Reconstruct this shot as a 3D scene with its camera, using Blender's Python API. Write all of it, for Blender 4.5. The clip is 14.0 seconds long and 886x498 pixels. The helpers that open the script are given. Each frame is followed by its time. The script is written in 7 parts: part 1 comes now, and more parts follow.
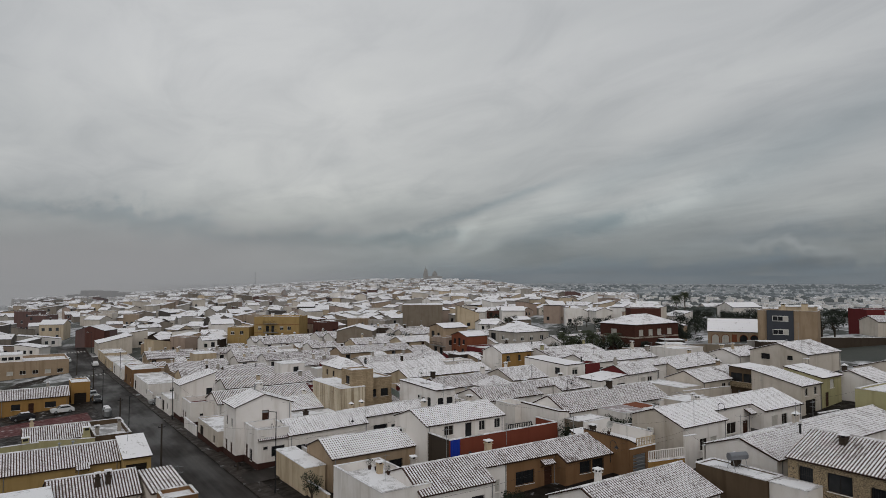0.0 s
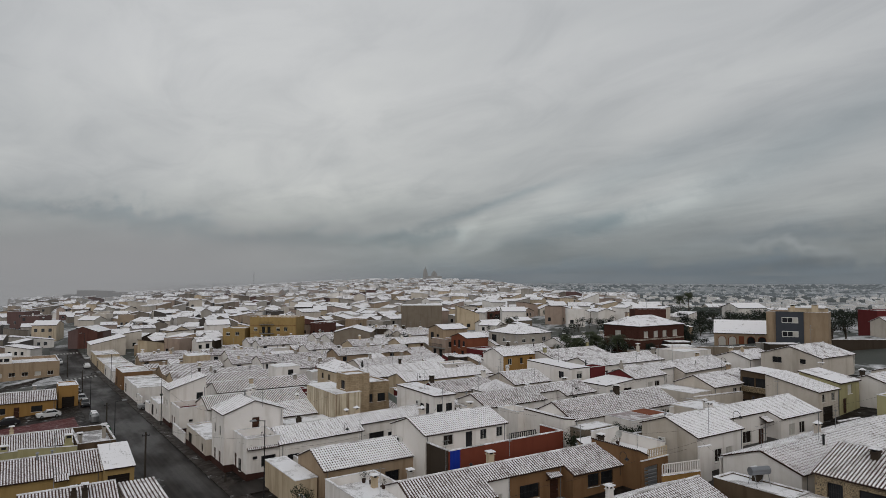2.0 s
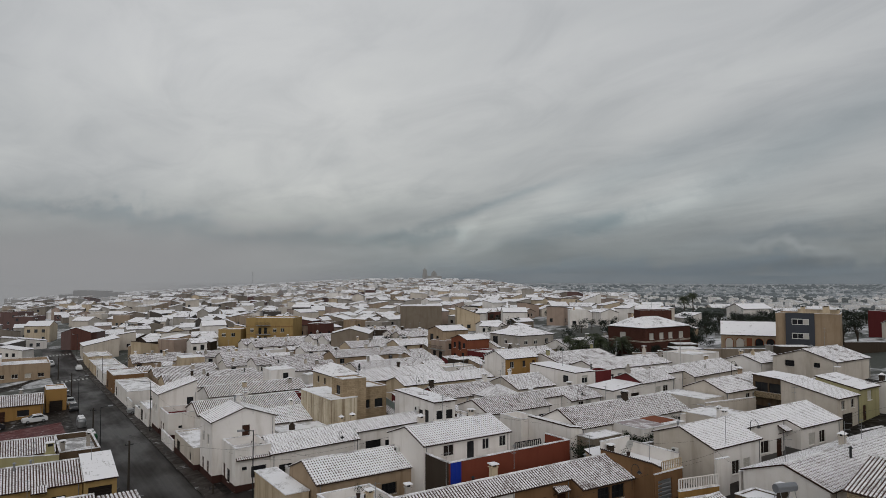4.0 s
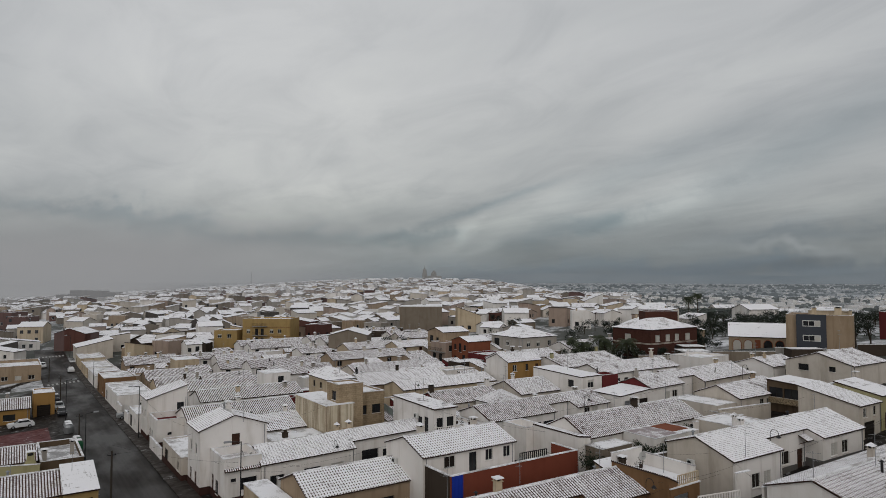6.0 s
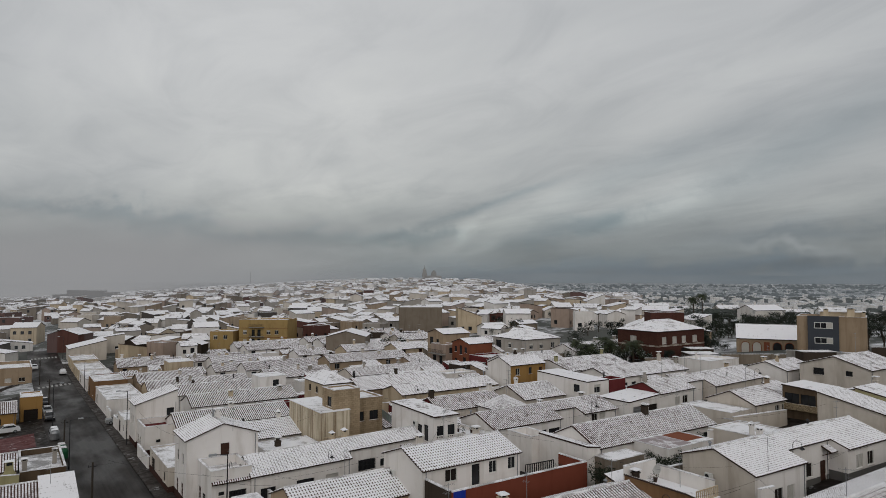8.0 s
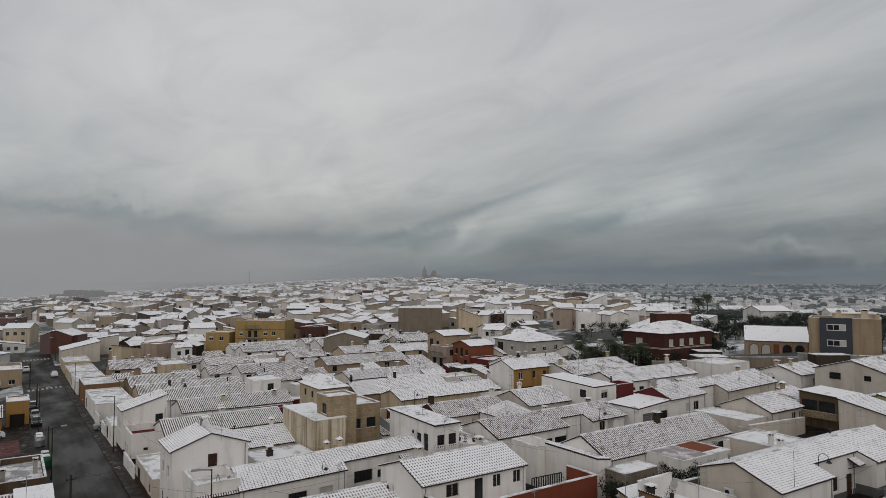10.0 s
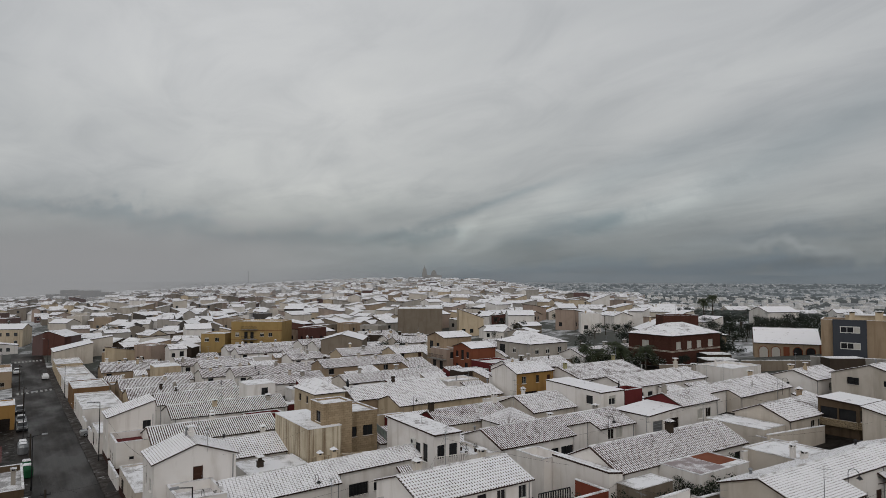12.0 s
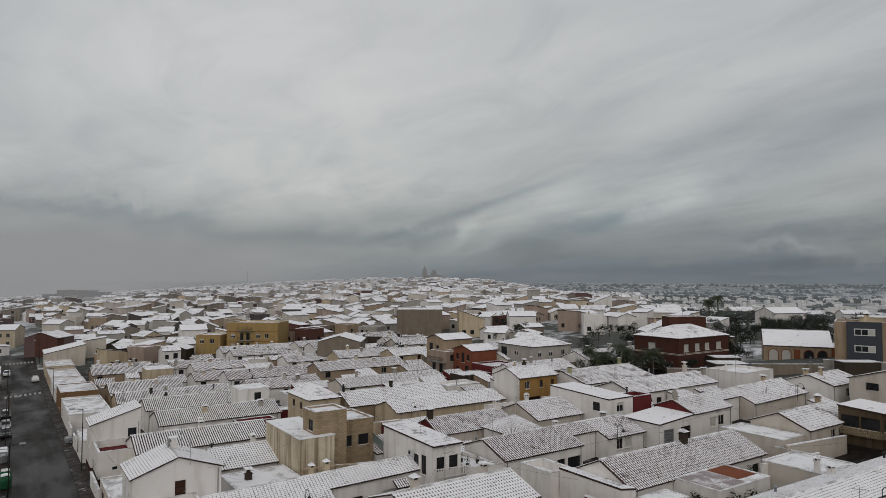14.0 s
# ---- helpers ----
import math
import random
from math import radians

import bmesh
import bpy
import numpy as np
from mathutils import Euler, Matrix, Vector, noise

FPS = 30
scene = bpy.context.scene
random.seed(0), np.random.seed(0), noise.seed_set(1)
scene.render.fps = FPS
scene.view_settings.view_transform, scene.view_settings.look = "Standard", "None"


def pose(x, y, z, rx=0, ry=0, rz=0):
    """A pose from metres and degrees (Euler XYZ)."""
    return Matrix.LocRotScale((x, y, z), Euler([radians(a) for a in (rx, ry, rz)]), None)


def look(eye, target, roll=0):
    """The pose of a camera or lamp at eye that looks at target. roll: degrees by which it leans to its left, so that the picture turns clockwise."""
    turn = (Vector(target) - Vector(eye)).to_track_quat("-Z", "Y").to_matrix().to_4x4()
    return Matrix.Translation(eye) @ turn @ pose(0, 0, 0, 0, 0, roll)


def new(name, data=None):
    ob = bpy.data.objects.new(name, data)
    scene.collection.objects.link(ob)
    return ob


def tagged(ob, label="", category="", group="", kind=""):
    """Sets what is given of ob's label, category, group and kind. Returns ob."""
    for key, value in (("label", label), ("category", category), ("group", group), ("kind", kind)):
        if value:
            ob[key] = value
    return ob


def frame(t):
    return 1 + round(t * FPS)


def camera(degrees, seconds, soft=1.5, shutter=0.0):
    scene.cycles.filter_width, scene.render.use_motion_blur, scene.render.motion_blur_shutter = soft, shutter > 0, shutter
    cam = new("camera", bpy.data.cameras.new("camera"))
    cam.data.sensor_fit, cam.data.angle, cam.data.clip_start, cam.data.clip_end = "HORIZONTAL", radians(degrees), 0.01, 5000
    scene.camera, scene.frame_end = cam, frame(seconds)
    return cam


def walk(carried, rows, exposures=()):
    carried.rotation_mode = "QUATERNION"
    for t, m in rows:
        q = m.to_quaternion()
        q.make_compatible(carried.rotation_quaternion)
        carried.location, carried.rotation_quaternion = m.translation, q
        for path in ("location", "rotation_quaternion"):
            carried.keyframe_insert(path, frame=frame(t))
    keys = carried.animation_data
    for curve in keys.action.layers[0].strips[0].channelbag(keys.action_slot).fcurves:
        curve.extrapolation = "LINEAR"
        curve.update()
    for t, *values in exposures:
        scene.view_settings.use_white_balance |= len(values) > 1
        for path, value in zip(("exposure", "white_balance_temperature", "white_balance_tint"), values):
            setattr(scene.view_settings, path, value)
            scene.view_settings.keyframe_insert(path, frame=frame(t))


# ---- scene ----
cam = camera(69.19, 14.0, soft=0.6)
walk(cam, [
    (0, look((-0.006, -1.897, 20.211), (55.911, 80.874, 24.933), -0.04)),
    (2, look((2.497, 1.711, 20.306), (58.457, 84.454, 25.001), -0.02)),
    (4, look((4.862, 5.273, 20.409), (60.857, 87.995, 25.075), 0.0)),
    (6, look((7.144, 8.803, 20.521), (63.161, 91.510, 25.156), 0.01)),
    (8, look((9.394, 12.315, 20.641), (65.424, 95.017, 25.243), 0.03)),
    (10, look((11.665, 15.827, 20.770), (67.697, 98.528, 25.336), 0.05)),
    (12, look((14.011, 19.351, 20.908), (70.035, 102.061, 25.436), 0.07)),
    (14, look((16.484, 22.904, 21.055), (72.489, 105.629, 25.542), 0.09)),
], exposures=[(0, 0.0), (14, 0.0)])

rng = random.Random(7)
AHEAD, RIGHT = Vector((0.56, 0.829, 0)), Vector((0.829, -0.56, 0))

# ---- world: a closed winter cloud deck ----
world = bpy.data.worlds.new("winter_sky")
scene.world = world
world.use_nodes = True
nt = world.node_tree
nt.nodes.clear()


def wn(kind, **props):
    n = nt.nodes.new(kind)
    for k, v in props.items():
        if k == "operation":
            n.operation = v
        elif k == "blend":
            n.blend_type = v
    return n


def wmath(op, a, b=None, clamp=False):
    n = nt.nodes.new("ShaderNodeMath")
    n.operation, n.use_clamp = op, clamp
    for slot, v in ((0, a), (1, b)):
        if v is None:
            continue
        if isinstance(v, (int, float)):
            n.inputs[slot].default_value = v
        else:
            nt.links.new(v, n.inputs[slot])
    return n.outputs[0]


def wdot(vec):
    n = nt.nodes.new("ShaderNodeVectorMath")
    n.operation = "DOT_PRODUCT"
    nt.links.new(tc.outputs["Generated"], n.inputs[0])
    n.inputs[1].default_value = vec
    return n.outputs["Value"]


def wramp(fac, stops):
    n = nt.nodes.new("ShaderNodeValToRGB")
    while len(n.color_ramp.elements) < len(stops):
        n.color_ramp.elements.new(0.5)
    for e, (p, c) in zip(n.color_ramp.elements, stops):
        e.position, e.color = p, (*c, 1)
    nt.links.new(fac, n.inputs[0])
    return n.outputs[0]


def wmix(fac, a, b, blend="MIX"):
    n = nt.nodes.new("ShaderNodeMixRGB")
    n.blend_type = blend
    for slot, v in ((0, fac), (1, a), (2, b)):
        if isinstance(v, (int, float)):
            n.inputs[slot].default_value = v
        elif isinstance(v, tuple):
            n.inputs[slot].default_value = (*v, 1)
        else:
            nt.links.new(v, n.inputs[slot])
    return n.outputs[0]


def wcombine(x, y, z):
    n = nt.nodes.new("ShaderNodeCombineXYZ")
    for slot, v in enumerate((x, y, z)):
        if isinstance(v, (int, float)):
            n.inputs[slot].default_value = v
        else:
            nt.links.new(v, n.inputs[slot])
    return n.outputs[0]


def wnoise(vec, scale, detail=5.0, rough=0.55, dist=0.0):
    n = nt.nodes.new("ShaderNodeTexNoise")
    n.inputs["Scale"].default_value, n.inputs["Detail"].default_value = scale, detail
    n.inputs["Roughness"].default_value, n.inputs["Distortion"].default_value = rough, dist
    nt.links.new(vec, n.inputs["Vector"])
    return n.outputs["Fac"]


tc = nt.nodes.new("ShaderNodeTexCoord")
up = wdot((0, 0, 1))
fwd = wdot((AHEAD.x, AHEAD.y, 0))
side = wdot((RIGHT.x, RIGHT.y, 0))
# a flat cloud ceiling seen in perspective
lift = wmath("ADD", wmath("ABSOLUTE", up), 0.10)
cx, cy = wmath("DIVIDE", side, lift), wmath("DIVIDE", fwd, lift)
ceil_a = wcombine(wmath("ADD", cx, wmath("MULTIPLY", cy, 0.35)), wmath("MULTIPLY", cy, 0.55), 0.0)
big = wnoise(ceil_a, 0.62, 4, 0.5, 0.6)
fine = wnoise(ceil_a, 2.4, 7, 0.6, 0.8)
# long streaks that lie low over the plain
low_vec = wcombine(wmath("MULTIPLY", side, 2.4), wmath("ADD", wmath("MULTIPLY", up, 13.0), wmath("MULTIPLY", side, -3.4)), 3.1)
streak = wnoise(low_vec, 1.5, 6, 0.55, 0.5)
deck = wramp(up, [(0.0, (0.150, 0.168, 0.182)), (0.03, (0.185, 0.203, 0.213)), (0.075, (0.285, 0.296, 0.298)),
                  (0.15, (0.47, 0.475, 0.468)), (0.30, (0.53, 0.535, 0.535)), (1.0, (0.60, 0.61, 0.62))])
shade = wramp(big, [(0.30, (0.80, 0.81, 0.82)), (0.52, (1.0, 1.0, 1.0)), (0.70, (1.06, 1.06, 1.05))])
shade_f = wramp(fine, [(0.28, (0.89, 0.895, 0.90)), (0.52, (1.0, 1.0, 1.0)), (0.72, (1.05, 1.05, 1.04))])
shade_s = wramp(streak, [(0.30, (0.86, 0.87, 0.88)), (0.52, (1.0, 1.0, 1.0)), (0.72, (1.16, 1.16, 1.14))])
low = wmath("SUBTRACT", 1.0, wmath("MULTIPLY", up, 4.2), clamp=True)
sky = wmix(1.0, deck, shade, "MULTIPLY")
sky = wmix(1.0, sky, shade_f, "MULTIPLY")
sky = wmix(low, sky, wmix(1.0, sky, shade_s, "MULTIPLY"))
# the larger cloud forms over the town: bright rolls and dark bellies, bent by the noise
ahead = wmath("MAXIMUM", fwd, 0.05)
bend = wmath("MULTIPLY", wmath("SUBTRACT", wnoise(wcombine(wmath("DIVIDE", side, ahead), wmath("DIVIDE", up, ahead), 1.7), 9.0, 7, 0.62, 0.5), 0.5), 0.15)
px_a = wmath("ADD", wmath("DIVIDE", side, ahead), wmath("MULTIPLY", bend, 1.6))
curl = wmath("MULTIPLY", wmath("SUBTRACT", wnoise(wcombine(wmath("DIVIDE", side, ahead), wmath("MULTIPLY", wmath("DIVIDE", up, ahead), 1.8), 5.2), 24.0, 6, 0.6, 0.8), 0.5), 0.030)
px_a = wmath("ADD", px_a, wmath("MULTIPLY", curl, 1.5))
py_a = wmath("ADD", wmath("ADD", wmath("DIVIDE", up, ahead), wmath("MULTIPLY", bend, 0.62)), curl)
facing = wmath("MULTIPLY", wmath("SUBTRACT", fwd, 0.2), 3.0, clamp=True)


def cloud(x, y, wide, tall, lean, gain):
    """A soft cloud form at tan(azimuth) x and tan(elevation) y; gain below one darkens."""
    global sky
    ca, sa = math.cos(radians(lean)), math.sin(radians(lean))
    dx, dy = wmath("SUBTRACT", px_a, x), wmath("SUBTRACT", py_a, y)
    p = wmath("ADD", wmath("MULTIPLY", dx, ca / wide), wmath("MULTIPLY", dy, sa / wide))
    q = wmath("ADD", wmath("MULTIPLY", dx, -sa / tall), wmath("MULTIPLY", dy, ca / tall))
    r2 = wmath("ADD", wmath("MULTIPLY", p, p), wmath("MULTIPLY", q, q))
    w = wmath("MULTIPLY", wmath("POWER", 2.718, wmath("MULTIPLY", r2, -1.0)), facing)
    sky = wmix(w, sky, wmix(1.0, sky, (gain[0], gain[1], gain[2]), "MULTIPLY"))


cloud(-0.46, 0.086, 0.26, 0.018, -9, (0.66, 0.73, 0.775))
cloud(-0.22, 0.062, 0.20, 0.011, -2, (0.72, 0.79, 0.83))
cloud(-0.04, 0.062, 0.09, 0.012, 8, (0.76, 0.82, 0.85))
cloud(-0.20, 0.028, 0.34, 0.016, 0, (1.26, 1.25, 1.23))
cloud(0.02, 0.098, 0.10, 0.006, 18, (0.82, 0.86, 0.885))
cloud(0.11, 0.128, 0.10, 0.006, 20, (0.86, 0.89, 0.91))
cloud(0.27, 0.094, 0.050, 0.014, 20, (0.74, 0.80, 0.83))
cloud(0.37, 0.125, 0.070, 0.018, 30, (1.13, 1.13, 1.12))
cloud(0.56, 0.070, 0.17, 0.016, 5, (0.80, 0.85, 0.90))
cloud(-0.20, 0.105, 0.20, 0.030, 5, (1.22, 1.21, 1.18))
cloud(-0.62, 0.16, 0.25, 0.06, 8, (0.92, 0.92, 0.93))
cloud(0.030, 0.066, 0.050, 0.013, 34, (1.42, 1.41, 1.38))
cloud(0.075, 0.052, 0.040, 0.010, 20, (1.20, 1.20, 1.18))
cloud(0.14, 0.105, 0.13, 0.024, 26, (1.22, 1.21, 1.19))
cloud(0.33, 0.115, 0.16, 0.030, 14, (1.22, 1.21, 1.20))
cloud(0.20, 0.075, 0.10, 0.018, 10, (0.73, 0.80, 0.845))
cloud(0.30, 0.168, 0.22, 0.028, 22, (0.85, 0.88, 0.90))
cloud(0.55, 0.20, 0.30, 0.045, 26, (0.83, 0.87, 0.89))
cloud(0.52, 0.085, 0.16, 0.030, 10, (1.12, 1.12, 1.12))
cloud(0.58, 0.044, 0.16, 0.008, -3, (1.30, 1.29, 1.28))
cloud(0.50, 0.016, 0.36, 0.018, 0, (0.70, 0.80, 0.91))
cloud(0.12, 0.012, 0.30, 0.014, 0, (0.94, 1.0, 1.05))
cloud(0.0, 0.24, 0.50, 0.16, 0, (1.05, 1.045, 1.03))
# the snow cloud that hangs down to the ground on one side
fog_side = wmath("MULTIPLY", wmath("ADD", wmath("MULTIPLY", side, -2.2), 0.15), wmath("SUBTRACT", 1.0, wmath("MULTIPLY", up, 10.5), clamp=True), clamp=True)
fog_tone = wmix(1.0, wramp(wnoise(low_vec, 2.6, 5, 0.55, 0.4), [(0.30, (0.255, 0.265, 0.275)), (0.70, (0.325, 0.327, 0.33))]), shade_s, "MULTIPLY")
sky = wmix(wmath("MULTIPLY", fog_side, 0.85), sky, fog_tone)
sky = wmix(1.0, sky, wramp(wmath("ADD", wmath("MULTIPLY", side, 0.5), 0.5), [(0.42, (1.0, 1.0, 1.0)), (0.80, (0.82, 0.83, 0.84)), (1.0, (0.85, 0.85, 0.85))]), "MULTIPLY")
air = nt.nodes.new("ShaderNodeTexSky")
air.sky_type, air.sun_disc = "NISHITA", False
air.sun_elevation, air.sun_rotation = radians(34), radians(200)
both = wmix(1.0, sky, wmix(1.0, air.outputs[0], (0.006, 0.006, 0.006), "MULTIPLY"), "ADD")
bg = nt.nodes.new("ShaderNodeBackground")
nt.links.new(both, bg.inputs["Color"])
bg.inputs["Strength"].default_value = 1.0
wo = nt.nodes.new("ShaderNodeOutputWorld")
nt.links.new(bg.outputs[0], wo.inputs["Surface"])

sun = new("sun", bpy.data.lights.new("sun", "SUN"))
sun.data.energy, sun.data.angle, sun.data.color = 0.73, radians(60), (1.0, 0.94, 0.875)
sun.matrix_world = look((0, 0, 60), (34, 52, 14))


# ---- materials ----
class Mat:
    """Short hand for a node material."""

    def __init__(self, name):
        self.m = bpy.data.materials.new(name)
        self.m.use_nodes = True
        self.t = self.m.node_tree
        self.b = self.t.nodes["Principled BSDF"]
        self.tc = self.t.nodes.new("ShaderNodeTexCoord")

    def node(self, kind):
        return self.t.nodes.new(kind)

    def put(self, v, socket):
        if isinstance(v, (int, float)):
            socket.default_value = v
        elif isinstance(v, tuple):
            socket.default_value = (*v, 1) if len(v) == 3 and socket.type == "RGBA" else v
        else:
            self.t.links.new(v, socket)

    def coord(self, kind="Object", scale=(1, 1, 1)):
        n = self.node("ShaderNodeMapping")
        n.inputs["Scale"].default_value = scale
        self.t.links.new(self.tc.outputs[kind], n.inputs[0])
        return n.outputs[0]

    def world_coord(self, scale=(1, 1, 1)):
        geo = self.node("ShaderNodeNewGeometry")
        n = self.node("ShaderNodeMapping")
        n.inputs["Scale"].default_value = scale
        self.t.links.new(geo.outputs["Position"], n.inputs[0])
        return n.outputs[0]

    def noise(self, vec, scale, detail=4.0, rough=0.55, dist=0.0):
        n = self.node("ShaderNodeTexNoise")
        n.inputs["Scale"].default_value, n.inputs["Detail"].default_value = scale, detail
        n.inputs["Roughness"].default_value, n.inputs["Distortion"].default_value = rough, dist
        self.t.links.new(vec, n.inputs["Vector"])
        return n.outputs["Fac"]

    def ramp(self, fac, stops):
        n = self.node("ShaderNodeValToRGB")
        while len(n.color_ramp.elements) < len(stops):
            n.color_ramp.elements.new(0.5)
        for e, (p, c) in zip(n.color_ramp.elements, stops):
            e.position, e.color = p, ((c, c, c, 1) if isinstance(c, (int, float)) else (*c, 1))
        self.put(fac, n.inputs[0])
        return n.outputs[0]

    def mix(self, fac, a, b, blend="MIX"):
        n = self.node("ShaderNodeMixRGB")
        n.blend_type = blend
        for slot, v in ((0, fac), (1, a), (2, b)):
            self.put(v, n.inputs[slot])
        return n.outputs[0]

    def math(self, op, a, b=0.0, clamp=False):
        n = self.node("ShaderNodeMath")
        n.operation, n.use_clamp = op, clamp
        self.put(a, n.inputs[0])
        self.put(b, n.inputs[1])
        return n.outputs[0]

    def rand(self):
        return self.node("ShaderNodeObjectInfo").outputs["Random"]

    def bump(self, height, strength=0.3, distance=0.02):
        n = self.node("ShaderNodeBump")
        n.inputs["Strength"].default_value, n.inputs["Distance"].default_value = strength, distance
        self.t.links.new(height, n.inputs["Height"])
        self.t.links.new(n.outputs[0], self.b.inputs["Normal"])

    def done(self, colour, rough=0.8, metal=0.0, spec=0.3):
        self.put(colour, self.b.inputs["Base Color"])
        self.put(rough, self.b.inputs["Roughness"])
        self.put(metal, self.b.inputs["Metallic"])
        self.put(spec, self.b.inputs["Specular IOR Level"])
        return self.m


SNOW = (0.80, 0.795, 0.82)


def make_snow(name, thin=0.0, dirt=(0.30, 0.27, 0.25)):
    """Wet, thin snow; thin: how much of the surface below shows through."""
    k = Mat(name)
    w = k.world_coord()
    patch = k.noise(w, 0.55, 6, 0.62, 0.4)
    grain = k.noise(w, 9.0, 5, 0.6)
    col = k.mix(k.ramp(grain, [(0.3, 0.0), (0.75, 0.5)]), SNOW, (0.69, 0.70, 0.73))
    bare = k.ramp(k.math("ADD", patch, k.math("MULTIPLY", k.math("SUBTRACT", grain, 0.5), 0.5)), [(0.60 - thin, 0.0), (0.78 - thin, 1.0)])
    col = k.mix(k.math("MULTIPLY", bare, 0.75 if thin else 0.35), col, dirt)
    k.bump(k.noise(w, 5.0, 5, 0.6), 0.35, 0.04)
    return k.done(col, 0.62, 0.0, 0.35)


snow_flat = make_snow("snow_flat", 0.07, (0.17, 0.155, 0.145))
slushy_membrane = make_snow("slushy_membrane", 0.26, (0.085, 0.024, 0.021))
slush = make_snow("slush", 0.22, (0.07, 0.062, 0.056))
snow_thin = make_snow("snow_thin", 0.16, (0.20, 0.18, 0.165))


def make_roof(name, line, dots, cover, tile=(0.044, 0.028, 0.024), course=0.42, patchy=0.9, vary=0.0):
    """Snow on tiles; UV is in metres, v up the slope. line: how strongly the lower edge of each course shows;
    dots: how much the snow lies in steps along a valley; cover: how much of the tile is snowed over."""
    k = Mat(name)
    w = k.world_coord()
    sep = k.node("ShaderNodeSeparateXYZ")
    k.t.links.new(k.tc.outputs["UV"], sep.inputs[0])
    wob = k.math("MULTIPLY", k.math("SUBTRACT", k.noise(w, 1.1, 3), 0.5), 0.10)
    at = k.math("FRACT", k.math("DIVIDE", k.math("ADD", sep.outputs["Y"], wob), course))
    edge = k.ramp(at, [(0.0, 1.0), (0.07, 1.0), (0.15, 0.0), (0.97, 0.0), (1.0, 1.0)])
    step = k.ramp(at, [(0.0, 0.0), (0.35, 0.1), (0.60, 0.8), (0.95, 1.0)])
    patch = k.noise(w, 0.45, 5, 0.65, 0.5)
    run = k.node("ShaderNodeCombineXYZ")
    k.put(k.math("MULTIPLY", sep.outputs["X"], 5.5), run.inputs[0])
    k.put(k.math("MULTIPLY", sep.outputs["Y"], 1.1), run.inputs[1])
    k.put(k.math("MULTIPLY", k.rand(), 70.0), run.inputs[2])
    fine = k.noise(run.outputs[0], 1.0, 5, 0.65)
    speck = k.noise(w, 16.0, 3, 0.6)
    lie = k.math("ADD", k.math("MULTIPLY", patch, patchy), k.math("ADD", k.math("MULTIPLY", fine, 0.7), k.math("MULTIPLY", speck, 0.25)))
    lie = k.math("ADD", lie, k.math("MULTIPLY", k.math("SUBTRACT", k.rand(), 0.5), vary))
    lie = k.math("ADD", lie, cover - 0.92)
    lie = k.math("ADD", lie, k.math("MULTIPLY", step, dots))
    lie = k.math("SUBTRACT", lie, k.math("MULTIPLY", edge, line))
    snowy = k.ramp(lie, [(0.0, 0.0), (0.20, 1.0)])
    stone = k.mix(k.noise(w, 2.0, 4), tile, (tile[0] * 2.1, tile[1] * 1.7, tile[2] * 1.5))
    white = k.mix(k.ramp(speck, [(0.3, 0.0), (0.8, 0.6)]), SNOW, (0.72, 0.71, 0.74))
    k.bump(fine, 0.4, 0.03)
    return k.done(k.mix(snowy, stone, white), k.ramp(snowy, [(0.0, 0.55), (1.0, 0.70)]), 0.0, 0.16)


ROOFS = {
    "stripe": (make_roof("snow_striped_tiles", 0.22, 0.0, 0.46, patchy=0.4, course=0.33), make_roof("dark_tile_valleys", 0.1, 0.24, -0.40, patchy=0.5, course=0.33)),
    "bare": (make_roof("snow_streaked_tiles", 0.24, 0.0, 0.44, patchy=0.55, vary=0.10, course=0.36), make_roof("half_bare_tile_valleys", 0.15, 0.12, -0.38, patchy=0.8, vary=0.24, course=0.36)),
    "worn": (make_roof("melting_snow_tiles", 0.36, 0.0, 0.33, patchy=0.75, course=0.36), make_roof("thawed_tile_valleys", 0.15, 0.28, -0.56, patchy=0.8, course=0.36)),
    "mid": (make_roof("snowy_tiles", 0.16, 0.0, 0.36), make_roof("stepped_tile_valleys", 0.1, 0.75, -0.38, vary=0.15)),
    "full": (make_roof("deep_snowy_tiles", 0.28, 0.0, 0.25, course=0.38, vary=0.12), make_roof("filled_tile_valleys", 0.24, 0.18, -0.31, course=0.38, vary=0.20)),
    "course": (make_roof("coursed_snowy_tiles", 0.36, 0.0, 0.32, course=0.26), make_roof("coursed_valleys", 0.30, 0.10, -0.06, course=0.26)),
    "plain": (make_roof("smooth_snowed_roof", 0.10, 0.0, 0.30, course=1.1, vary=0.14), make_roof("smooth_snowed_valley", 0.1, 0.0, 0.5)),
}


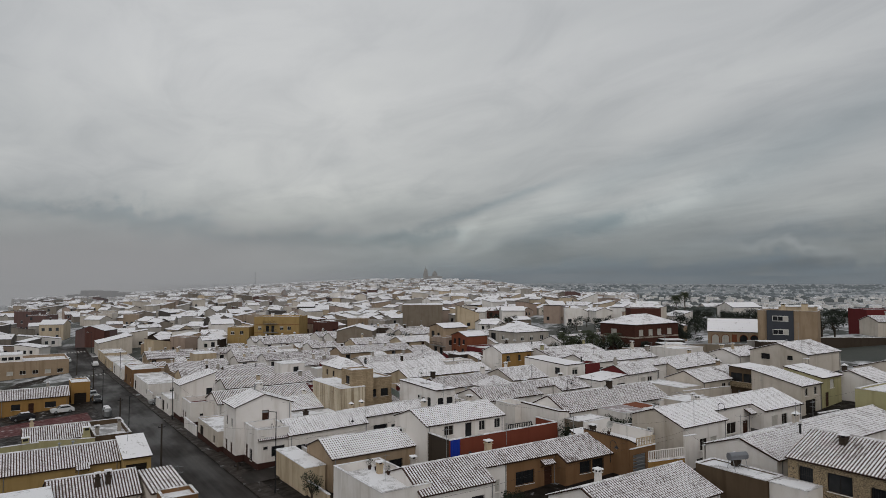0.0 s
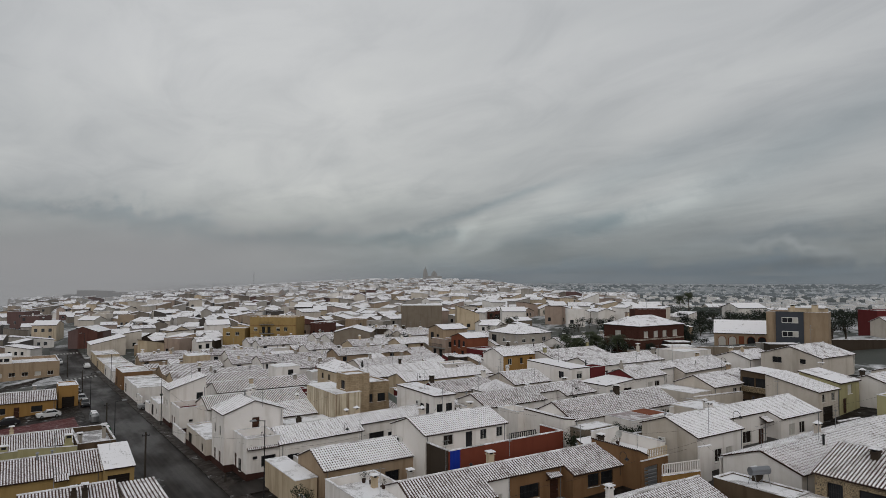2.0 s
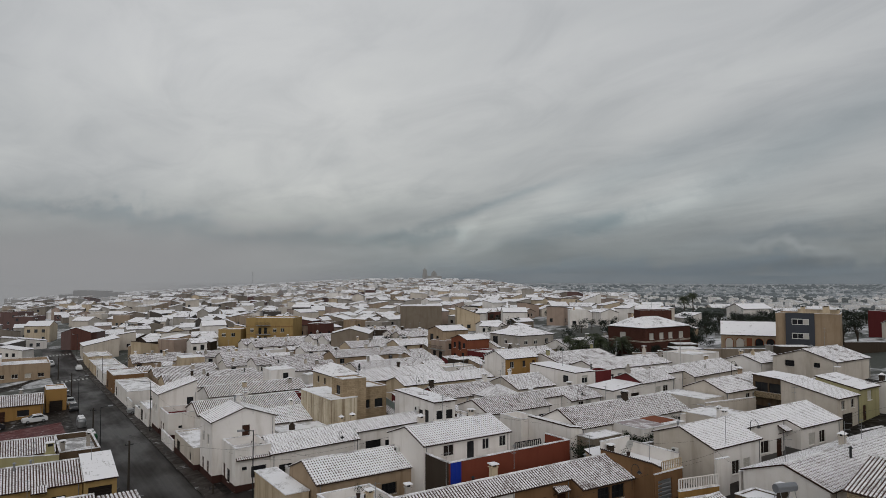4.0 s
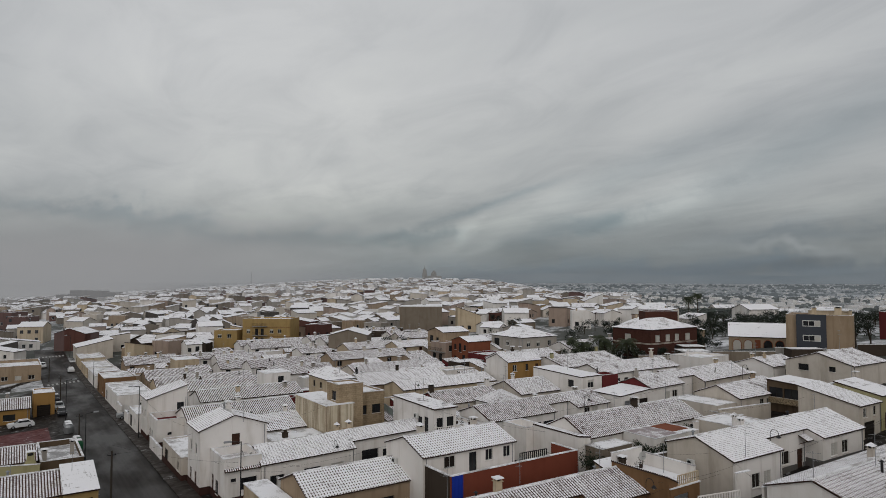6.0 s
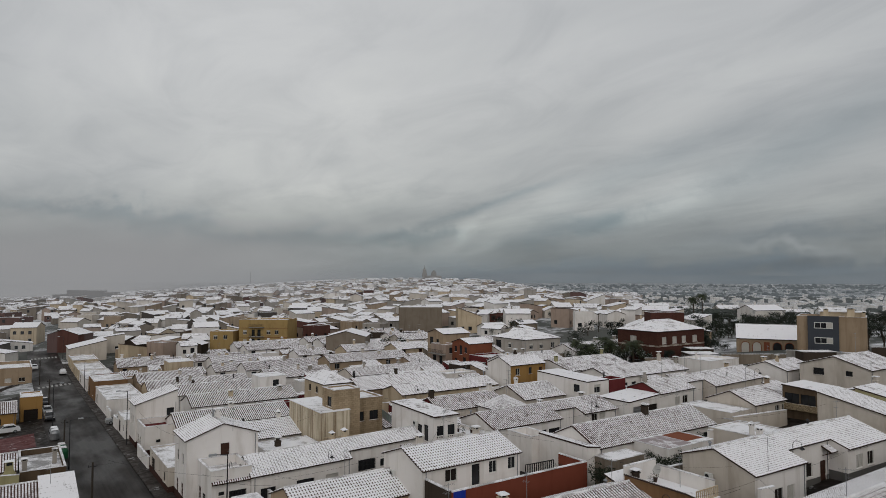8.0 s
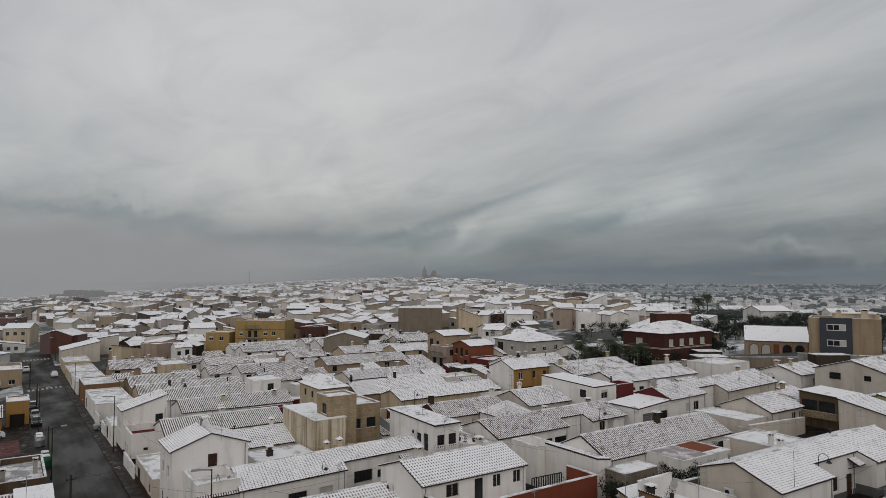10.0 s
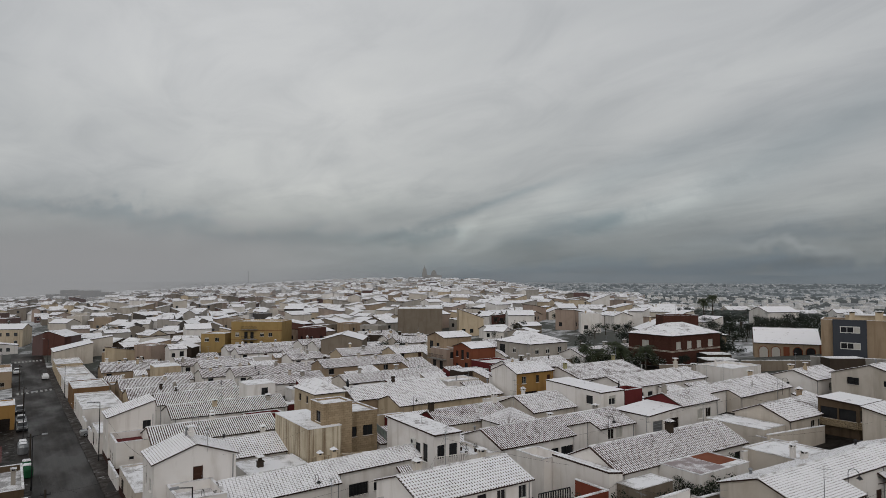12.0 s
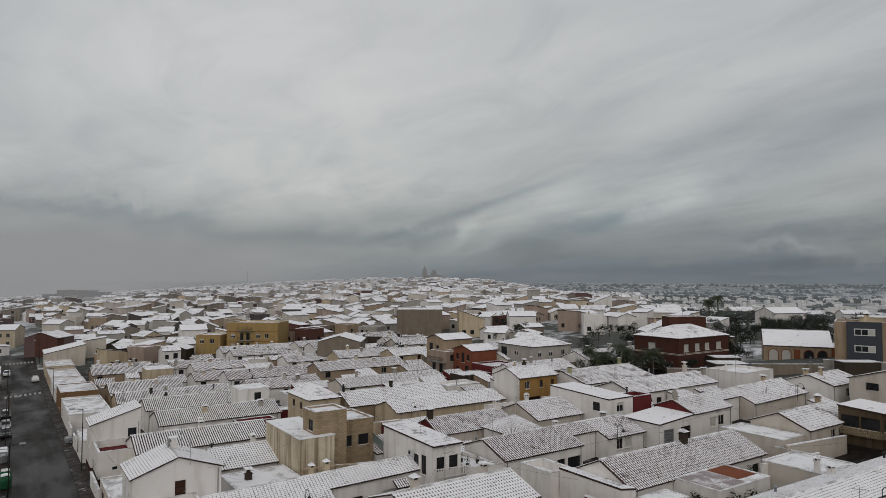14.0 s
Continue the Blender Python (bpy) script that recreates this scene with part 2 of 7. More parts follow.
def plaster(name, colour, stain=0.5, tint=0.07, blocks=0.0):
    """Painted render with damp runs, dirt and repairs; blocks: courses of bare block-work."""
    k = Mat(name)
    w = k.world_coord()
    tall = k.world_coord((0.8, 0.8, 0.10))
    streak = k.noise(tall, 1.1, 5, 0.55, 0.4)
    blot = k.noise(w, 0.35, 6, 0.62, 0.3)
    grain = k.noise(w, 11.0, 4)
    dark = tuple(c * f for c, f in zip(colour, (0.50, 0.46, 0.41)))
    stain_n = min(1.0, stain * 1.3)
    col = k.mix(k.math("MULTIPLY", k.ramp(streak, [(0.50, 0.0), (0.74, 1.0)]), stain_n), colour, dark)
    col = k.mix(k.math("MULTIPLY", k.ramp(blot, [(0.48, 0.0), (0.72, 1.0)]), stain_n * 0.8), col, tuple(c * f for c, f in zip(colour, (0.72, 0.68, 0.62))))
    col = k.mix(k.math("MULTIPLY", k.rand(), tint * 3), col, tuple(c * f for c, f in zip(colour, (0.88, 0.84, 0.76))))
    col = k.mix(k.math("MULTIPLY", grain, 0.14), col, tuple(c * 0.7 for c in colour))
    if blocks:
        b = k.node("ShaderNodeTexBrick")
        sep = k.node("ShaderNodeSeparateXYZ")
        k.t.links.new(w, sep.inputs[0])
        cmb = k.node("ShaderNodeCombineXYZ")
        k.put(k.math("ADD", sep.outputs["X"], sep.outputs["Y"]), cmb.inputs[0])
        k.put(sep.outputs["Z"], cmb.inputs[1])
        k.t.links.new(cmb.outputs[0], b.inputs["Vector"])
        b.inputs["Scale"].default_value, b.inputs["Mortar Size"].default_value = 1.0, 0.012
        b.inputs["Brick Width"].default_value, b.inputs["Row Height"].default_value = blocks * 2, blocks
        b.inputs["Color1"].default_value, b.inputs["Color2"].default_value = (1, 1, 1, 1), (0.78, 0.77, 0.75, 1)
        b.inputs["Mortar"].default_value = (0.55, 0.54, 0.52, 1)
        col = k.mix(1.0, col, b.outputs[0], "MULTIPLY")
    if stain >= 1.0:
        run = k.ramp(k.noise(k.world_coord((1.7, 1.7, 0.05)), 1.0, 8, 0.75, 0.3), [(0.46, 0.0), (0.64, 1.0)])
        col = k.mix(k.math("MULTIPLY", run, 0.95), col, tuple(c * f for c, f in zip(colour, (0.24, 0.17, 0.12))))
    k.bump(grain, 0.15, 0.01)
    return k.done(col, 0.88, 0.0, 0.10)


WHITE = plaster("white_render", (0.735, 0.705, 0.685), 0.42)
PALE = plaster("pale_render", (0.55, 0.50, 0.445), 0.5)
CREAM = plaster("cream_render", (0.50, 0.41, 0.295), 0.65)
SAND = plaster("sand_render", (0.33, 0.25, 0.175), 0.6)
OCHRE = plaster("ochre_render", (0.30, 0.175, 0.062), 0.45)
MUSTARD = plaster("mustard_render", (0.34, 0.235, 0.10), 0.4)
ORANGE = plaster("orange_render", (0.20, 0.115, 0.06), 0.5)
TERRA = plaster("terracotta_render", (0.20, 0.07, 0.04), 0.45)
MAROON = plaster("maroon_render", (0.125, 0.026, 0.027), 0.4)
DARKRED = plaster("dark_red_brick", (0.105, 0.050, 0.042), 0.5)
RUST = plaster("rust_red_wall", (0.185, 0.052, 0.032), 0.5)
GREYW = plaster("grey_render", (0.355, 0.33, 0.30), 0.6)
MUD = plaster("earth_grey_render", (0.205, 0.172, 0.138), 0.7)
BROWN = plaster("dark_brown_render", (0.052, 0.040, 0.031), 0.5)
SLATE = plaster("slate_grey_cladding", (0.055, 0.06, 0.072), 0.2)
YELLOW = plaster("lime_yellow_render", (0.36, 0.335, 0.19), 0.5)
STAINED = plaster("rain_stained_cream_render", (0.60, 0.53, 0.41), 1.0)
WETBROWN = plaster("wet_brown_render", (0.105, 0.075, 0.05), 0.9)
BLOCK = plaster("sand_block_work", (0.37, 0.285, 0.19), 0.5, 0.07, 0.28)
REDBRICK = plaster("red_brick", (0.088, 0.038, 0.029), 0.4, 0.07, 0.14)
PINK = plaster("pinkish_render", (0.34, 0.265, 0.22), 0.5)
CONCRETE = plaster("concrete", (0.27, 0.26, 0.245), 0.6)
SKIRT = plaster("dark_plinth_paint", (0.05, 0.024, 0.02), 0.3)
SKIRT_GREY = plaster("grey_plinth_paint", (0.12, 0.115, 0.11), 0.3)


def simple(name, colour, rough=0.5, metal=0.0, vary=0.25, scale=6.0, spec=0.14):
    k = Mat(name)
    n = k.noise(k.world_coord(), scale, 4)
    return k.done(k.mix(k.math("MULTIPLY", n, vary * 2), colour, tuple(c * 0.55 for c in colour)), rough, metal, spec)


METAL = simple("galvanised_metal", (0.30, 0.31, 0.32), 0.45, 0.7)
DARKMETAL = simple("dark_painted_metal", (0.03, 0.03, 0.032), 0.5, 0.3)
WOODPOLE = simple("tarred_wood", (0.045, 0.037, 0.03), 0.8)
BROWNWOOD = simple("brown_varnished_wood", (0.05, 0.022, 0.014), 0.5)
SHUTTER = simple("pale_roller_shutter", (0.50, 0.48, 0.44), 0.6)
SHUTTER_D = simple("brown_roller_shutter", (0.019, 0.014, 0.011), 0.7, spec=0.15)
FRAME_W = simple("white_frame", (0.62, 0.62, 0.60), 0.45)
FRAME_D = simple("dark_frame", (0.022, 0.019, 0.018), 0.45)
TILE = simple("clay_tile", (0.046, 0.028, 0.022), 0.6, 0.0, 0.35, 3.0)
RUBBER = simple("black_rubber", (0.02, 0.02, 0.02), 0.7)
BLUE = simple("blue_tarpaulin", (0.012, 0.035, 0.30), 0.45, 0.0, 0.2, 1.5)
GREENBIN = simple("green_plastic", (0.02, 0.10, 0.045), 0.45)
CARWHITE = simple("white_car_paint", (0.62, 0.63, 0.64), 0.25, 0.0, 0.08, 2.0, 0.5)
CARDARK = simple("dark_car_paint", (0.02, 0.021, 0.024), 0.22, 0.0, 0.1, 2.0, 0.5)
CARSILVER = simple("silver_car_paint", (0.30, 0.31, 0.32), 0.28, 0.5, 0.1, 2.0, 0.5)
LAMPGLASS = simple("lamp_glass", (0.45, 0.45, 0.43), 0.3)
BARK = simple("bark", (0.06, 0.048, 0.037), 0.9)
HOTWATER = simple("grey_tank_metal", (0.24, 0.25, 0.27), 0.35, 0.6)


def make_glass():
    k = Mat("window_glass")
    n = k.noise(k.world_coord(), 0.6, 2)
    return k.done(k.ramp(n, [(0.3, (0.012, 0.013, 0.015)), (0.7, (0.03, 0.031, 0.033))]), 0.14, 0.0, 0.17)


GLASS = make_glass()


def make_leaf(name, colour, snow):
    k = Mat(name)
    geo = k.node("ShaderNodeNewGeometry")
    sep = k.node("ShaderNodeSeparateXYZ")
    k.t.links.new(geo.outputs["Normal"], sep.inputs[0])
    n = k.noise(k.world_coord(), 1.6, 4)
    base = k.mix(geo.outputs["Random Per Island"], colour, tuple(c * 0.45 for c in colour))
    lie = k.math("ADD", k.math("MULTIPLY", k.math("ABSOLUTE", sep.outputs["Z"]), 0.55), k.math("MULTIPLY", n, 0.9))
    return k.done(k.mix(k.ramp(lie, [(1.02 - snow, 0.0), (1.14 - snow, 1.0)]), base, (0.72, 0.73, 0.75)), 0.7, 0.0, 0.25)


LEAF = make_leaf("snowy_leaf", (0.024, 0.034, 0.019), 0.03)
LEAF_SNOWY = make_leaf("snow_laden_leaf", (0.022, 0.030, 0.018), 0.10)
LEAF_NEAR = make_leaf("garden_leaf", (0.022, 0.032, 0.016), -0.16)
LEAF_DARK = make_leaf("dark_leaf", (0.022, 0.031, 0.021), -0.02)
FROND = make_leaf("palm_frond", (0.050, 0.062, 0.030), 0.02)


def make_rubble():
    k = Mat("rubble_stone")
    w = k.world_coord()
    v = k.node("ShaderNodeTexVoronoi")
    k.t.links.new(w, v.inputs["Vector"])
    v.inputs["Scale"].default_value = 5.2
    d = k.node("ShaderNodeTexVoronoi")
    d.feature = "DISTANCE_TO_EDGE"
    k.t.links.new(w, d.inputs["Vector"])
    d.inputs["Scale"].default_value = 5.2
    stone = k.mix(k.noise(v.outputs["Color"], 3.0, 2), (0.44, 0.34, 0.21), (0.15, 0.11, 0.07))
    col = k.mix(k.ramp(d.outputs["Distance"], [(0.02, 0.0), (0.07, 1.0)]), (0.05, 0.041, 0.033), stone)
    k.bump(d.outputs["Distance"], 0.6, 0.05)
    return k.done(col, 0.85, 0.0, 0.25)


RUBBLE = make_rubble()


def make_asphalt():
    k = Mat("wet_asphalt")
    w = k.world_coord()
    along = k.world_coord((1.5, 0.022, 1.0))
    tracks = k.noise(along, 1.0, 6, 0.65)
    wet = k.noise(k.world_coord((1.0, 0.35, 1.0)), 0.25, 4, 0.5, 0.1)
    grain = k.noise(w, 30.0, 3)
    col = k.mix(k.ramp(tracks, [(0.40, 0.0), (0.65, 1.0)]), (0.030, 0.0255, 0.0235), (0.011, 0.0092, 0.0083))
    col = k.mix(k.ramp(k.noise(w, 0.6, 6, 0.7), [(0.55, 0.0), (0.85, 0.15)]), col, (0.036, 0.031, 0.028))
    k.bump(grain, 0.25, 0.01)
    return k.done(col, k.ramp(wet, [(0.36, 0.30), (0.62, 0.6)]), 0.0, 0.07)


def make_paving(name, colour):
    k = Mat(name)
    w = k.world_coord()
    b = k.node("ShaderNodeTexBrick")
    k.t.links.new(w, b.inputs["Vector"])
    b.inputs["Scale"].default_value, b.inputs["Mortar Size"].default_value = 2.5, 0.02
    b.inputs["Color1"].default_value, b.inputs["Color2"].default_value = (*colour, 1), (*[c * 0.8 for c in colour], 1)
    b.inputs["Mortar"].default_value = (*[c * 0.5 for c in colour], 1)
    n = k.noise(w, 0.9, 5, 0.6)
    slush = k.ramp(k.noise(w, 0.7, 6, 0.65, 0.4), [(0.60, 0.0), (0.74, 0.8)])
    col = k.mix(k.ramp(n, [(0.4, 0.0), (0.7, 0.6)]), b.outputs[0], tuple(c * 0.5 for c in colour))
    return k.done(k.mix(slush, col, (0.62, 0.63, 0.65)), k.ramp(n, [(0.35, 0.4), (0.65, 0.7)]), 0.0, 0.08)


def make_ground():
    """Yards, gardens and fields: earth, scrub and wet snow."""
    k = Mat("snowy_ground")
    w = k.world_coord()
    a = k.noise(w, 0.02, 8, 0.65, 0.8)
    b = k.noise(w, 0.25, 6, 0.65, 0.4)
    snow = k.ramp(k.math("ADD", k.math("MULTIPLY", a, 0.8), k.math("MULTIPLY", b, 0.4)), [(0.58, 0.0), (0.70, 1.0)])
    earth = k.mix(k.noise(w, 0.06, 5), (0.070, 0.066, 0.058), (0.030, 0.040, 0.034))
    k.bump(b, 0.5, 0.2)
    return k.done(k.mix(snow, earth, (0.62, 0.63, 0.66)), 0.75, 0.0, 0.3)


ASPHALT = make_asphalt()
PAVING = make_paving("wet_paving", (0.042, 0.034, 0.030))
YARD = make_paving("yard_paving", (0.020, 0.0165, 0.0145))
GROUND = make_ground()


# ---- building helpers ----
def smooth(a, b, v):
    t = min(1.0, max(0.0, (v - a) / (b - a)))
    return t * t * (3 - 2 * t)


def land(x, y):
    """Height of the ground: a slope under the near streets, a broad hill under the old town, a plain beyond."""
    d, l = x * AHEAD.x + y * AHEAD.y, x * RIGHT.x + y * RIGHT.y
    near = -5.37 + 0.0271 * max(-120.0, min(d, 600.0)) + 0.0721 * 150 * math.tanh(l / 150)
    near += 0.0721 * (l - 150 * math.tanh(l / 150)) * (1 - smooth(90, 160, abs(l)))
    hill = -14 + (20 + 7 * smooth(400, 900, d)) * math.exp(-(((l + 30) / 360) ** 2))
    plain = -5 - 5 * smooth(500, 1500, d) + 2 * math.sin(d / 330.0 + 1.0) * math.sin(l / 410.0)
    far = hill + (plain - hill) * smooth(900, 1500, d)
    drop = smooth(40, 190, l) * smooth(180, 480, d)
    z = near + (far - near) * smooth(170, 520, d) - 2.2 * smooth(158, 176, d) * smooth(46, 64, l) * (1 - smooth(260, 480, d))
    return z + (plain - z) * drop


def part(name, bm, material, parent, label="", place=None):
    me = bpy.data.meshes.new(name)
    bmesh.ops.recalc_face_normals(bm, faces=bm.faces)
    bm.to_mesh(me)
    bm.free()
    for m in material if isinstance(material, (list, tuple)) else [material]:
        me.materials.append(m)
    ob = new(name, me)
    if parent is not None:
        ob.parent = parent
    if place is not None:
        ob.matrix_basis = place
    if label:
        ob["label"] = label
    return ob


def box(bm, x0, x1, y0, y1, z0, z1, mat=0, taper=0.0):
    vs = [bm.verts.new(p) for p in ((x0, y0, z0), (x1, y0, z0), (x1, y1, z0), (x0, y1, z0),
                                    (x0 + taper, y0 + taper, z1), (x1 - taper, y0 + taper, z1), (x1 - taper, y1 - taper, z1), (x0 + taper, y1 - taper, z1))]
    for q in ((3, 2, 1, 0), (4, 5, 6, 7), (0, 1, 5, 4), (1, 2, 6, 5), (2, 3, 7, 6), (3, 0, 4, 7)):
        bm.faces.new([vs[i] for i in q]).material_index = mat
    return vs


def tube(bm, a, b, ra, rb=None, n=8, mat=0, cap=True):
    a, b = Vector(a), Vector(b)
    rb = ra if rb is None else rb
    axis = (b - a).normalized()
    u = axis.orthogonal().normalized()
    v = axis.cross(u)
    rings = []
    for p, r in ((a, ra), (b, rb)):
        rings.append([bm.verts.new(p + (u * math.cos(i * math.tau / n) + v * math.sin(i * math.tau / n)) * r) for i in range(n)])
    for i in range(n):
        bm.faces.new((rings[0][i], rings[0][(i + 1) % n], rings[1][(i + 1) % n], rings[1][i])).material_index = mat
    if cap:
        bm.faces.new(rings[0]).material_index = mat
        bm.faces.new(rings[1]).material_index = mat


def thing(name, place, label, category, group="", kind=""):
    ob = new(name)
    ob.empty_display_size = 0.3
    ob.matrix_basis = place
    return tagged(ob, label, category, group, kind)


def wall_side(bm, o, u, n, width, zb, zt, holes, crown=()):
    """One wall: o its foot, u along it, n outwards; holes (u0, u1, z0, z1) are set 0.16 deep; crown: points above zt."""
    o, u, n = Vector(o), Vector(u), Vector(n)
    up = Vector((0, 0, 1))
    us = sorted({0.0, width, *[h[0] for h in holes], *[h[1] for h in holes]})
    zs = sorted({zb, zt, *[h[2] for h in holes], *[h[3] for h in holes]})

    def at(a, z, depth=0.0):
        return bm.verts.new(o + u * a + up * (z - o.z) - n * depth)

    for a, b in zip(us, us[1:]):
        for c, d in zip(zs, zs[1:]):
            if any(h[0] - 1e-4 <= a and b <= h[1] + 1e-4 and h[2] - 1e-4 <= c and d <= h[3] + 1e-4 for h in holes):
                continue
            bm.faces.new((at(a, c), at(b, c), at(b, d), at(a, d)))
    for a, b, c, d in holes:
        e = 0.16
        for p, q in (((a, c), (b, c)), ((b, c), (b, d)), ((b, d), (a, d)), ((a, d), (a, c))):
            bm.faces.new((at(*p), at(*q), at(*q, e), at(*p, e)))
        bm.faces.new((at(a, c, e), at(b, c, e), at(b, d, e), at(a, d, e)))
    if crown:
        bm.faces.new([at(0, zt), at(width, zt)] + [at(a, z) for a, z in crown])


def ribbed(bm, w, h, k, y0, y1, x0=0.0, z0=0.0):
    """One folded panel with k horizontal ribs."""
    prof = []
    for i in range(k):
        prof += [(y1, h * (i + 0.08) / k), (y0, h * (i + 0.2) / k), (y0, h * (i + 0.8) / k), (y1, h * (i + 0.92) / k)]
    prof = [(y1, 0.0)] + prof + [(y1, h)]
    a = [bm.verts.new((x0, y, z0 + z)) for y, z in prof]
    b = [bm.verts.new((x0 + w, y, z0 + z)) for y, z in prof]
    for i in range(len(prof) - 1):
        bm.faces.new((a[i], b[i], b[i + 1], a[i + 1]))


def opening(parent, o, u, n, hole, style):
    """A window, door or garage door that fills a hole of wall_side()."""
    o, u, n = Vector(o), Vector(u), Vector(n)
    a, b, c, d = hole
    w, h = b - a, d - c
    m = Matrix((u, -n, (0, 0, 1))).transposed().to_4x4()
    m.translation = o + u * a + Vector((0, 0, c - o.z)) - n * 0.13
    if style == "pane":
        bm = bmesh.new()
        t = 0.06
        for b4 in ((0, t, 0, h), (w - t, w, 0, h), (t, w - t, 0, t), (t, w - t, h - t, h)):
            box(bm, b4[0], b4[1], -0.03, 0.03, b4[2], b4[3])
        box(bm, t, w - t, 0.004, 0.016, t, h - t, 1)
        part("window", bm, [FRAME_D if rng.random() < 0.6 else FRAME_W, GLASS], parent, "", m)
    elif style in ("window", "shut", "bars", "dark", "blind"):
        bm = bmesh.new()
        t = 0.05
        box(bm, 0, t, -0.03, 0.03, 0, h)
        box(bm, w - t, w, -0.03, 0.03, 0, h)
        box(bm, t, w - t, -0.03, 0.03, 0, t)
        box(bm, t, w - t, -0.03, 0.03, h - t, h)
        if w > 0.8:
            box(bm, w / 2 - t / 2, w / 2 + t / 2, -0.03, 0.03, t, h - t)
        win = part("window", bm, FRAME_D if style in ("dark", "bars") else FRAME_W, parent, "", m)
        bm = bmesh.new()
        if style in ("shut", "blind"):
            ribbed(bm, w - 2 * t, h - 2 * t, max(3, int(h / 0.16)), -0.012, 0.012, t, t)
            part("shutter", bm, SHUTTER if style == "blind" or rng.random() < 0.2 else SHUTTER_D, win, "closed roller shutter")
        else:
            drop = h * rng.choice((0.0, 0.0, 0.3, 0.5)) if style == "window" else 0.0
            box(bm, t, w - t, 0.004, 0.016, t, h - t - drop)
            part("pane", bm, GLASS, win)
            if drop:
                bm = bmesh.new()
                box(bm, t, w - t, -0.012, 0.018, h - t - drop, h - t)
                part("shutter", bm, SHUTTER, win, "half lowered roller shutter")
        bm = bmesh.new()
        box(bm, -0.06, w + 0.06, -0.22, 0.0, -0.06, -0.005)
        part("sill", bm, WHITE, win)
        if style == "bars":
            bm = bmesh.new()
            k = max(3, int(w / 0.16))
            for i in range(k + 1):
                x = w * i / k
                box(bm, x - 0.012, x + 0.012, -0.19, -0.166, -0.05, h + 0.05)
            for z in (0.0, h * 0.5, h):
                box(bm, 0, w, -0.186, -0.17, z - 0.015, z + 0.015)
            part("grille", bm, DARKMETAL, win, "dark iron window grille")
    else:
        mats = {"door": BROWNWOOD, "garage": SHUTTER_D, "gate": METAL}
        bm = bmesh.new()
        ribbed(bm, w - 0.06, h - 0.03, 3 if style == "door" else max(4, int(h / 0.35)), -0.05, -0.01, 0.03)
        door = part("garage_door" if style != "door" else "door", bm, mats[style], parent, "", m)
        if style == "door":
            bm = bmesh.new()
            box(bm, w - 0.16, w - 0.11, -0.09, -0.02, h * 0.45, h * 0.52)
            part("handle", bm, METAL, door)


def slope(bm, uvl, A, B, C, D, pitch=0.28, gap=0.30, lift=0.05, ribs=True):
    """A tiled slope from the eave A-B to the ridge D-C; crests carry snow, valleys show wet tile."""
    A, B, C, D = (Vector(p) for p in (A, B, C, D))
    n = (B - A).cross(D - A).normalized()
    if n.z < 0:
        n = -n
    count = max(2, round((B - A).length / pitch)) if ribs else 1
    run = ((D - A).length + (C - B).length) / 2
    wide = (B - A).length
    prof = ((0.0, 0.0), (gap, 0.0), (gap + 0.10, lift), (0.90, lift), (1.0, 0.0)) if ribs else ((0.0, lift), (1.0, lift))
    line = []
    for i in range(count):
        for f, h in prof[:-1]:
            line.append(((i + f) / count, h))
    line.append((1.0, prof[-1][1]))
    low = [bm.verts.new(A.lerp(B, f) + n * h) for f, h in line]
    top = [bm.verts.new(D.lerp(C, f) + n * h) for f, h in line]
    for i in range(len(line) - 1):
        f = bm.faces.new((low[i], low[i + 1], top[i + 1], top[i]))
        f.material_index = 1 if ribs and line[i][1] == 0.0 and line[i + 1][1] == 0.0 else 0
        for lp, (u, v) in zip(f.loops, ((line[i][0], 0), (line[i + 1][0], 0), (line[i + 1][0], 1), (line[i][0], 1))):
            lp[uvl].uv = (u * wide, v * run)
    ends = ((low, A, B, -1), (top, D, C, 1))
    for ring, p, q, s in ends:
        a, b = bm.verts.new(p - n * 0.12), bm.verts.new(q - n * 0.12)
        f = bm.faces.new([*ring, b, a])
        f.material_index = 2
    for i, p in ((0, D), (-1, C)):
        a, b = bm.verts.new((A if i == 0 else B) - n * 0.12), bm.verts.new(p - n * 0.12)
        f = bm.faces.new((low[i], top[i], b, a))
        f.material_index = 2
    f = bm.faces.new([bm.verts.new(p - n * 0.12) for p in (A, B, C, D)])
    f.material_index = 2


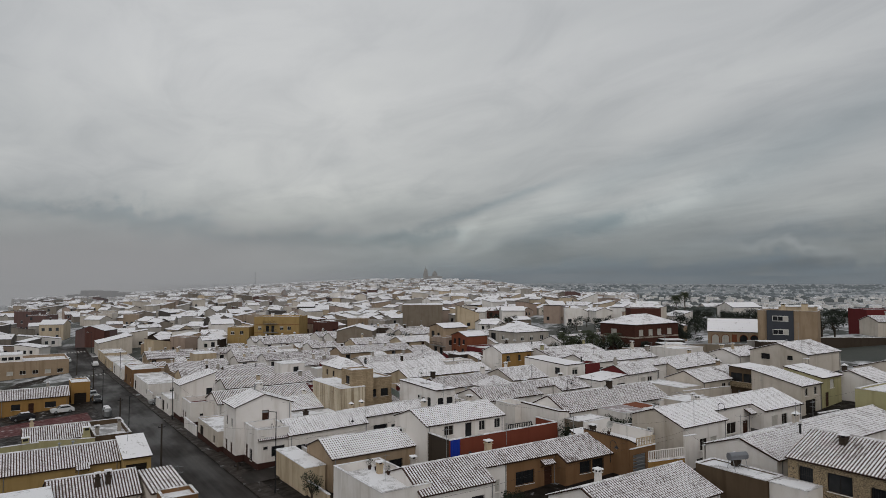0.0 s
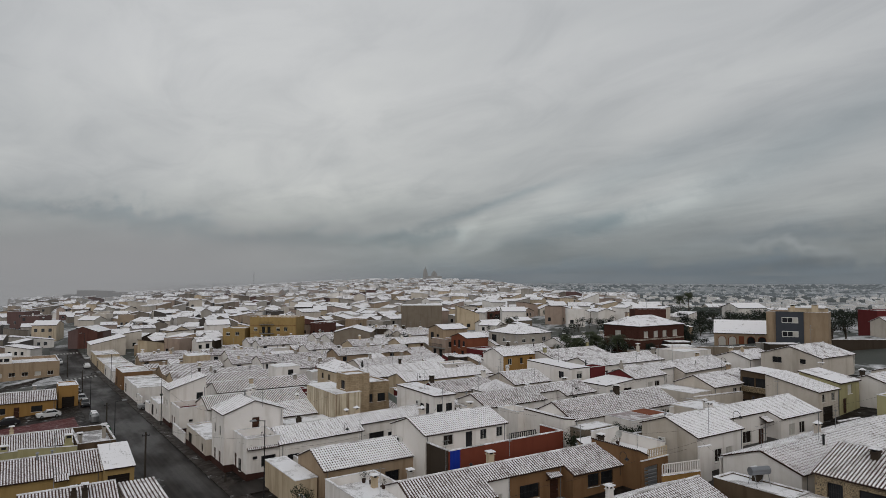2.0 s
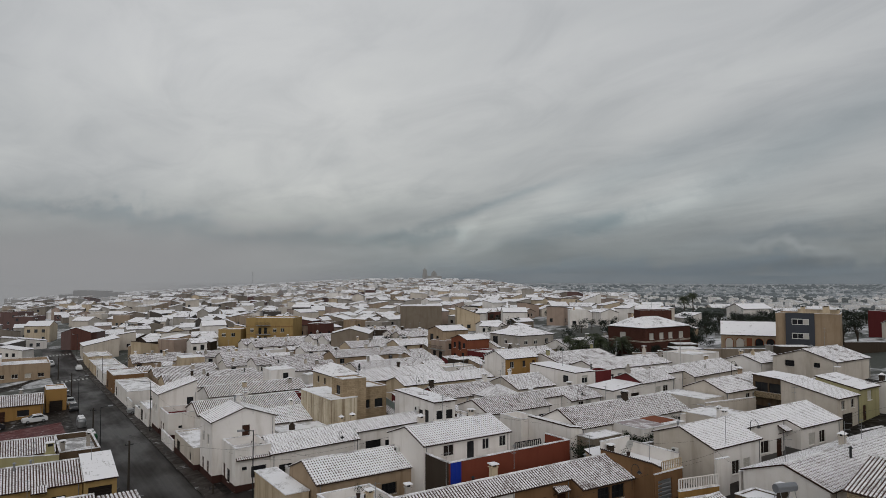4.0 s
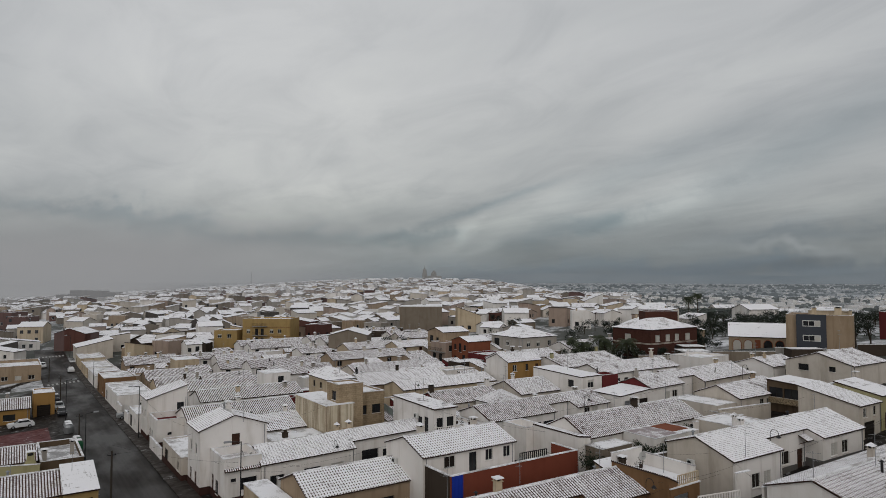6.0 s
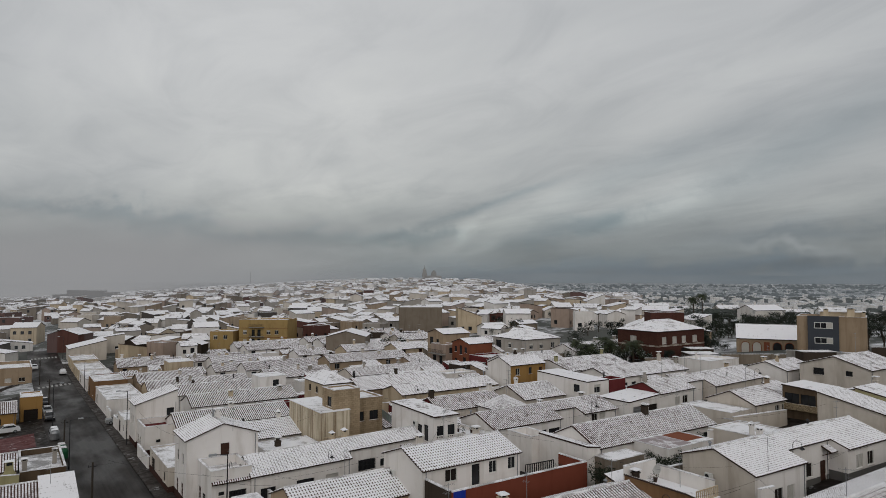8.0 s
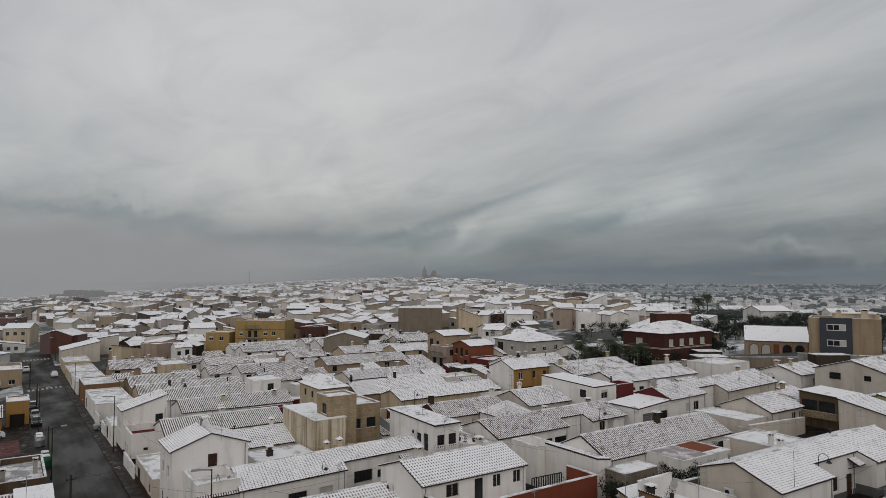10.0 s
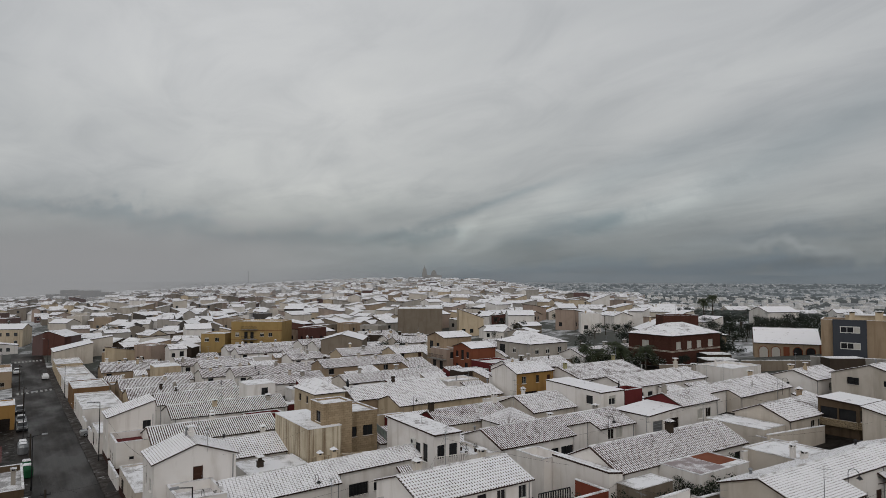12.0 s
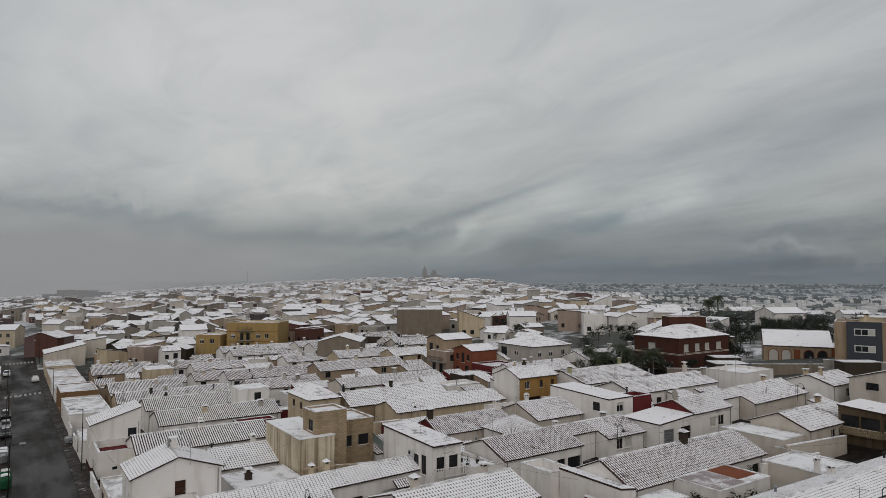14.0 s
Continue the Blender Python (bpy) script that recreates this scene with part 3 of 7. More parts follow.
def chimney(parent, x, y, zb, zt, style="cap", size=0.5, mat=None):
    m = pose(x, y, zb)
    h = zt - zb
    s = size / 2
    bm = bmesh.new()
    if style == "pipe":
        tube(bm, (0, 0, 0), (0, 0, h), 0.11, 0.11, 10)
        tube(bm, (0, 0, h + 0.06), (0, 0, h + 0.22), 0.24, 0.04, 10)
        tube(bm, (0, 0, h), (0, 0, h + 0.08), 0.05, 0.05, 6)
        return part("chimney", bm, METAL if rng.random() < 0.5 else DARKMETAL, parent, "metal flue pipe with a cowl", m)
    box(bm, -s, s, -s * 0.85, s * 0.85, 0, h, 0, 0.02)
    box(bm, -s - 0.07, s + 0.07, -s * 0.85 - 0.07, s * 0.85 + 0.07, h, h + 0.07)
    if style == "pot":
        tube(bm, (0, 0, h + 0.07), (0, 0, h + 0.55), s * 0.7, s * 0.6, 10)
        top = h + 0.55
    else:
        for sx in (-1, 1):
            for sy in (-1, 1):
                box(bm, sx * s * 0.8 - 0.05, sx * s * 0.8 + 0.05, sy * s * 0.65 - 0.05, sy * s * 0.65 + 0.05, h + 0.07, h + 0.30)
        # black block fills the open mouth, its colour standing in for the shade inside
        box(bm, -s * 0.62, s * 0.62, -s * 0.5, s * 0.5, h + 0.072, h + 0.29, 1)
        top = h + 0.30
    ch = part("chimney", bm, [mat or rng.choice((PALE, WHITE, CREAM, GREYW, BROWN)), RUBBER], parent, "", m)
    bm = bmesh.new()
    if style == "hat":
        vs = [bm.verts.new(p) for p in ((-s - .1, -s - .1, top), (s + .1, -s - .1, top), (s + .1, s + .1, top), (-s - .1, s + .1, top))]
        tip = bm.verts.new((0, 0, top + 0.32))
        bm.faces.new(vs)
        for i in range(4):
            bm.faces.new((vs[i], vs[(i + 1) % 4], tip))
    else:
        box(bm, -s - 0.1, s + 0.1, -s - 0.1, s + 0.1, top, top + 0.10, 0, 0.03)
    part("chimney_cap", bm, snow_flat, ch, "chimney cap under wet snow")
    return ch




def house(x0, x1, y0, y1, ze, zr=None, form="gx", wall=None, label="", front=(), left=(), right=(), chim=(), cover="mid",
          pitch=0.30, gap=0.38, ribs=True, over=0.28, plinth=None, parapet=0.0, turn=0.0, gable=None, detail=True, base=None, category="house", name="house", group="", ridge=None, rise=0.0, verge=None):
    """A house in its own frame: x0..x1 wide, y0..y1 deep, eaves at ze, ridge at zr (heights in the world).
    ridge: where the ridge of a gx house lies, if not midway; rise: how far it climbs along x; verge: side overhang. form: gx ridge along x, gy ridge along y, sx / sx- rises to or from x1, sy rises to the back, hip, flat.
    front, left, right: openings (from the corner, sill above the floor, width, height, style)."""
    wall = wall or WHITE
    xm, ym = (x0 + x1) / 2, (y0 + y1) / 2
    W, D = x1 - x0, y1 - y0
    rot = Matrix.Rotation(radians(turn), 4, "Z")
    pts = [rot @ Vector((sx * W / 2, sy * D / 2, 0)) + Vector((xm, ym, 0)) for sx in (-1, 1) for sy in (-1, 1)]
    lows = [land(p.x, p.y) for p in pts]
    floor = land(xm, ym) if base is None else base
    ob = thing(name, Matrix.Translation((xm, ym, floor)) @ rot, label, category, group)
    zb = min(min(lows), floor) - floor - 0.3
    ze -= floor
    zr = ze + 0.36 * (D if form == "sy" else W if form.startswith("sx") else min(W, D) / 2) if zr is None else zr - floor
    a, b, c, d = -W / 2, W / 2, -D / 2, D / 2
    sides = {"front": ((a, c, 0), (1, 0, 0), (0, -1, 0), W), "right": ((b, c, 0), (0, 1, 0), (1, 0, 0), D),
             "back": ((b, d, 0), (-1, 0, 0), (0, 1, 0), W), "left": ((a, d, 0), (0, -1, 0), (-1, 0, 0), D)}
    crowns = {}
    rm = 0.0 if ridge is None else ridge - ym
    zback = ze
    if form == "gx":
        zback = zr - (zr - ze) / (rm - c) * (d - rm)
        lo = min(ze, zback)
        crowns = {"left": [q for q in ((D, ze), (d - rm, zr), (0, zback)) if q[1] > lo + 1e-4],
                  "right": [q for q in ((D, zback), (rm - c, zr), (0, ze)) if q[1] > lo + 1e-4]}
    elif form == "gy":
        crowns = {"front": [(W / 2, zr)], "back": [(W / 2, zr)]}
    elif form == "sx":
        crowns = {"front": [(W, zr)], "back": [(0, zr)], "right": [(D, zr), (0, zr)]}
    elif form == "sx-":
        crowns = {"front": [(0, zr)], "back": [(W, zr)], "left": [(D, zr), (0, zr)]}
    elif form == "sy":
        crowns = {"left": [(0, zr)], "right": [(D, zr)], "back": [(W, zr), (0, zr)]}
    asked = {"front": front, "left": left, "right": right, "back": ()}
    bm = bmesh.new()
    todo = []
    for key, (o, u, n, wd) in sides.items():
        holes = []
        for u0, sill, w, h, style in asked[key]:
            if u0 + w > wd - 0.1 or sill + h > ze - 0.05:
                continue
            hole = (u0, u0 + w, sill, sill + h)
            holes.append(hole)
            todo.append((o, u, n, hole, style))
        zt = zback if key == "back" else min(ze, zback) if key in ("left", "right") else ze
        wall_side(bm, o, u, n, wd, zb, zt + (parapet if form == "flat" else 0), [h for h in holes if h[3] < zt], crowns.get(key, ()))
    body = part("wall", bm, wall, ob)
    for o, u, n, hole, style in todo:
        opening(ob, o, u, n, hole, style)
    if gable:
        bm = bmesh.new()
        for e in (0.003, 0.03):
            bm.faces.new([bm.verts.new((a - e, p, q)) for p, q in ((c, zb), (d, zb), (d, zback), (rm, zr), (c, ze))])
        bmesh.ops.bridge_loops(bm, edges=bm.edges[:])
        part("gable_wall", bm, gable, ob, "side wall in another colour")
    if plinth:
        bm = bmesh.new()
        t = 0.025
        doors = sorted((h[0], h[1]) for o, u, n, h, s in todo if n == (0, -1, 0) and h[2] < 0.3)
        runs, at = [], 0.0
        for p, q in doors:
            runs.append((at, p))
            at = q
        runs.append((at, W))
        for p, q in runs:
            if q - p > 0.05:
                box(bm, a + p, a + q, c - t, c - 0.001, zb, 0.75)
        box(bm, a - t, a - 0.001, c, d, zb, 0.75)
        part("plinth", bm, plinth, ob)
    bm = bmesh.new()
    uvl = bm.loops.layers.uv.new("UVMap")
    k = over
    kw = dict(pitch=pitch, gap=(0.52 if cover == "worn" else 0.44) if cover in ("bare", "stripe", "worn") and gap == 0.38 else gap, ribs=ribs)
    if form == "gx":
        fall = (zr - ze) / (rm - c)
        e, eb = ze - fall * k + 0.12, zback - fall * k + 0.12
        vl, vr = (k * 0.5, k * 0.5) if verge is None else verge
        slope(bm, uvl, (a - vl, c - k, e), (b + vr, c - k, e), (b + vr, rm, zr + .12), (a - vl, rm, zr + .12), **kw)
        slope(bm, uvl, (b + vr, d + k, eb), (a - vl, d + k, eb), (a - vl, rm, zr + .12), (b + vr, rm, zr + .12), **kw)
        tube(bm, (a - vl, rm, zr + .14), (b + vr, rm, zr + .14), 0.12, 0.12, 6, 3)
    elif form == "gy":
        e = ze - (zr - ze) / (W / 2) * k + 0.12
        slope(bm, uvl, (a - k, d + k * .5, e), (a - k, c - k * .5, e), (0, c - k * .5, zr + .12), (0, d + k * .5, zr + .12), **kw)
        slope(bm, uvl, (b + k, c - k * .5, e), (b + k, d + k * .5, e), (0, d + k * .5, zr + .12), (0, c - k * .5, zr + .12), **kw)
        tube(bm, (0, c - k * .5, zr + .14), (0, d + k * .5, zr + .14), 0.12, 0.12, 6, 3)
    elif form == "sx":
        s = (zr - ze) / W
        slope(bm, uvl, (a - k, d + k * .5, ze - s * k + .12), (a - k, c - k * .5, ze - s * k + .12), (b + k * .4, c - k * .5, zr + s * k * .4 + .12), (b + k * .4, d + k * .5, zr + s * k * .4 + .12), **kw)
    elif form == "sx-":
        s = (zr - ze) / W
        slope(bm, uvl, (b + k, c - k * .5, ze - s * k + .12), (b + k, d + k * .5, ze - s * k + .12), (a - k * .4, d + k * .5, zr + s * k * .4 + .12), (a - k * .4, c - k * .5, zr + s * k * .4 + .12), **kw)
    elif form == "sy":
        s = (zr - ze) / D
        slope(bm, uvl, (a - k * .5, c - k, ze - s * k + .12), (b + k * .5, c - k, ze - s * k + .12), (b + k * .5, d + k * .4, zr + s * k * .4 + .12), (a - k * .5, d + k * .4, zr + s * k * .4 + .12), **kw)
    elif form == "hip":
        r = max(0.0, (W - D) / 2)
        q = max(0.0, (D - W) / 2)
        e = ze + 0.02
        P, Q = (-r, -q, zr + .12), (r, q, zr + .12)
        if W >= D:
            slope(bm, uvl, (a - k, c - k, e), (b + k, c - k, e), (r + .02, 0, zr + .1), (-r - .02, 0, zr + .1), **kw)
            slope(bm, uvl, (b + k, d + k, e), (a - k, d + k, e), (-r - .02, 0, zr + .1), (r + .02, 0, zr + .1), **kw)
            slope(bm, uvl, (a - k, d + k, e), (a - k, c - k, e), (-r, -.02, zr + .1), (-r, .02, zr + .1), **kw)
            slope(bm, uvl, (b + k, c - k, e), (b + k, d + k, e), (r, .02, zr + .1), (r, -.02, zr + .1), **kw)
        else:
            slope(bm, uvl, (a - k, c - k, e), (b + k, c - k, e), (.02, -q, zr + .1), (-.02, -q, zr + .1), **kw)
            slope(bm, uvl, (b + k, d + k, e), (a - k, d + k, e), (-.02, q, zr + .1), (.02, q, zr + .1), **kw)
            slope(bm, uvl, (a - k, d + k, e), (a - k, c - k, e), (0, -q - .02, zr + .1), (0, q + .02, zr + .1), **kw)
            slope(bm, uvl, (b + k, c - k, e), (b + k, d + k, e), (0, q + .02, zr + .1), (0, -q - .02, zr + .1), **kw)
    if form != "flat":
        part("roof", bm, [*(ROOFS[cover] if ribs else ROOFS["plain"]), TILE, snow_thin], ob, "clay tiles under thin wet snow")
    else:
        bm.free()
        bm = bmesh.new()
        t = 0.2 if parapet else 0.0
        t = t or -0.07
        box(bm, a + t, b - t, c + t, d - t, ze + 0.003 if t < 0 else ze - 0.2, ze + 0.10)
        t = max(t, 0.0)
        part("roof", bm, snow_flat, ob, "flat roof under wet snow")
        bm = bmesh.new()
        if parapet:
            box(bm, a + t, b - t, d - t, d - 0.01, ze + 0.07, ze + parapet)
            box(bm, a + t, b - t, c + 0.01, c + t, ze + 0.07, ze + parapet)
            box(bm, a + 0.01, a + t, c + 0.01, d - 0.01, ze + 0.07, ze + parapet)
            box(bm, b - t, b - 0.01, c + 0.01, d - 0.01, ze + 0.07, ze + parapet)
            part("parapet", bm, wall, ob)
            bm = bmesh.new()
            z = ze + parapet
            box(bm, a - .05, b + .05, c - .05, c + t + .03, z, z + .06)
            box(bm, a - .05, b + .05, d - t - .03, d + .05, z, z + .06)
            box(bm, a - .05, a + t + .03, c + t + .03, d - t - .03, z, z + .06)
            box(bm, b - t - .03, b + .05, c + t + .03, d - t - .03, z, z + .06)
            part("coping", bm, snow_thin, ob, "parapet coping with a strip of snow")
        else:
            bm.free()
    if not chim and ribs and category == "house" and form in ("gx", "gy"):
        own = random.Random(int(x0 * 13 + y0 * 7))
        chim = [(own.uniform(0.12, 0.88), own.uniform(0.3, 0.7), own.uniform(0.6, 1.0), own.choice(("cap", "hat", "pipe", "pot")), own.uniform(0.45, 0.7)) for _ in range(own.choice((1, 2)))]
    if ribs and category == "house" and form != "flat":
        for u in ((0.03, 0.97) if W > 9 else (0.96,)):
            bm = bmesh.new()
            tube(bm, (a + u * W, c - 0.05, zb + 0.3), (a + u * W, c - 0.05, ze - 0.05), 0.045, 0.045, 6)
            part("downpipe", bm, METAL, ob)
    for spec in chim:
        u, v, h, style = spec[:4]
        if form == "gx":
            yc = c + v * D
            zc = zr - (zr - ze) / (rm - c) * abs(yc - rm)
        elif form == "gy":
            zc = ze + (zr - ze) * (1 - abs(u * 2 - 1))
        elif form == "sy":
            zc = ze + (zr - ze) * v
        elif form == "flat":
            zc = ze
        else:
            zc = ze + (zr - ze) * 0.5
        chimney(ob, a + u * W, c + v * D, zc - 0.2, zc + h, style, spec[4] if len(spec) > 4 else 0.5, spec[5] if len(spec) > 5 else None)
    if rise:
        for ch in ob.children:
            m = ch.matrix_basis.copy()
            if m == Matrix.Identity(4):
                for v in ch.data.vertices:
                    v.co.z += rise * v.co.x
            else:
                m.translation.z += rise * m.translation.x
                ch.matrix_basis = m
    return ob


def joined_row(x, y, z, turn, rise, fall, members):
    """Houses wall to wall under one ridge that starts at (x, y, z); members: (length, front depth, back depth, house settings)."""
    u, at, out = Vector((math.cos(radians(turn)), math.sin(radians(turn)))), 0.0, []
    v = Vector((-u.y, u.x))
    for i, (ln, front, back, kw) in enumerate(members):
        mid = Vector((x, y)) + u * (at + ln / 2) + v * (back - front) / 2
        zr = z + rise * (at + ln / 2)
        dp = front + back
        out.append(house(mid.x - ln / 2, mid.x + ln / 2, mid.y - dp / 2, mid.y + dp / 2, zr - fall * front, zr, ridge=mid.y + (front - back) / 2, turn=turn, rise=rise,
                         verge=(0.14 if i == 0 else 0.0, 0.14 if i == len(members) - 1 else 0.0), **kw))
        at += ln
    return out


# ---- ground, streets ----
def sheet(name, rows, material, label, category):
    """A sheet through rows of points."""
    me = bpy.data.meshes.new(name)
    n = len(rows[0])
    vs = [p for r in rows for p in r]
    fs = [(i * n + j, i * n + j + 1, (i + 1) * n + j + 1, (i + 1) * n + j) for i in range(len(rows) - 1) for j in range(n - 1)]
    me.from_pydata(vs, [], fs)
    me.materials.append(material)
    ob = new(name, me)
    return tagged(ob, label, category, "", "structure")


def spread(a, b, first, grow):
    out, s = [a], first
    while out[-1] < b:
        out.append(min(b, out[-1] + s))
        s *= grow
    return out


fwd_steps = [-400, -250, -120] + spread(-60, 4700, 9, 1.035)
half = spread(0, 4200, 9, 1.05)
side_steps = [-s for s in half[:0:-1]] + half
sheet("ground", [[(AHEAD.x * d + RIGHT.x * l, AHEAD.y * d + RIGHT.y * l, land(AHEAD.x * d + RIGHT.x * l, AHEAD.y * d + RIGHT.y * l)) for l in side_steps] for d in fwd_steps],
      GROUND, "snow-dusted earth, gardens and fields round the town", "ground")


def strip(name, pts, w0, w1, lift, material, label, category, steps=4.0):
    """A band along a line; w0, w1: its edges to the left and right of the line; with real kerb faces when lifted."""
    rows = []
    for (ax, ay), (bx, by) in zip(pts, pts[1:]):
        n = max(1, int(math.hypot(bx - ax, by - ay) / steps))
        dx, dy = bx - ax, by - ay
        ln = math.hypot(dx, dy)
        nx, ny = dy / ln, -dx / ln
        for i in range(n + 1):
            x, y = ax + dx * i / n, ay + dy * i / n
            edge = []
            for w in (w0, w0, w1, w1):
                px_, py_ = x + nx * w, y + ny * w
                edge.append([px_, py_, land(px_, py_) + lift])
            edge[0][2] -= lift + 0.1
            edge[3][2] -= lift + 0.1
            rows.append([tuple(p) for p in edge])
    return sheet(name, rows, material, label, category)


sheet("yard_ground", [[(x, y, land(x, y) + 0.03) for x in range(-20, 130, 4)] for y in range(14, 236, 4)], YARD, "wet paved yards and alleys between the houses", "pavement")
strip("road_main", [(20.1, 20), (20.1, 120), (20.1, 286)], -4.4, 4.6, 0.07, ASPHALT, "wet dark asphalt street with tyre tracks", "road")
strip("pavement_east", [(25.4, 20), (25.4, 250)], -1.0, 1.0, 0.20, PAVING, "wet paved footway with slush along the houses", "pavement")
strip("pavement_west", [(16.1, 20), (16.1, 121)], -1.0, 1.0, 0.20, PAVING, "wet paved footway with slush along the houses", "pavement")
strip("road_lane_near", [(25, 46.2), (60, 43.0), (98, 40.2)], -2.3, 2.3, 0.22, ASPHALT, "wet dark side street between low houses", "road")
strip("road_lane_mid", [(25, 79.6), (60, 75.0), (122, 68.0)], -2.3, 2.3, 0.22, ASPHALT, "wet dark side street between low houses", "road")
strip("road_lane_far", [(25, 110.5), (62, 102.5), (122, 97.0)], -2.0, 2.0, 0.22, ASPHALT, "wet dark side street between low houses", "road")


# white crossing bars and edge lines, each its own patch of paint
def paint(x0, x1, y0, y1):
    bm = bmesh.new()
    vs = [bm.verts.new((x, y, land(x, y) + 0.105)) for x, y in ((x0, y0), (x1, y0), (x1, y1), (x0, y1))]
    bm.faces.new(vs)
    return bm


ROADPAINT = simple("worn_road_paint", (0.42, 0.42, 0.41), 0.6, 0.0, 0.5, 4.0)
for yc in (209.0, 268.0):
    crossing = thing("zebra_crossing", pose(0, 0, 0), "worn white zebra crossing on wet asphalt", "road marking", "zebra crossings", "structure")
    for i in range(8):
        x = 16.6 + i * 0.98
        part("stripe", paint(x, x + 0.5, yc - 1.6, yc + 1.6), ROADPAINT, crossing)

# ---- near houses, by rows from the front ----
house(29.3, 34.8, 51.7, 62.4, -0.6, form="flat", parapet=0.9, wall=WHITE, label="white rendered house with a snowed roof terrace and parapet", chim=[(0.75, 0.75, 1.0, "cap", 0.6)])
joined_row(33.7, 55.3, 1.02, -5.8, 0.029, 0.36, [
    (8.3, 4.3, 4.0, dict(wall=WHITE, cover="stripe", label="white row house under a snow-streaked clay tile roof", chim=[(0.25, 0.75, 0.8, "cap", 0.5)],
                         front=[(1.2, 1.0, 1.3, 1.1, "bars"), (3.6, 1.0, 1.0, 1.1, "window"), (5.6, 0.9, 1.4, 1.1, "bars")])),
    (2.9, 2.1, 3.6, dict(wall=WHITE, cover="stripe", label="white set-back row house front under a snow-streaked tile roof", chim=[(0.5, 0.9, 0.4, "pipe")], front=[(0.6, 0.8, 1.4, 1.3, "blind")])),
    (6.6, 2.1, 3.6, dict(wall=ORANGE, cover="stripe", label="orange rendered row house with barred windows and a tile roof", chim=[(0.06, 0.75, 1.1, "cap", 0.7, CREAM)],
                         front=[(1.2, 0.8, 2.4, 1.4, "bars"), (5.0, 0.05, 1.1, 2.1, "door")])),
    (7.2, 3.8, 4.0, dict(wall=ORANGE, cover="stripe", label="orange rendered wing of a row house under a tile roof", chim=[(0.9, 0.9, 0.4, "pipe")], front=[(2.0, 0.9, 1.5, 1.3, "bars"), (3.8, 0.9, 1.6, 1.3, "bars")])),
])
house(57.9, 62.3, 46.6, 53.6, 1.2, form="flat", wall=ORANGE, label="orange rendered house with a roof terrace", front=[(0.5, 0.0, 2.2, 2.3, "gate"), (3.2, 0.9, 1.2, 1.1, "bars")], chim=[(0.2, 0.9, 1.2, "cap", 0.6)])
house(57.8, 59.1, 46.7, 53.4, 1.6, 2.2, form="sx-", wall=ORANGE, cover="stripe", pitch=0.26, over=0.1, base=1.3, label="tiled strip roof along a terrace edge", category="lean-to", name="lean_to")
house(41.0, 54.7, 33.6, 41.8, 0.65, 2.35, wall=WHITE, cover="stripe", label="white row house under a wide snow-streaked tile roof", chim=[(0.28, 0.7, 1.0, "cap", 0.55, WHITE)])
house(31.3, 44.6, 67.2, 74.7, -0.43, 1.04, wall=SAND, cover="mid", label="sand-coloured house under a snowy clay tile roof",
      front=[(1.2, 0.9, 1.2, 1.1, "dark"), (5.0, 0, 1.0, 2.1, "door"), (7.5, 0.9, 1.8, 1.2, "bars")], chim=[(0.97, 0.45, 0.9, "cap", 0.45)])
house(28.6, 31.1, 68.6, 78.4, -1.35, form="flat", wall=CREAM, label="cream street-side house with a flat snowed roof")
house(42.5, 54.6, 64.6, 72.2, 2.37, 3.67, wall=WHITE, cover="mid", label="white two-storey house under a snowy tile roof",
      front=[(2.6, 3.8, 1.4, 1.2, "shut"), (5.8, 2.95, 1.0, 2.05, "dark"), (8.0, 3.8, 1.0, 1.2, "window"), (10.5, 3.8, 1.0, 1.2, "window")])
joined_row(65.5, 49.15, 4.42, -3.6, 0.018, 0.345, [
    (7.9, 4.2, 3.6, dict(wall=WHITE, gable=PALE, cover="course", pitch=0.34, gap=0.11, label="white row house with dark shutters under a snowed roof", chim=[(0.4, 0.9, 0.5, "pipe")],
                         front=[(2.9, 1.0, 1.3, 1.4, "shut"), (4.8, 1.0, 1.2, 1.4, "shut")])),
    (7.6, 2.2, 3.6, dict(wall=WHITE, cover="course", pitch=0.34, gap=0.11, plinth=SKIRT_GREY, label="white set-back row house with a grey plinth", chim=[(0.5, 0.9, 0.6, "cap", 0.6, WHITE)],
                         front=[(0.4, 1.0, 1.0, 1.4, "shut"), (2.7, 1.0, 1.9, 1.4, "shut"), (6.0, 0.1, 1.1, 2.2, "door")])),
    (8.3, 4.1, 3.6, dict(wall=WHITE, cover="course", pitch=0.34, gap=0.11, plinth=SKIRT_GREY, label="white row house wing with a grey plinth under a snowed roof", chim=[(0.6, 0.9, 0.5, "pipe")],
                         front=[(1.6, 1.0, 1.3, 1.4, "shut"), (3.8, 1.0, 1.3, 1.4, "shut")])),
])
house(61.6, 91.1, 32.0, 39.6, 2.80, 4.11, wall=WHITE, cover="stripe", label="white row house under a long snow-streaked roof", chim=[(0.42, 0.6, 0.9, "hat", 0.6, PALE), (0.3, 0.3, 1.0, "pipe")])
house(59.0, 68.5, 21.0, 29.6, 4.1, 5.9, form="gy", wall=RUBBLE, cover="stripe", pitch=0.28, gap=0.40, label="stone-faced house with grilled windows under a snowy tile roof", left=[(1.0, 3.2, 1.2, 1.4, "bars"), (3.4, 3.0, 2.0, 1.6, "dark"), (6.8, 2.6, 1.4, 1.6, "bars")])
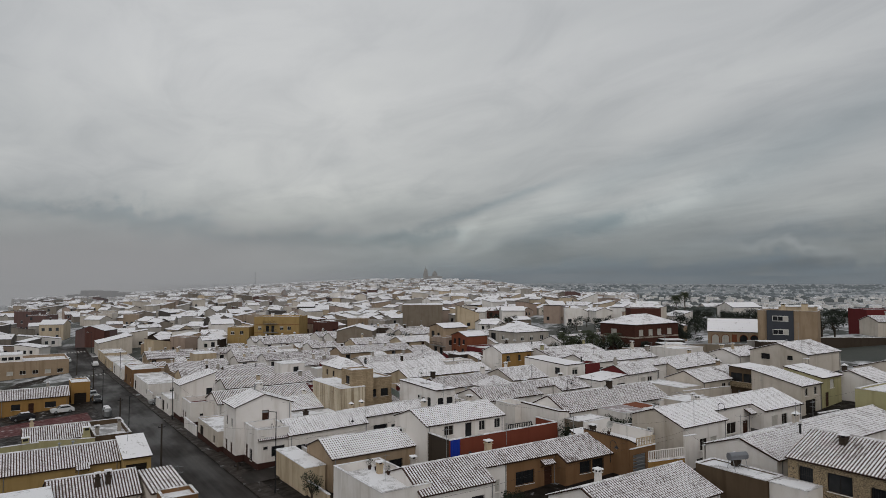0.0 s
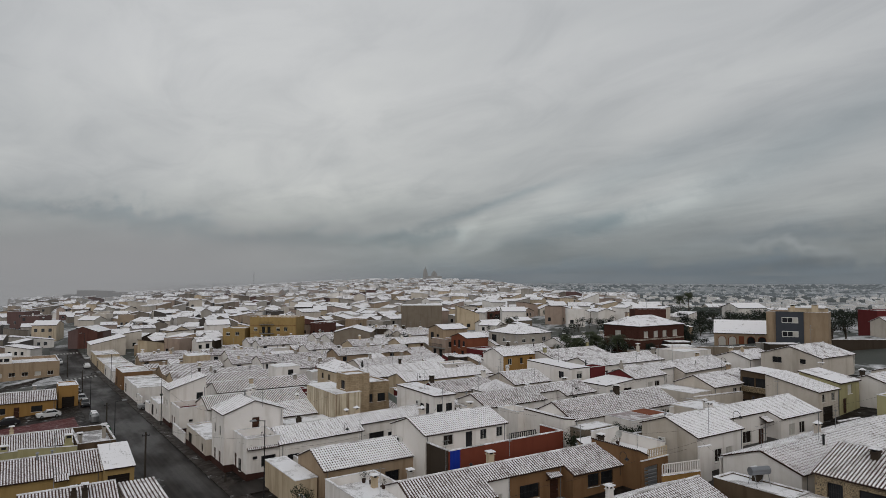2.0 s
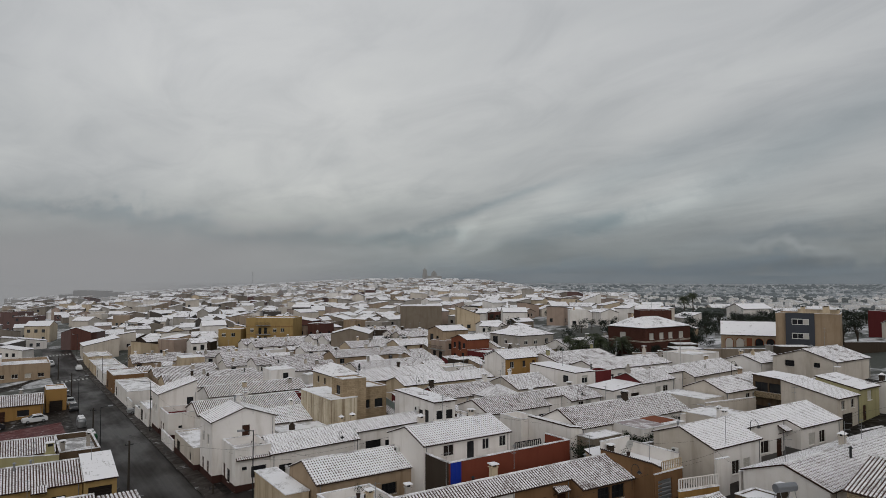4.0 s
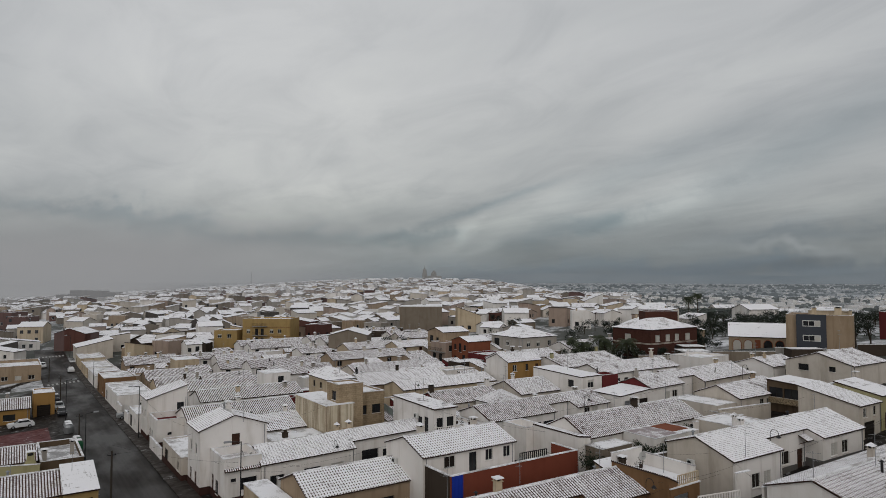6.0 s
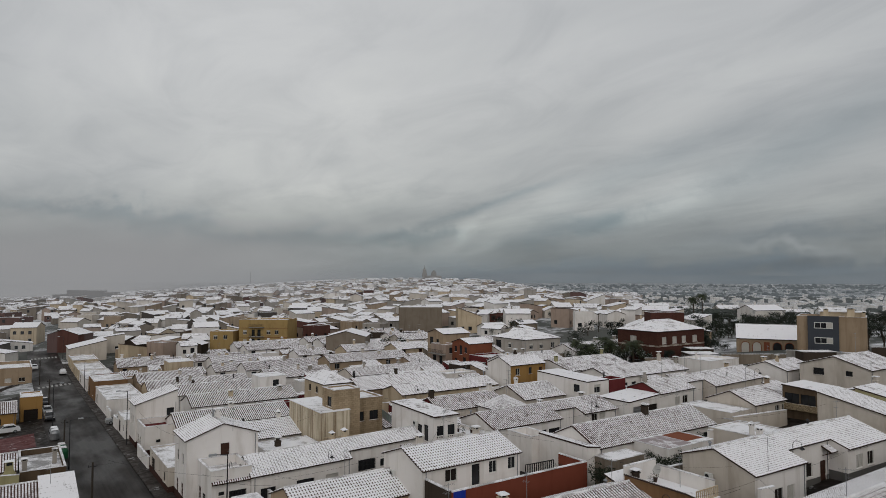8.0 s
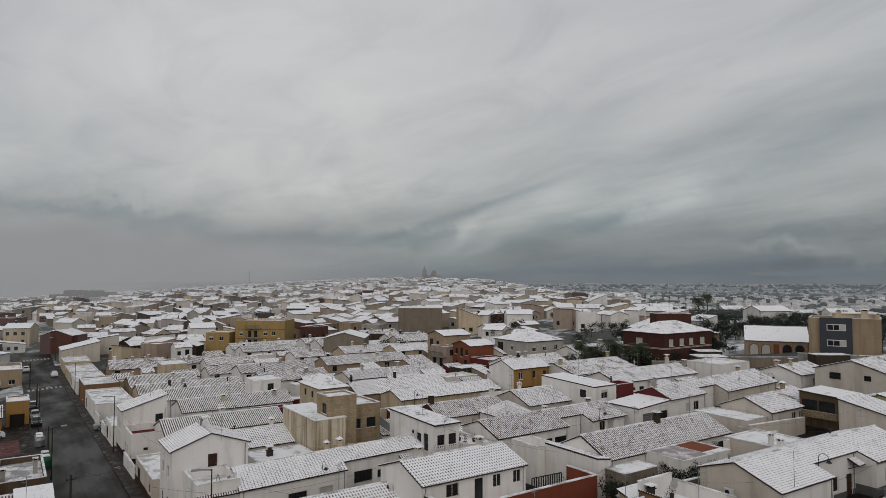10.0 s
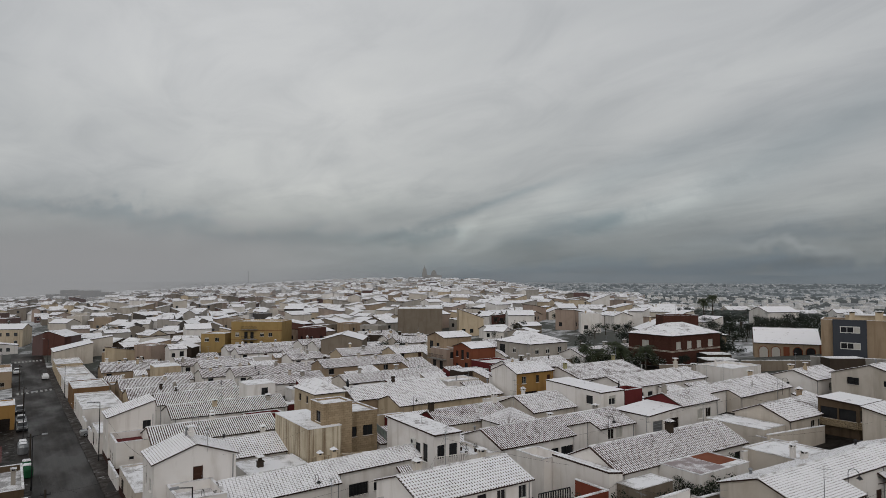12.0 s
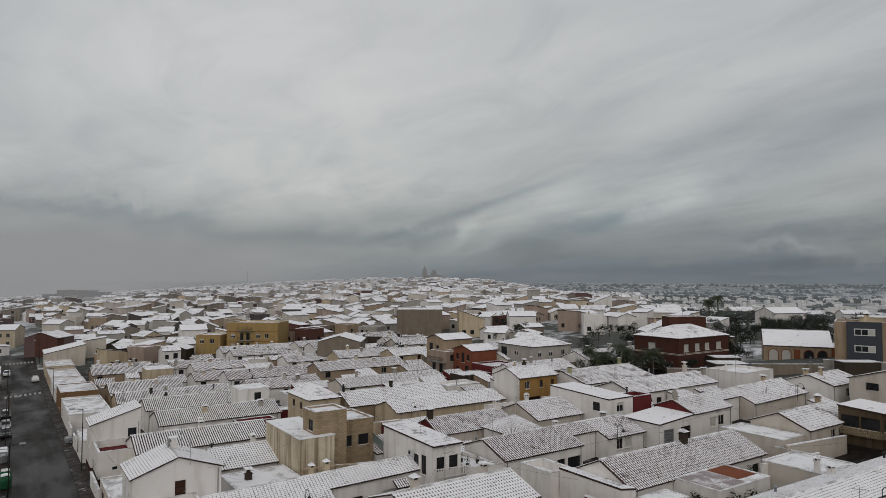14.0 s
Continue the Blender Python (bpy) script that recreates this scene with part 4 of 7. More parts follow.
# street-corner houses on the main street
house(26.4, 34.4, 88.2, 94.1, 2.53, 3.94, form="gy", wall=WHITE, cover="course", pitch=0.34, gap=0.11, label="white two-storey corner house with a snowed gable roof", plinth=SKIRT,
      left=[(1.0, 0.0, 1.0, 2.2, "door"), (1.2, 4.2, 0.9, 1.3, "shut"), (3.6, 4.2, 0.9, 1.3, "window"), (3.4, 0.0, 1.0, 2.2, "door")], front=[(3.7, 4.4, 1.0, 2.1, "door")])
house(26.4, 32.5, 122.3, 127.9, 0.97, 2.81, form="sx", wall=WHITE, cover="course", pitch=0.34, gap=0.11, label="white two-storey house with a snowed lean-to roof", plinth=SKIRT,
      left=[(0.8, 3.2, 0.9, 1.3, "shut"), (2.8, 3.2, 0.9, 1.3, "shut")], front=[(4.5, 3.3, 1.1, 2.2, "dark")])
joined_row(31.9, 85.35, 0.62, -3.0, 0.038, 0.40, [
    (11.6, 3.4, 3.0, dict(wall=WHITE, cover="course", pitch=0.34, gap=0.11, label="white row house under a snowed sheet-ribbed roof", front=[(1.0, 0.9, 1.6, 1.2, "bars"), (5.0, 0.9, 2.0, 1.3, "bars"), (8.4, 0.9, 1.6, 1.3, "shut")], chim=[(0.97, 0.85, 1.0, "hat", 0.5, CREAM)])),
    (12.4, 2.1, 3.0, dict(wall=WHITE, cover="course", pitch=0.34, gap=0.11, label="white set-back row house under a snowed sheet-ribbed roof", front=[(1.4, 0.9, 2.2, 1.3, "bars"), (4.3, 1.0, 0.6, 0.9, "dark"), (5.8, 0.9, 2.2, 1.3, "shut"), (9.4, 0.1, 1.0, 2.1, "door")], chim=[(0.1, 0.8, 1.1, "hat", 0.6, CREAM)])),
])
house(44.1, 48.4, 92.3, 103.6, 2.85, form="flat", wall=STAINED, label="cream stained block with a flat snowed roof", category="house")
house(46.2, 50.2, 93.0, 96.6, 5.24, form="flat", wall=BLOCK, label="sand block-work stair tower with a flat roof", parapet=0.3, left=[(1.6, 6.7, 1.4, 1.3, "dark")])
house(50.3, 55.0, 95.3, 101.3, 3.30, form="flat", wall=BLOCK, parapet=0.3, label="sand block-work upper floor with a flat snowed roof", front=[(0.6, 3.6, 1.1, 1.3, "dark"), (2.6, 3.6, 1.4, 1.3, "dark")])
house(53.5, 57.0, 79.3, 89.9, 3.47, 3.7, form="sy", wall=WHITE, ribs=False, label="white two-storey house under a smooth snowed roof", left=[(6.6, 3.6, 1.1, 1.2, "dark"), (8.2, 3.0, 1.0, 2.0, "dark")], front=[(0.4, 3.6, 1.0, 1.5, "dark"), (2.0, 3.6, 1.1, 1.5, "dark")])
joined_row(61.4, 81.2, 2.72, -1.6, 0.014, 0.345, [
    (11.6, 4.0, 3.6, dict(wall=WHITE, cover="worn", label="white row house under a snow-streaked tile roof", front=[(5.6, 0.9, 1.2, 1.3, "dark"), (7.6, 0.0, 1.2, 2.1, "dark"), (9.2, 0.6, 2.0, 1.5, "dark")], chim=[(0.05, 0.8, 0.6, "pipe")])),
    (4.2, 2.0, 3.6, dict(wall=WHITE, cover="worn", label="white set-back row house front under a snow-streaked tile roof", front=[(0.5, 0.0, 1.1, 2.1, "dark")], chim=[(0.5, 0.9, 0.5, "cap", 0.5, WHITE)])),
    (6.6, 3.9, 3.6, dict(wall=WHITE, cover="full", label="white row house wing under a snowed tile roof", front=[(1.6, 0.9, 1.1, 1.3, "shut"), (3.1, 0.9, 1.2, 1.3, "shut")], chim=[(0.6, 0.6, 0.5, "cap", 0.6, GREYW)])),
])
house(63.4, 85.2, 61.9, 70.4, 2.0, 3.75, ridge=65.6, wall=WHITE, cover="worn", label="white row house under a long dark-streaked tile roof", front=[(19.4, 1.0, 1.2, 1.2, "dark"), (21.2, 1.0, 1.2, 1.2, "dark")], chim=[(0.57, 0.41, 1.0, "hat", 0.75)])
house(68.2, 73.8, 84.6, 89.8, 1.7, 3.3, form="hip", wall=WHITE, cover="full", label="small outbuilding with a snowed pyramid roof")
house(61.6, 73.8, 90.3, 96.5, 1.4, 2.8, wall=PALE, gable=MAROON, cover="bare", label="house with a maroon gable under a snow-streaked tile roof", chim=[(0.05, 0.5, 1.0, "cap", 0.7), (0.95, 0.5, 1.0, "cap", 0.7, WHITE)])
house(75.6, 84.0, 87.6, 96.0, 2.01, 3.58, wall=PALE, cover="full", label="white house under a snowed tile roof")
house(64.3, 84.6, 105.4, 112.2, 1.2, 2.3, wall=CREAM, cover="mid", label="cream row house under a long snow-streaked tile roof", chim=[(0.97, 0.5, 0.8, "pipe")])
house(60.6, 79.0, 113.4, 120.8, 1.2, 2.8, wall=SAND, cover="mid", label="sand-coloured row house under a snowy tile roof", chim=[(0.5, 0.5, 0.9, "cap"), (0.03, 0.5, 0.9, "pot", 0.4, DARKMETAL)])
house(54.5, 59.6, 114.8, 123.6, 2.6, 4.2, form="hip", wall=CREAM, cover="full", ribs=False, label="cream house under a smooth snowed pyramid roof", left=[(2.0, 4.0, 0.9, 1.1, "dark"), (5.0, 4.0, 0.9, 1.1, "dark")])
house(85.3, 93.7, 102.5, 109.0, 4.82, 6.10, wall=OCHRE, gable=WHITE, cover="course", pitch=0.34, gap=0.11, label="two-storey house with ochre front and white side under snow", front=[(1.2, 3.6, 1.0, 1.2, "window"), (4.4, 3.6, 0.7, 1.2, "dark"), (6.9, 2.8, 0.8, 1.9, "door"), (1.0, 0, 3.6, 2.2, "garage")])
joined_row(91.4, 78.1, 4.55, -2.9, 0.036, 0.37, [
    (7.8, 3.4, 3.2, dict(wall=WHITE, gable=MAROON, cover="full", label="white row house with a maroon gable under a snowed tile roof", front=[(3.2, 0.9, 1.2, 1.3, "shut"), (5.0, 0.9, 1.2, 1.3, "shut")], chim=[(0.04, 0.5, 1.1, "pot", 0.6, GREYW)])),
    (4.2, 1.8, 3.2, dict(wall=WHITE, cover="full", label="white set-back row house front under a snowed tile roof", front=[(0.6, 0.9, 1.5, 1.3, "dark")], chim=[(0.5, 0.9, 0.4, "pipe")])),
    (13.0, 4.0, 3.4, dict(wall=PALE, cover="full", label="pale row house wing with a shaded front", front=[(1.4, 0.9, 1.4, 1.3, "dark"), (6.6, 0, 2.6, 2.3, "garage"), (10.4, 0.9, 1.4, 1.3, "dark")], chim=[(0.8, 0.7, 0.8, "cap", 0.6, CREAM)])),
])
house(92.9, 104.1, 61.0, 68.0, 3.6, 5.0, wall=PALE, cover="full", label="cream row house under a snowed tile roof", front=[(5.2, 0.9, 1.1, 1.3, "shut"), (7.0, 0.9, 1.1, 1.3, "shut"), (9.2, 0, 1.0, 2.1, "door")], chim=[(0.9, 0.55, 0.9, "hat", 0.6, SAND)])
gallery_house = house(100.8, 106.8, 56.6, 61.4, 5.3, 5.6, form="sy", wall=WETBROWN, ribs=False, label="dark earth-coloured house with an open gallery under snow", left=[(0.3, 1.9, 2.0, 1.4, "dark"), (2.5, 1.9, 2.0, 1.4, "dark")], front=[(0.4, 1.9, 2.4, 1.4, "dark"), (3.2, 1.9, 2.4, 1.4, "dark"), (1.0, 0.3, 2.0, 0.7, "bars")])
house(93.2, 98.9, 45.7, 53.0, 5.0, 6.55, form="sy", wall=PALE, cover="course", pitch=0.34, gap=0.11, label="white two-storey house under a snowed sloping roof", front=[(1.0, 2.6, 0.9, 1.1, "shut"), (3.6, 2.6, 0.9, 1.1, "shut"), (1.2, 0, 2.8, 2.0, "garage")])
house(117.4, 129.4, 56.8, 67.4, 6.75, 8.35, wall=PALE, cover="full", label="pale rendered hall under a wide snowed roof", left=[(2.2, 2.6, 1.6, 1.0, "bars"), (7.0, 2.8, 1.0, 0.8, "dark")], chim=[(0.6, 0.7, 0.7, "pipe")])
house(36.9, 44.3, 99.1, 107.6, -1.07, 0.35, wall=WHITE, cover="mid", label="white row house under a snow-streaked tile roof", front=[(3.4, 0.9, 1.4, 1.2, "dark")])
house(30.6, 48.1, 113.2, 121.2, -1.45, 0.02, wall=WHITE, cover="bare", label="white row house under a long dark-streaked tile roof")
house(35.9, 54.7, 127.4, 135.2, -1.28, 0.15, wall=WHITE, cover="bare", label="white row house under a long dark-streaked tile roof", chim=[(0.38, 0.3, 0.8, "cap", 0.7, CREAM), (0.86, 0.3, 0.8, "cap", 0.7, GREYW)])
house(36.4, 53.9, 141.8, 149.2, -1.55, -0.2, wall=WHITE, cover="bare", label="white row house under a long snow-streaked tile roof")
# west of the street
house(-0.3, 12.8, 93.0, 101.6, -3.56, -1.9, wall=MUSTARD, cover="stripe", label="ochre row house under a snow-streaked tile roof", front=[(10.0, 0.9, 1.4, 1.0, "dark")])
house(12.9, 16.2, 90.9, 98.0, -3.0, -1.6, form="sy", wall=MUSTARD, ribs=False, label="garage with a smooth snowed lean-to roof", front=[(0.3, 0, 2.5, 2.2, "garage")])
house(3.9, 12.6, 76.1, 84.6, -3.21, -1.6, wall=PALE, cover="stripe", label="pale row house under a snow-streaked tile roof", chim=[(0.54, 0.24, 1.0, "pot", 0.55, BROWN), (0.66, 0.26, 1.0, "pot", 0.55, BROWN)])
house(2.3, 11.0, 112.0, 119.0, -3.9, -2.5, wall=CREAM, cover="stripe", label="cream row house under a snowy tile roof")
house(-0.9, 11.5, 160.0, 168.0, -4.9, -3.4, wall=OCHRE, cover="stripe", label="ochre row house under a snowy tile roof", front=[(2.0, 0.9, 1.6, 1.2, "dark"), (5.0, 0, 1.0, 2.1, "door"), (8.0, 0.9, 2.0, 1.2, "dark")])
house(12.1, 15.8, 163.0, 170.0, -2.9, form="flat", parapet=0.3, wall=OCHRE, label="ochre garage block with a flat roof", front=[(0.6, 0, 2.4, 2.3, "garage")], category="garage")
house(-8.0, 15.6, 221.0, 238.0, -4.3, form="flat", parapet=0.9, wall=SAND, label="long sand-coloured hall with a white parapet and flat snowed roof",
      front=[(2 + i * 3.1, 1.0, 1.5, 1.1, "shut") for i in range(7)], category="building")

house(-6.5, 4.0, 224.0, 233.0, -1.7, form="flat", wall=WHITE, base=-4.2, label="white upper storey with a band of windows under snow", category="building", name="roof_storey", front=[(0.6 + i * 1.6, 1.0, 1.3, 0.9, "dark") for i in range(6)])

# annexes, terraces and further houses between the rows
annexe_corner = house(27.6, 31.9, 82.5, 88.1, -0.6, form="flat", parapet=1.0, wall=WHITE, plinth=SKIRT, label="white ground floor with a walled roof terrace", front=[(0.8, 2.4, 0.6, 0.4, "dark"), (1.9, 1.4, 1.8, 1.3, "bars")], left=[(0.5, 0.2, 1.0, 2.2, "door"), (2.6, 0.6, 0.8, 1.5, "bars")], category="annexe", name="annexe")
bm = bmesh.new()
uvl = bm.loops.layers.uv.new("UVMap")
z = -0.72 - annexe_corner.matrix_basis.translation.z
slope(bm, uvl, (-2.1, -3.22, z - 0.22), (2.1, -3.22, z - 0.22), (2.1, -2.81, z), (-2.1, -2.81, z), pitch=0.24, gap=0.44)
part("tile_strip", bm, [*ROOFS["stripe"], TILE], annexe_corner, "strip of clay tiles under a parapet")
annexe_court = house(26.6, 33.2, 115.6, 122.2, -2.15, form="flat", parapet=1.0, wall=WHITE, plinth=SKIRT, label="white ground floor with a walled roof terrace", front=[(1.6, 1.7, 0.6, 0.4, "dark")], left=[(0.6, 0, 1.0, 2.1, "door"), (2.4, 0, 1.0, 2.1, "door")], category="annexe", name="annexe")
house(42.9, 60.0, 60.5, 64.5, -0.4, form="flat", wall=RUST, label="rust-red terrace base with a snowed floor by a white house", category="terrace", name="terrace")
house(61.4, 63.3, 61.4, 69.0, 2.2, 2.5, form="sx-", wall=WHITE, ribs=False, over=0.08, label="white lean-to along a yard under a smooth snowed roof", category="lean-to", name="lean_to")
house(60.3, 63.3, 69.1, 73.4, 1.3, form="flat", wall=WHITE, parapet=0.95, label="white walled roof terrace beside a long row house", category="terrace", name="terrace")
house(62.4, 67.4, 58.8, 61.3, 1.45, form="flat", wall=MUD, parapet=0.08, label="ochre-stained yard annexe with a snowed roof", category="annexe", name="annexe")
house(58.6, 63.2, 54.4, 56.4, 0.7, 1.3, form="sy", wall=CREAM, ribs=False, label="low yard shed under a smooth snowed roof", category="shed", name="yard_shed")
annexe_red = house(69.3, 77.4, 57.0, 61.8, 2.0, form="flat", parapet=0.12, wall=WHITE, label="low annexe with a half-snowed red roof membrane", category="annexe", name="annexe")
house(79.6, 86.0, 53.2, 59.0, 2.69, form="flat", wall=PALE, parapet=0.15, label="white annexe with a flat snowed roof", category="annexe", name="annexe", chim=[(0.12, 0.15, 1.1, "hat", 0.5, WHITE)])
house(88.2, 92.7, 61.4, 69.0, 3.0, form="flat", wall=PALE, parapet=0.1, label="white annexe with a flat snowed roof", category="annexe", name="annexe")
house(84.2, 91.3, 74.7, 80.6, 2.7, 3.2, form="sx", wall=WHITE, ribs=False, over=0.1, label="white annexe under a smooth snowed lean-to roof", category="annexe", name="annexe", front=[(0.8, 0, 2.0, 2.2, "gate"), (4.2, 0, 2.0, 2.2, "garage")])
house(56.0, 58.9, 30.0, 37.0, 2.15, form="flat", wall=WETBROWN, parapet=0.2, label="earth-stained blind wall of a flat-roofed annexe", category="annexe", name="annexe", chim=[(0.88, 0.62, 0.9, "cap", 0.75, BROWN)])
house(56.4, 59.0, 26.6, 29.9, 2.15, form="flat", wall=WHITE, parapet=0.1, label="small white annexe with a snowed roof", category="annexe", name="annexe")
house(99.1, 105.0, 45.7, 51.2, 5.65, 6.7, form="sy", wall=YELLOW, ribs=False, label="yellow house with dark red eaves under a smooth snowed roof", front=[(2.4, 2.6, 1.3, 1.3, "shut"), (1.0, 0, 1.0, 2.1, "door")])
house(91.6, 103.6, 29.6, 38.0, 5.7, form="flat", wall=YELLOW, parapet=0.3, label="lime-yellow house with a flat snowed roof")
house(94.8, 111.8, 97.0, 108.4, 3.74, 5.2, wall=WHITE, cover="full", label="white house under a wide snowed tile roof", chim=[(0.9, 0.55, 1.0, "cap", 0.5, YELLOW), (0.05, 0.4, 0.9, "hat", 0.6, YELLOW)])
house(93.6, 114.4, 86.4, 94.2, 3.86, 5.15, wall=WHITE, cover="full", label="white row house under a long snowed tile roof", front=[(3.0, 0.9, 1.2, 1.2, "dark"), (5.2, 0.9, 1.2, 1.2, "dark"), (9.0, 0.9, 1.4, 1.2, "dark")], chim=[(0.85, 0.5, 1.2, "pot", 0.6), (0.99, 0.3, 1.0, "cap", 0.6, GREYW)])
house(116.8, 125.6, 83.0, 90.0, 5.0, form="flat", wall=WHITE, parapet=0.5, label="white flat-roofed house with a snowed parapet", chim=[(0.3, 0.7, 0.9, "pot", 0.5, WHITE)])
house(117.0, 126.2, 69.4, 76.4, 5.3, 6.45, wall=WHITE, cover="full", label="white house under a snowed tile roof", front=[(4.0, 0.9, 1.1, 1.3, "shut"), (6.2, 0.9, 1.1, 1.3, "shut")])
house(84.3, 89.2, 83.0, 94.3, 4.5, 4.9, form="sy", wall=WHITE, ribs=False, over=0.06, label="white two-storey house under a smooth snowed roof", front=[(1.6, 3.2, 1.4, 1.3, "window")], left=[(8.4, 3.2, 1.3, 1.2, "dark")])
house(89.4, 93.2, 83.0, 86.0, 3.6, form="flat", wall=MAROON, parapet=0.9, label="maroon walled terrace on a house", category="terrace", name="terrace", chim=[(0.1, 0.5, 1.8, "pipe")])
house(50.4, 55.6, 136.0, 141.2, 1.5, form="flat", wall=WHITE, label="white two-storey box of a house with a snowed flat roof", front=[(2.6, 3.4, 1.2, 1.3, "dark")])
house(53.6, 58.4, 219.6, 226.0, 0.0, 1.1, wall=WHITE, ribs=False, label="white gabled house under snow", front=[(0.6, 2.4, 1.0, 1.2, "dark"), (2.8, 2.4, 1.2, 1.6, "dark")])
house(44.6, 50.6, 190.6, 197.0, -1.1, form="flat", wall=CREAM, label="cream box of a house with a flat snowed roof")
house(13.1, 16.9, 72.8, 82.0, -2.6, -2.4, form="sy", wall=PALE, cover="full", pitch=0.4, over=0.1, label="garage under a ribbed sheet roof with snow", category="garage", name="garage")
house(13.6, 17.0, 69.0, 72.4, -2.6, form="flat", parapet=0.5, wall=ORANGE, label="orange brick terrace wall with a snowed floor", category="terrace", name="terrace")
house(-9.0, 4.2, 66.0, 78.2, -1.6, form="flat", wall=PALE, label="pale house with a broad flat snowed roof")
terrace_west = house(11.3, 16.2, 107.6, 119.6, -4.0, form="flat", parapet=0.85, wall=WETBROWN, label="brown house with a walled snowed terrace", chim=[(0.1, 0.2, 1.6, "cap", 0.6, GREYW), (0.8, 0.45, 1.7, "cap", 0.5, GREYW)])
house(100.6, 108.8, 146.8, 154.0, 6.6, 7.6, wall=SAND, ribs=False, label="sand-coloured upper house under a snowed roof", left=[(1.0, 3.9, 1.6, 1.9, "dark"), (4.0, 4.2, 1.2, 1.2, "dark")])
balcony_house = house(98.0, 101.6, 141.8, 148.4, 4.0, form="flat", parapet=0.5, wall=PINK, label="pinkish house front with dark openings and a balcony under snow", left=[(0.8, 2.8, 1.2, 2.0, "dark"), (3.6, 2.8, 1.2, 2.0, "dark"), (0.8, 0.2, 1.4, 2.0, "dark"), (3.6, 0.2, 1.4, 2.0, "dark")], front=[(1.0, 2.9, 1.2, 1.4, "dark")])
bm = bmesh.new()
box(bm, -2.8, -1.81, -3.2, 3.2, 2.55, 2.72)
balcony = part("balcony", bm, CONCRETE, balcony_house)
bm = bmesh.new()
for i in range(20):
    box(bm, -2.78, -2.74, -3.18 + i * 0.33, -3.14 + i * 0.33, 2.72, 3.65)
box(bm, -2.79, -2.73, -3.2, 3.2, 3.65, 3.71)
part("rail", bm, DARKMETAL, balcony, "dark metal balcony rail")
house(99.0, 106.4, 126.6, 133.6, land(102, 130) + 2.6, form="flat", wall=MAROON, parapet=0.4, label="maroon-walled yard building with a flat roof", category="annexe", name="annexe")

house(36.6, 43.8, 89.8, 96.6, -1.0, form="flat", wall=WHITE, parapet=0.12, label="white annexe with a flat snowed roof and a flue drum", category="annexe", name="annexe", chim=[(0.3, 0.55, 0.7, "pot", 0.7, BROWN)])
house(57.6, 61.0, 78.6, 84.0, 0.4, form="flat", wall=WHITE, parapet=0.5, label="white annexe with a snowed terrace and plants", category="annexe", name="annexe")

for x0, x1, y0, y1, h, mt, word in ((105.8, 113.0, 41.2, 48.6, 3.0, WHITE, "white"), (106.6, 110.2, 50.0, 56.0, 3.2, CREAM, "cream"), (113.6, 121.0, 38.6, 47.6, 3.4, PALE, "pale")):
    house(x0, x1, y0, y1, land((x0 + x1) / 2, (y0 + y1) / 2) + h, wall=mt, cover="full", label=f"{word} house under a snowed tile roof", front=[(0.8, 0.9, 1.3, 1.2, "dark"), (3.4, 0.9, 1.1, 1.2, "dark")])

# ---- more rows behind, along the same lanes ----
taken = []
for ob in list(scene.objects):
    if ob.parent is None and ob.type == "EMPTY" and ob.get("category") in ("house", "garage", "building"):
        w = [c for c in ob.children if c.name.startswith("wall")][0]
        xs = [ob.matrix_basis @ v.co for v in w.data.vertices]
        taken.append((min(p.x for p in xs), max(p.x for p in xs), min(p.y for p in xs), max(p.y for p in xs)))


def free(x0, x1, y0, y1, gap=0.4):
    return all(x1 + gap < a or x0 - gap > b or y1 + gap < c or y0 - gap > d for a, b, c, d in taken)


tone = [(WHITE, "white"), (WHITE, "white"), (WHITE, "white"), (WHITE, "white"), (PALE, "pale"), (CREAM, "cream"), (SAND, "sand-coloured")]
for y in (120.5, 135, 149.5, 157.2, 164.6, 172.6, 180.0, 188.0, 196.0, 204.0, 212.0):
    x = 34.0 + rng.uniform(0, 2)
    while x < 118 - max(0, (y - 150) * 0.1):
        w = rng.uniform(13, 23)
        sag = -(x - 35) * 0.055
        y0, y1 = y + sag, y + sag + 7.4
        if free(x, x + w, y0, y1):
            gr = land(x + w / 2, (y0 + y1) / 2)
            two = rng.random() < 0.03
            ze = gr + (5.0 if two else 2.35) + rng.uniform(-0.12, 0.12)
            mt, word = rng.choice(tone)
            taken.append((x, x + w, y0, y1))
            house(x, x + w, y0, y1, ze, ze + rng.uniform(1.15, 1.45), wall=mt, cover=rng.choice(("bare", "bare", "full", "full", "mid")), pitch=0.28,
                  label=f"{word} row house under a snowy tile roof", group="row houses", name="row_house",
                  front=[(1.2, 0.9, 1.2, 1.2, "dark"), (w * 0.45, 0, 1.0, 2.1, "door"), (w * 0.7, 0.9, 1.2, 1.2, "dark")] + ([(1.2, 3.5, 1.2, 1.2, "dark"), (w * 0.7, 3.5, 1.2, 1.2, "dark")] if two else []),
                  chim=[(rng.uniform(0.05 + q * 0.3, 0.3 + q * 0.3), rng.uniform(0.25, 0.7), rng.uniform(0.6, 1.0), rng.choice(("cap", "cap", "pot", "pipe", "hat")), rng.uniform(0.45, 0.75)) for q in range(3)])
        x += w + rng.choice((0.15, 0.15, 0.15, 2.5))

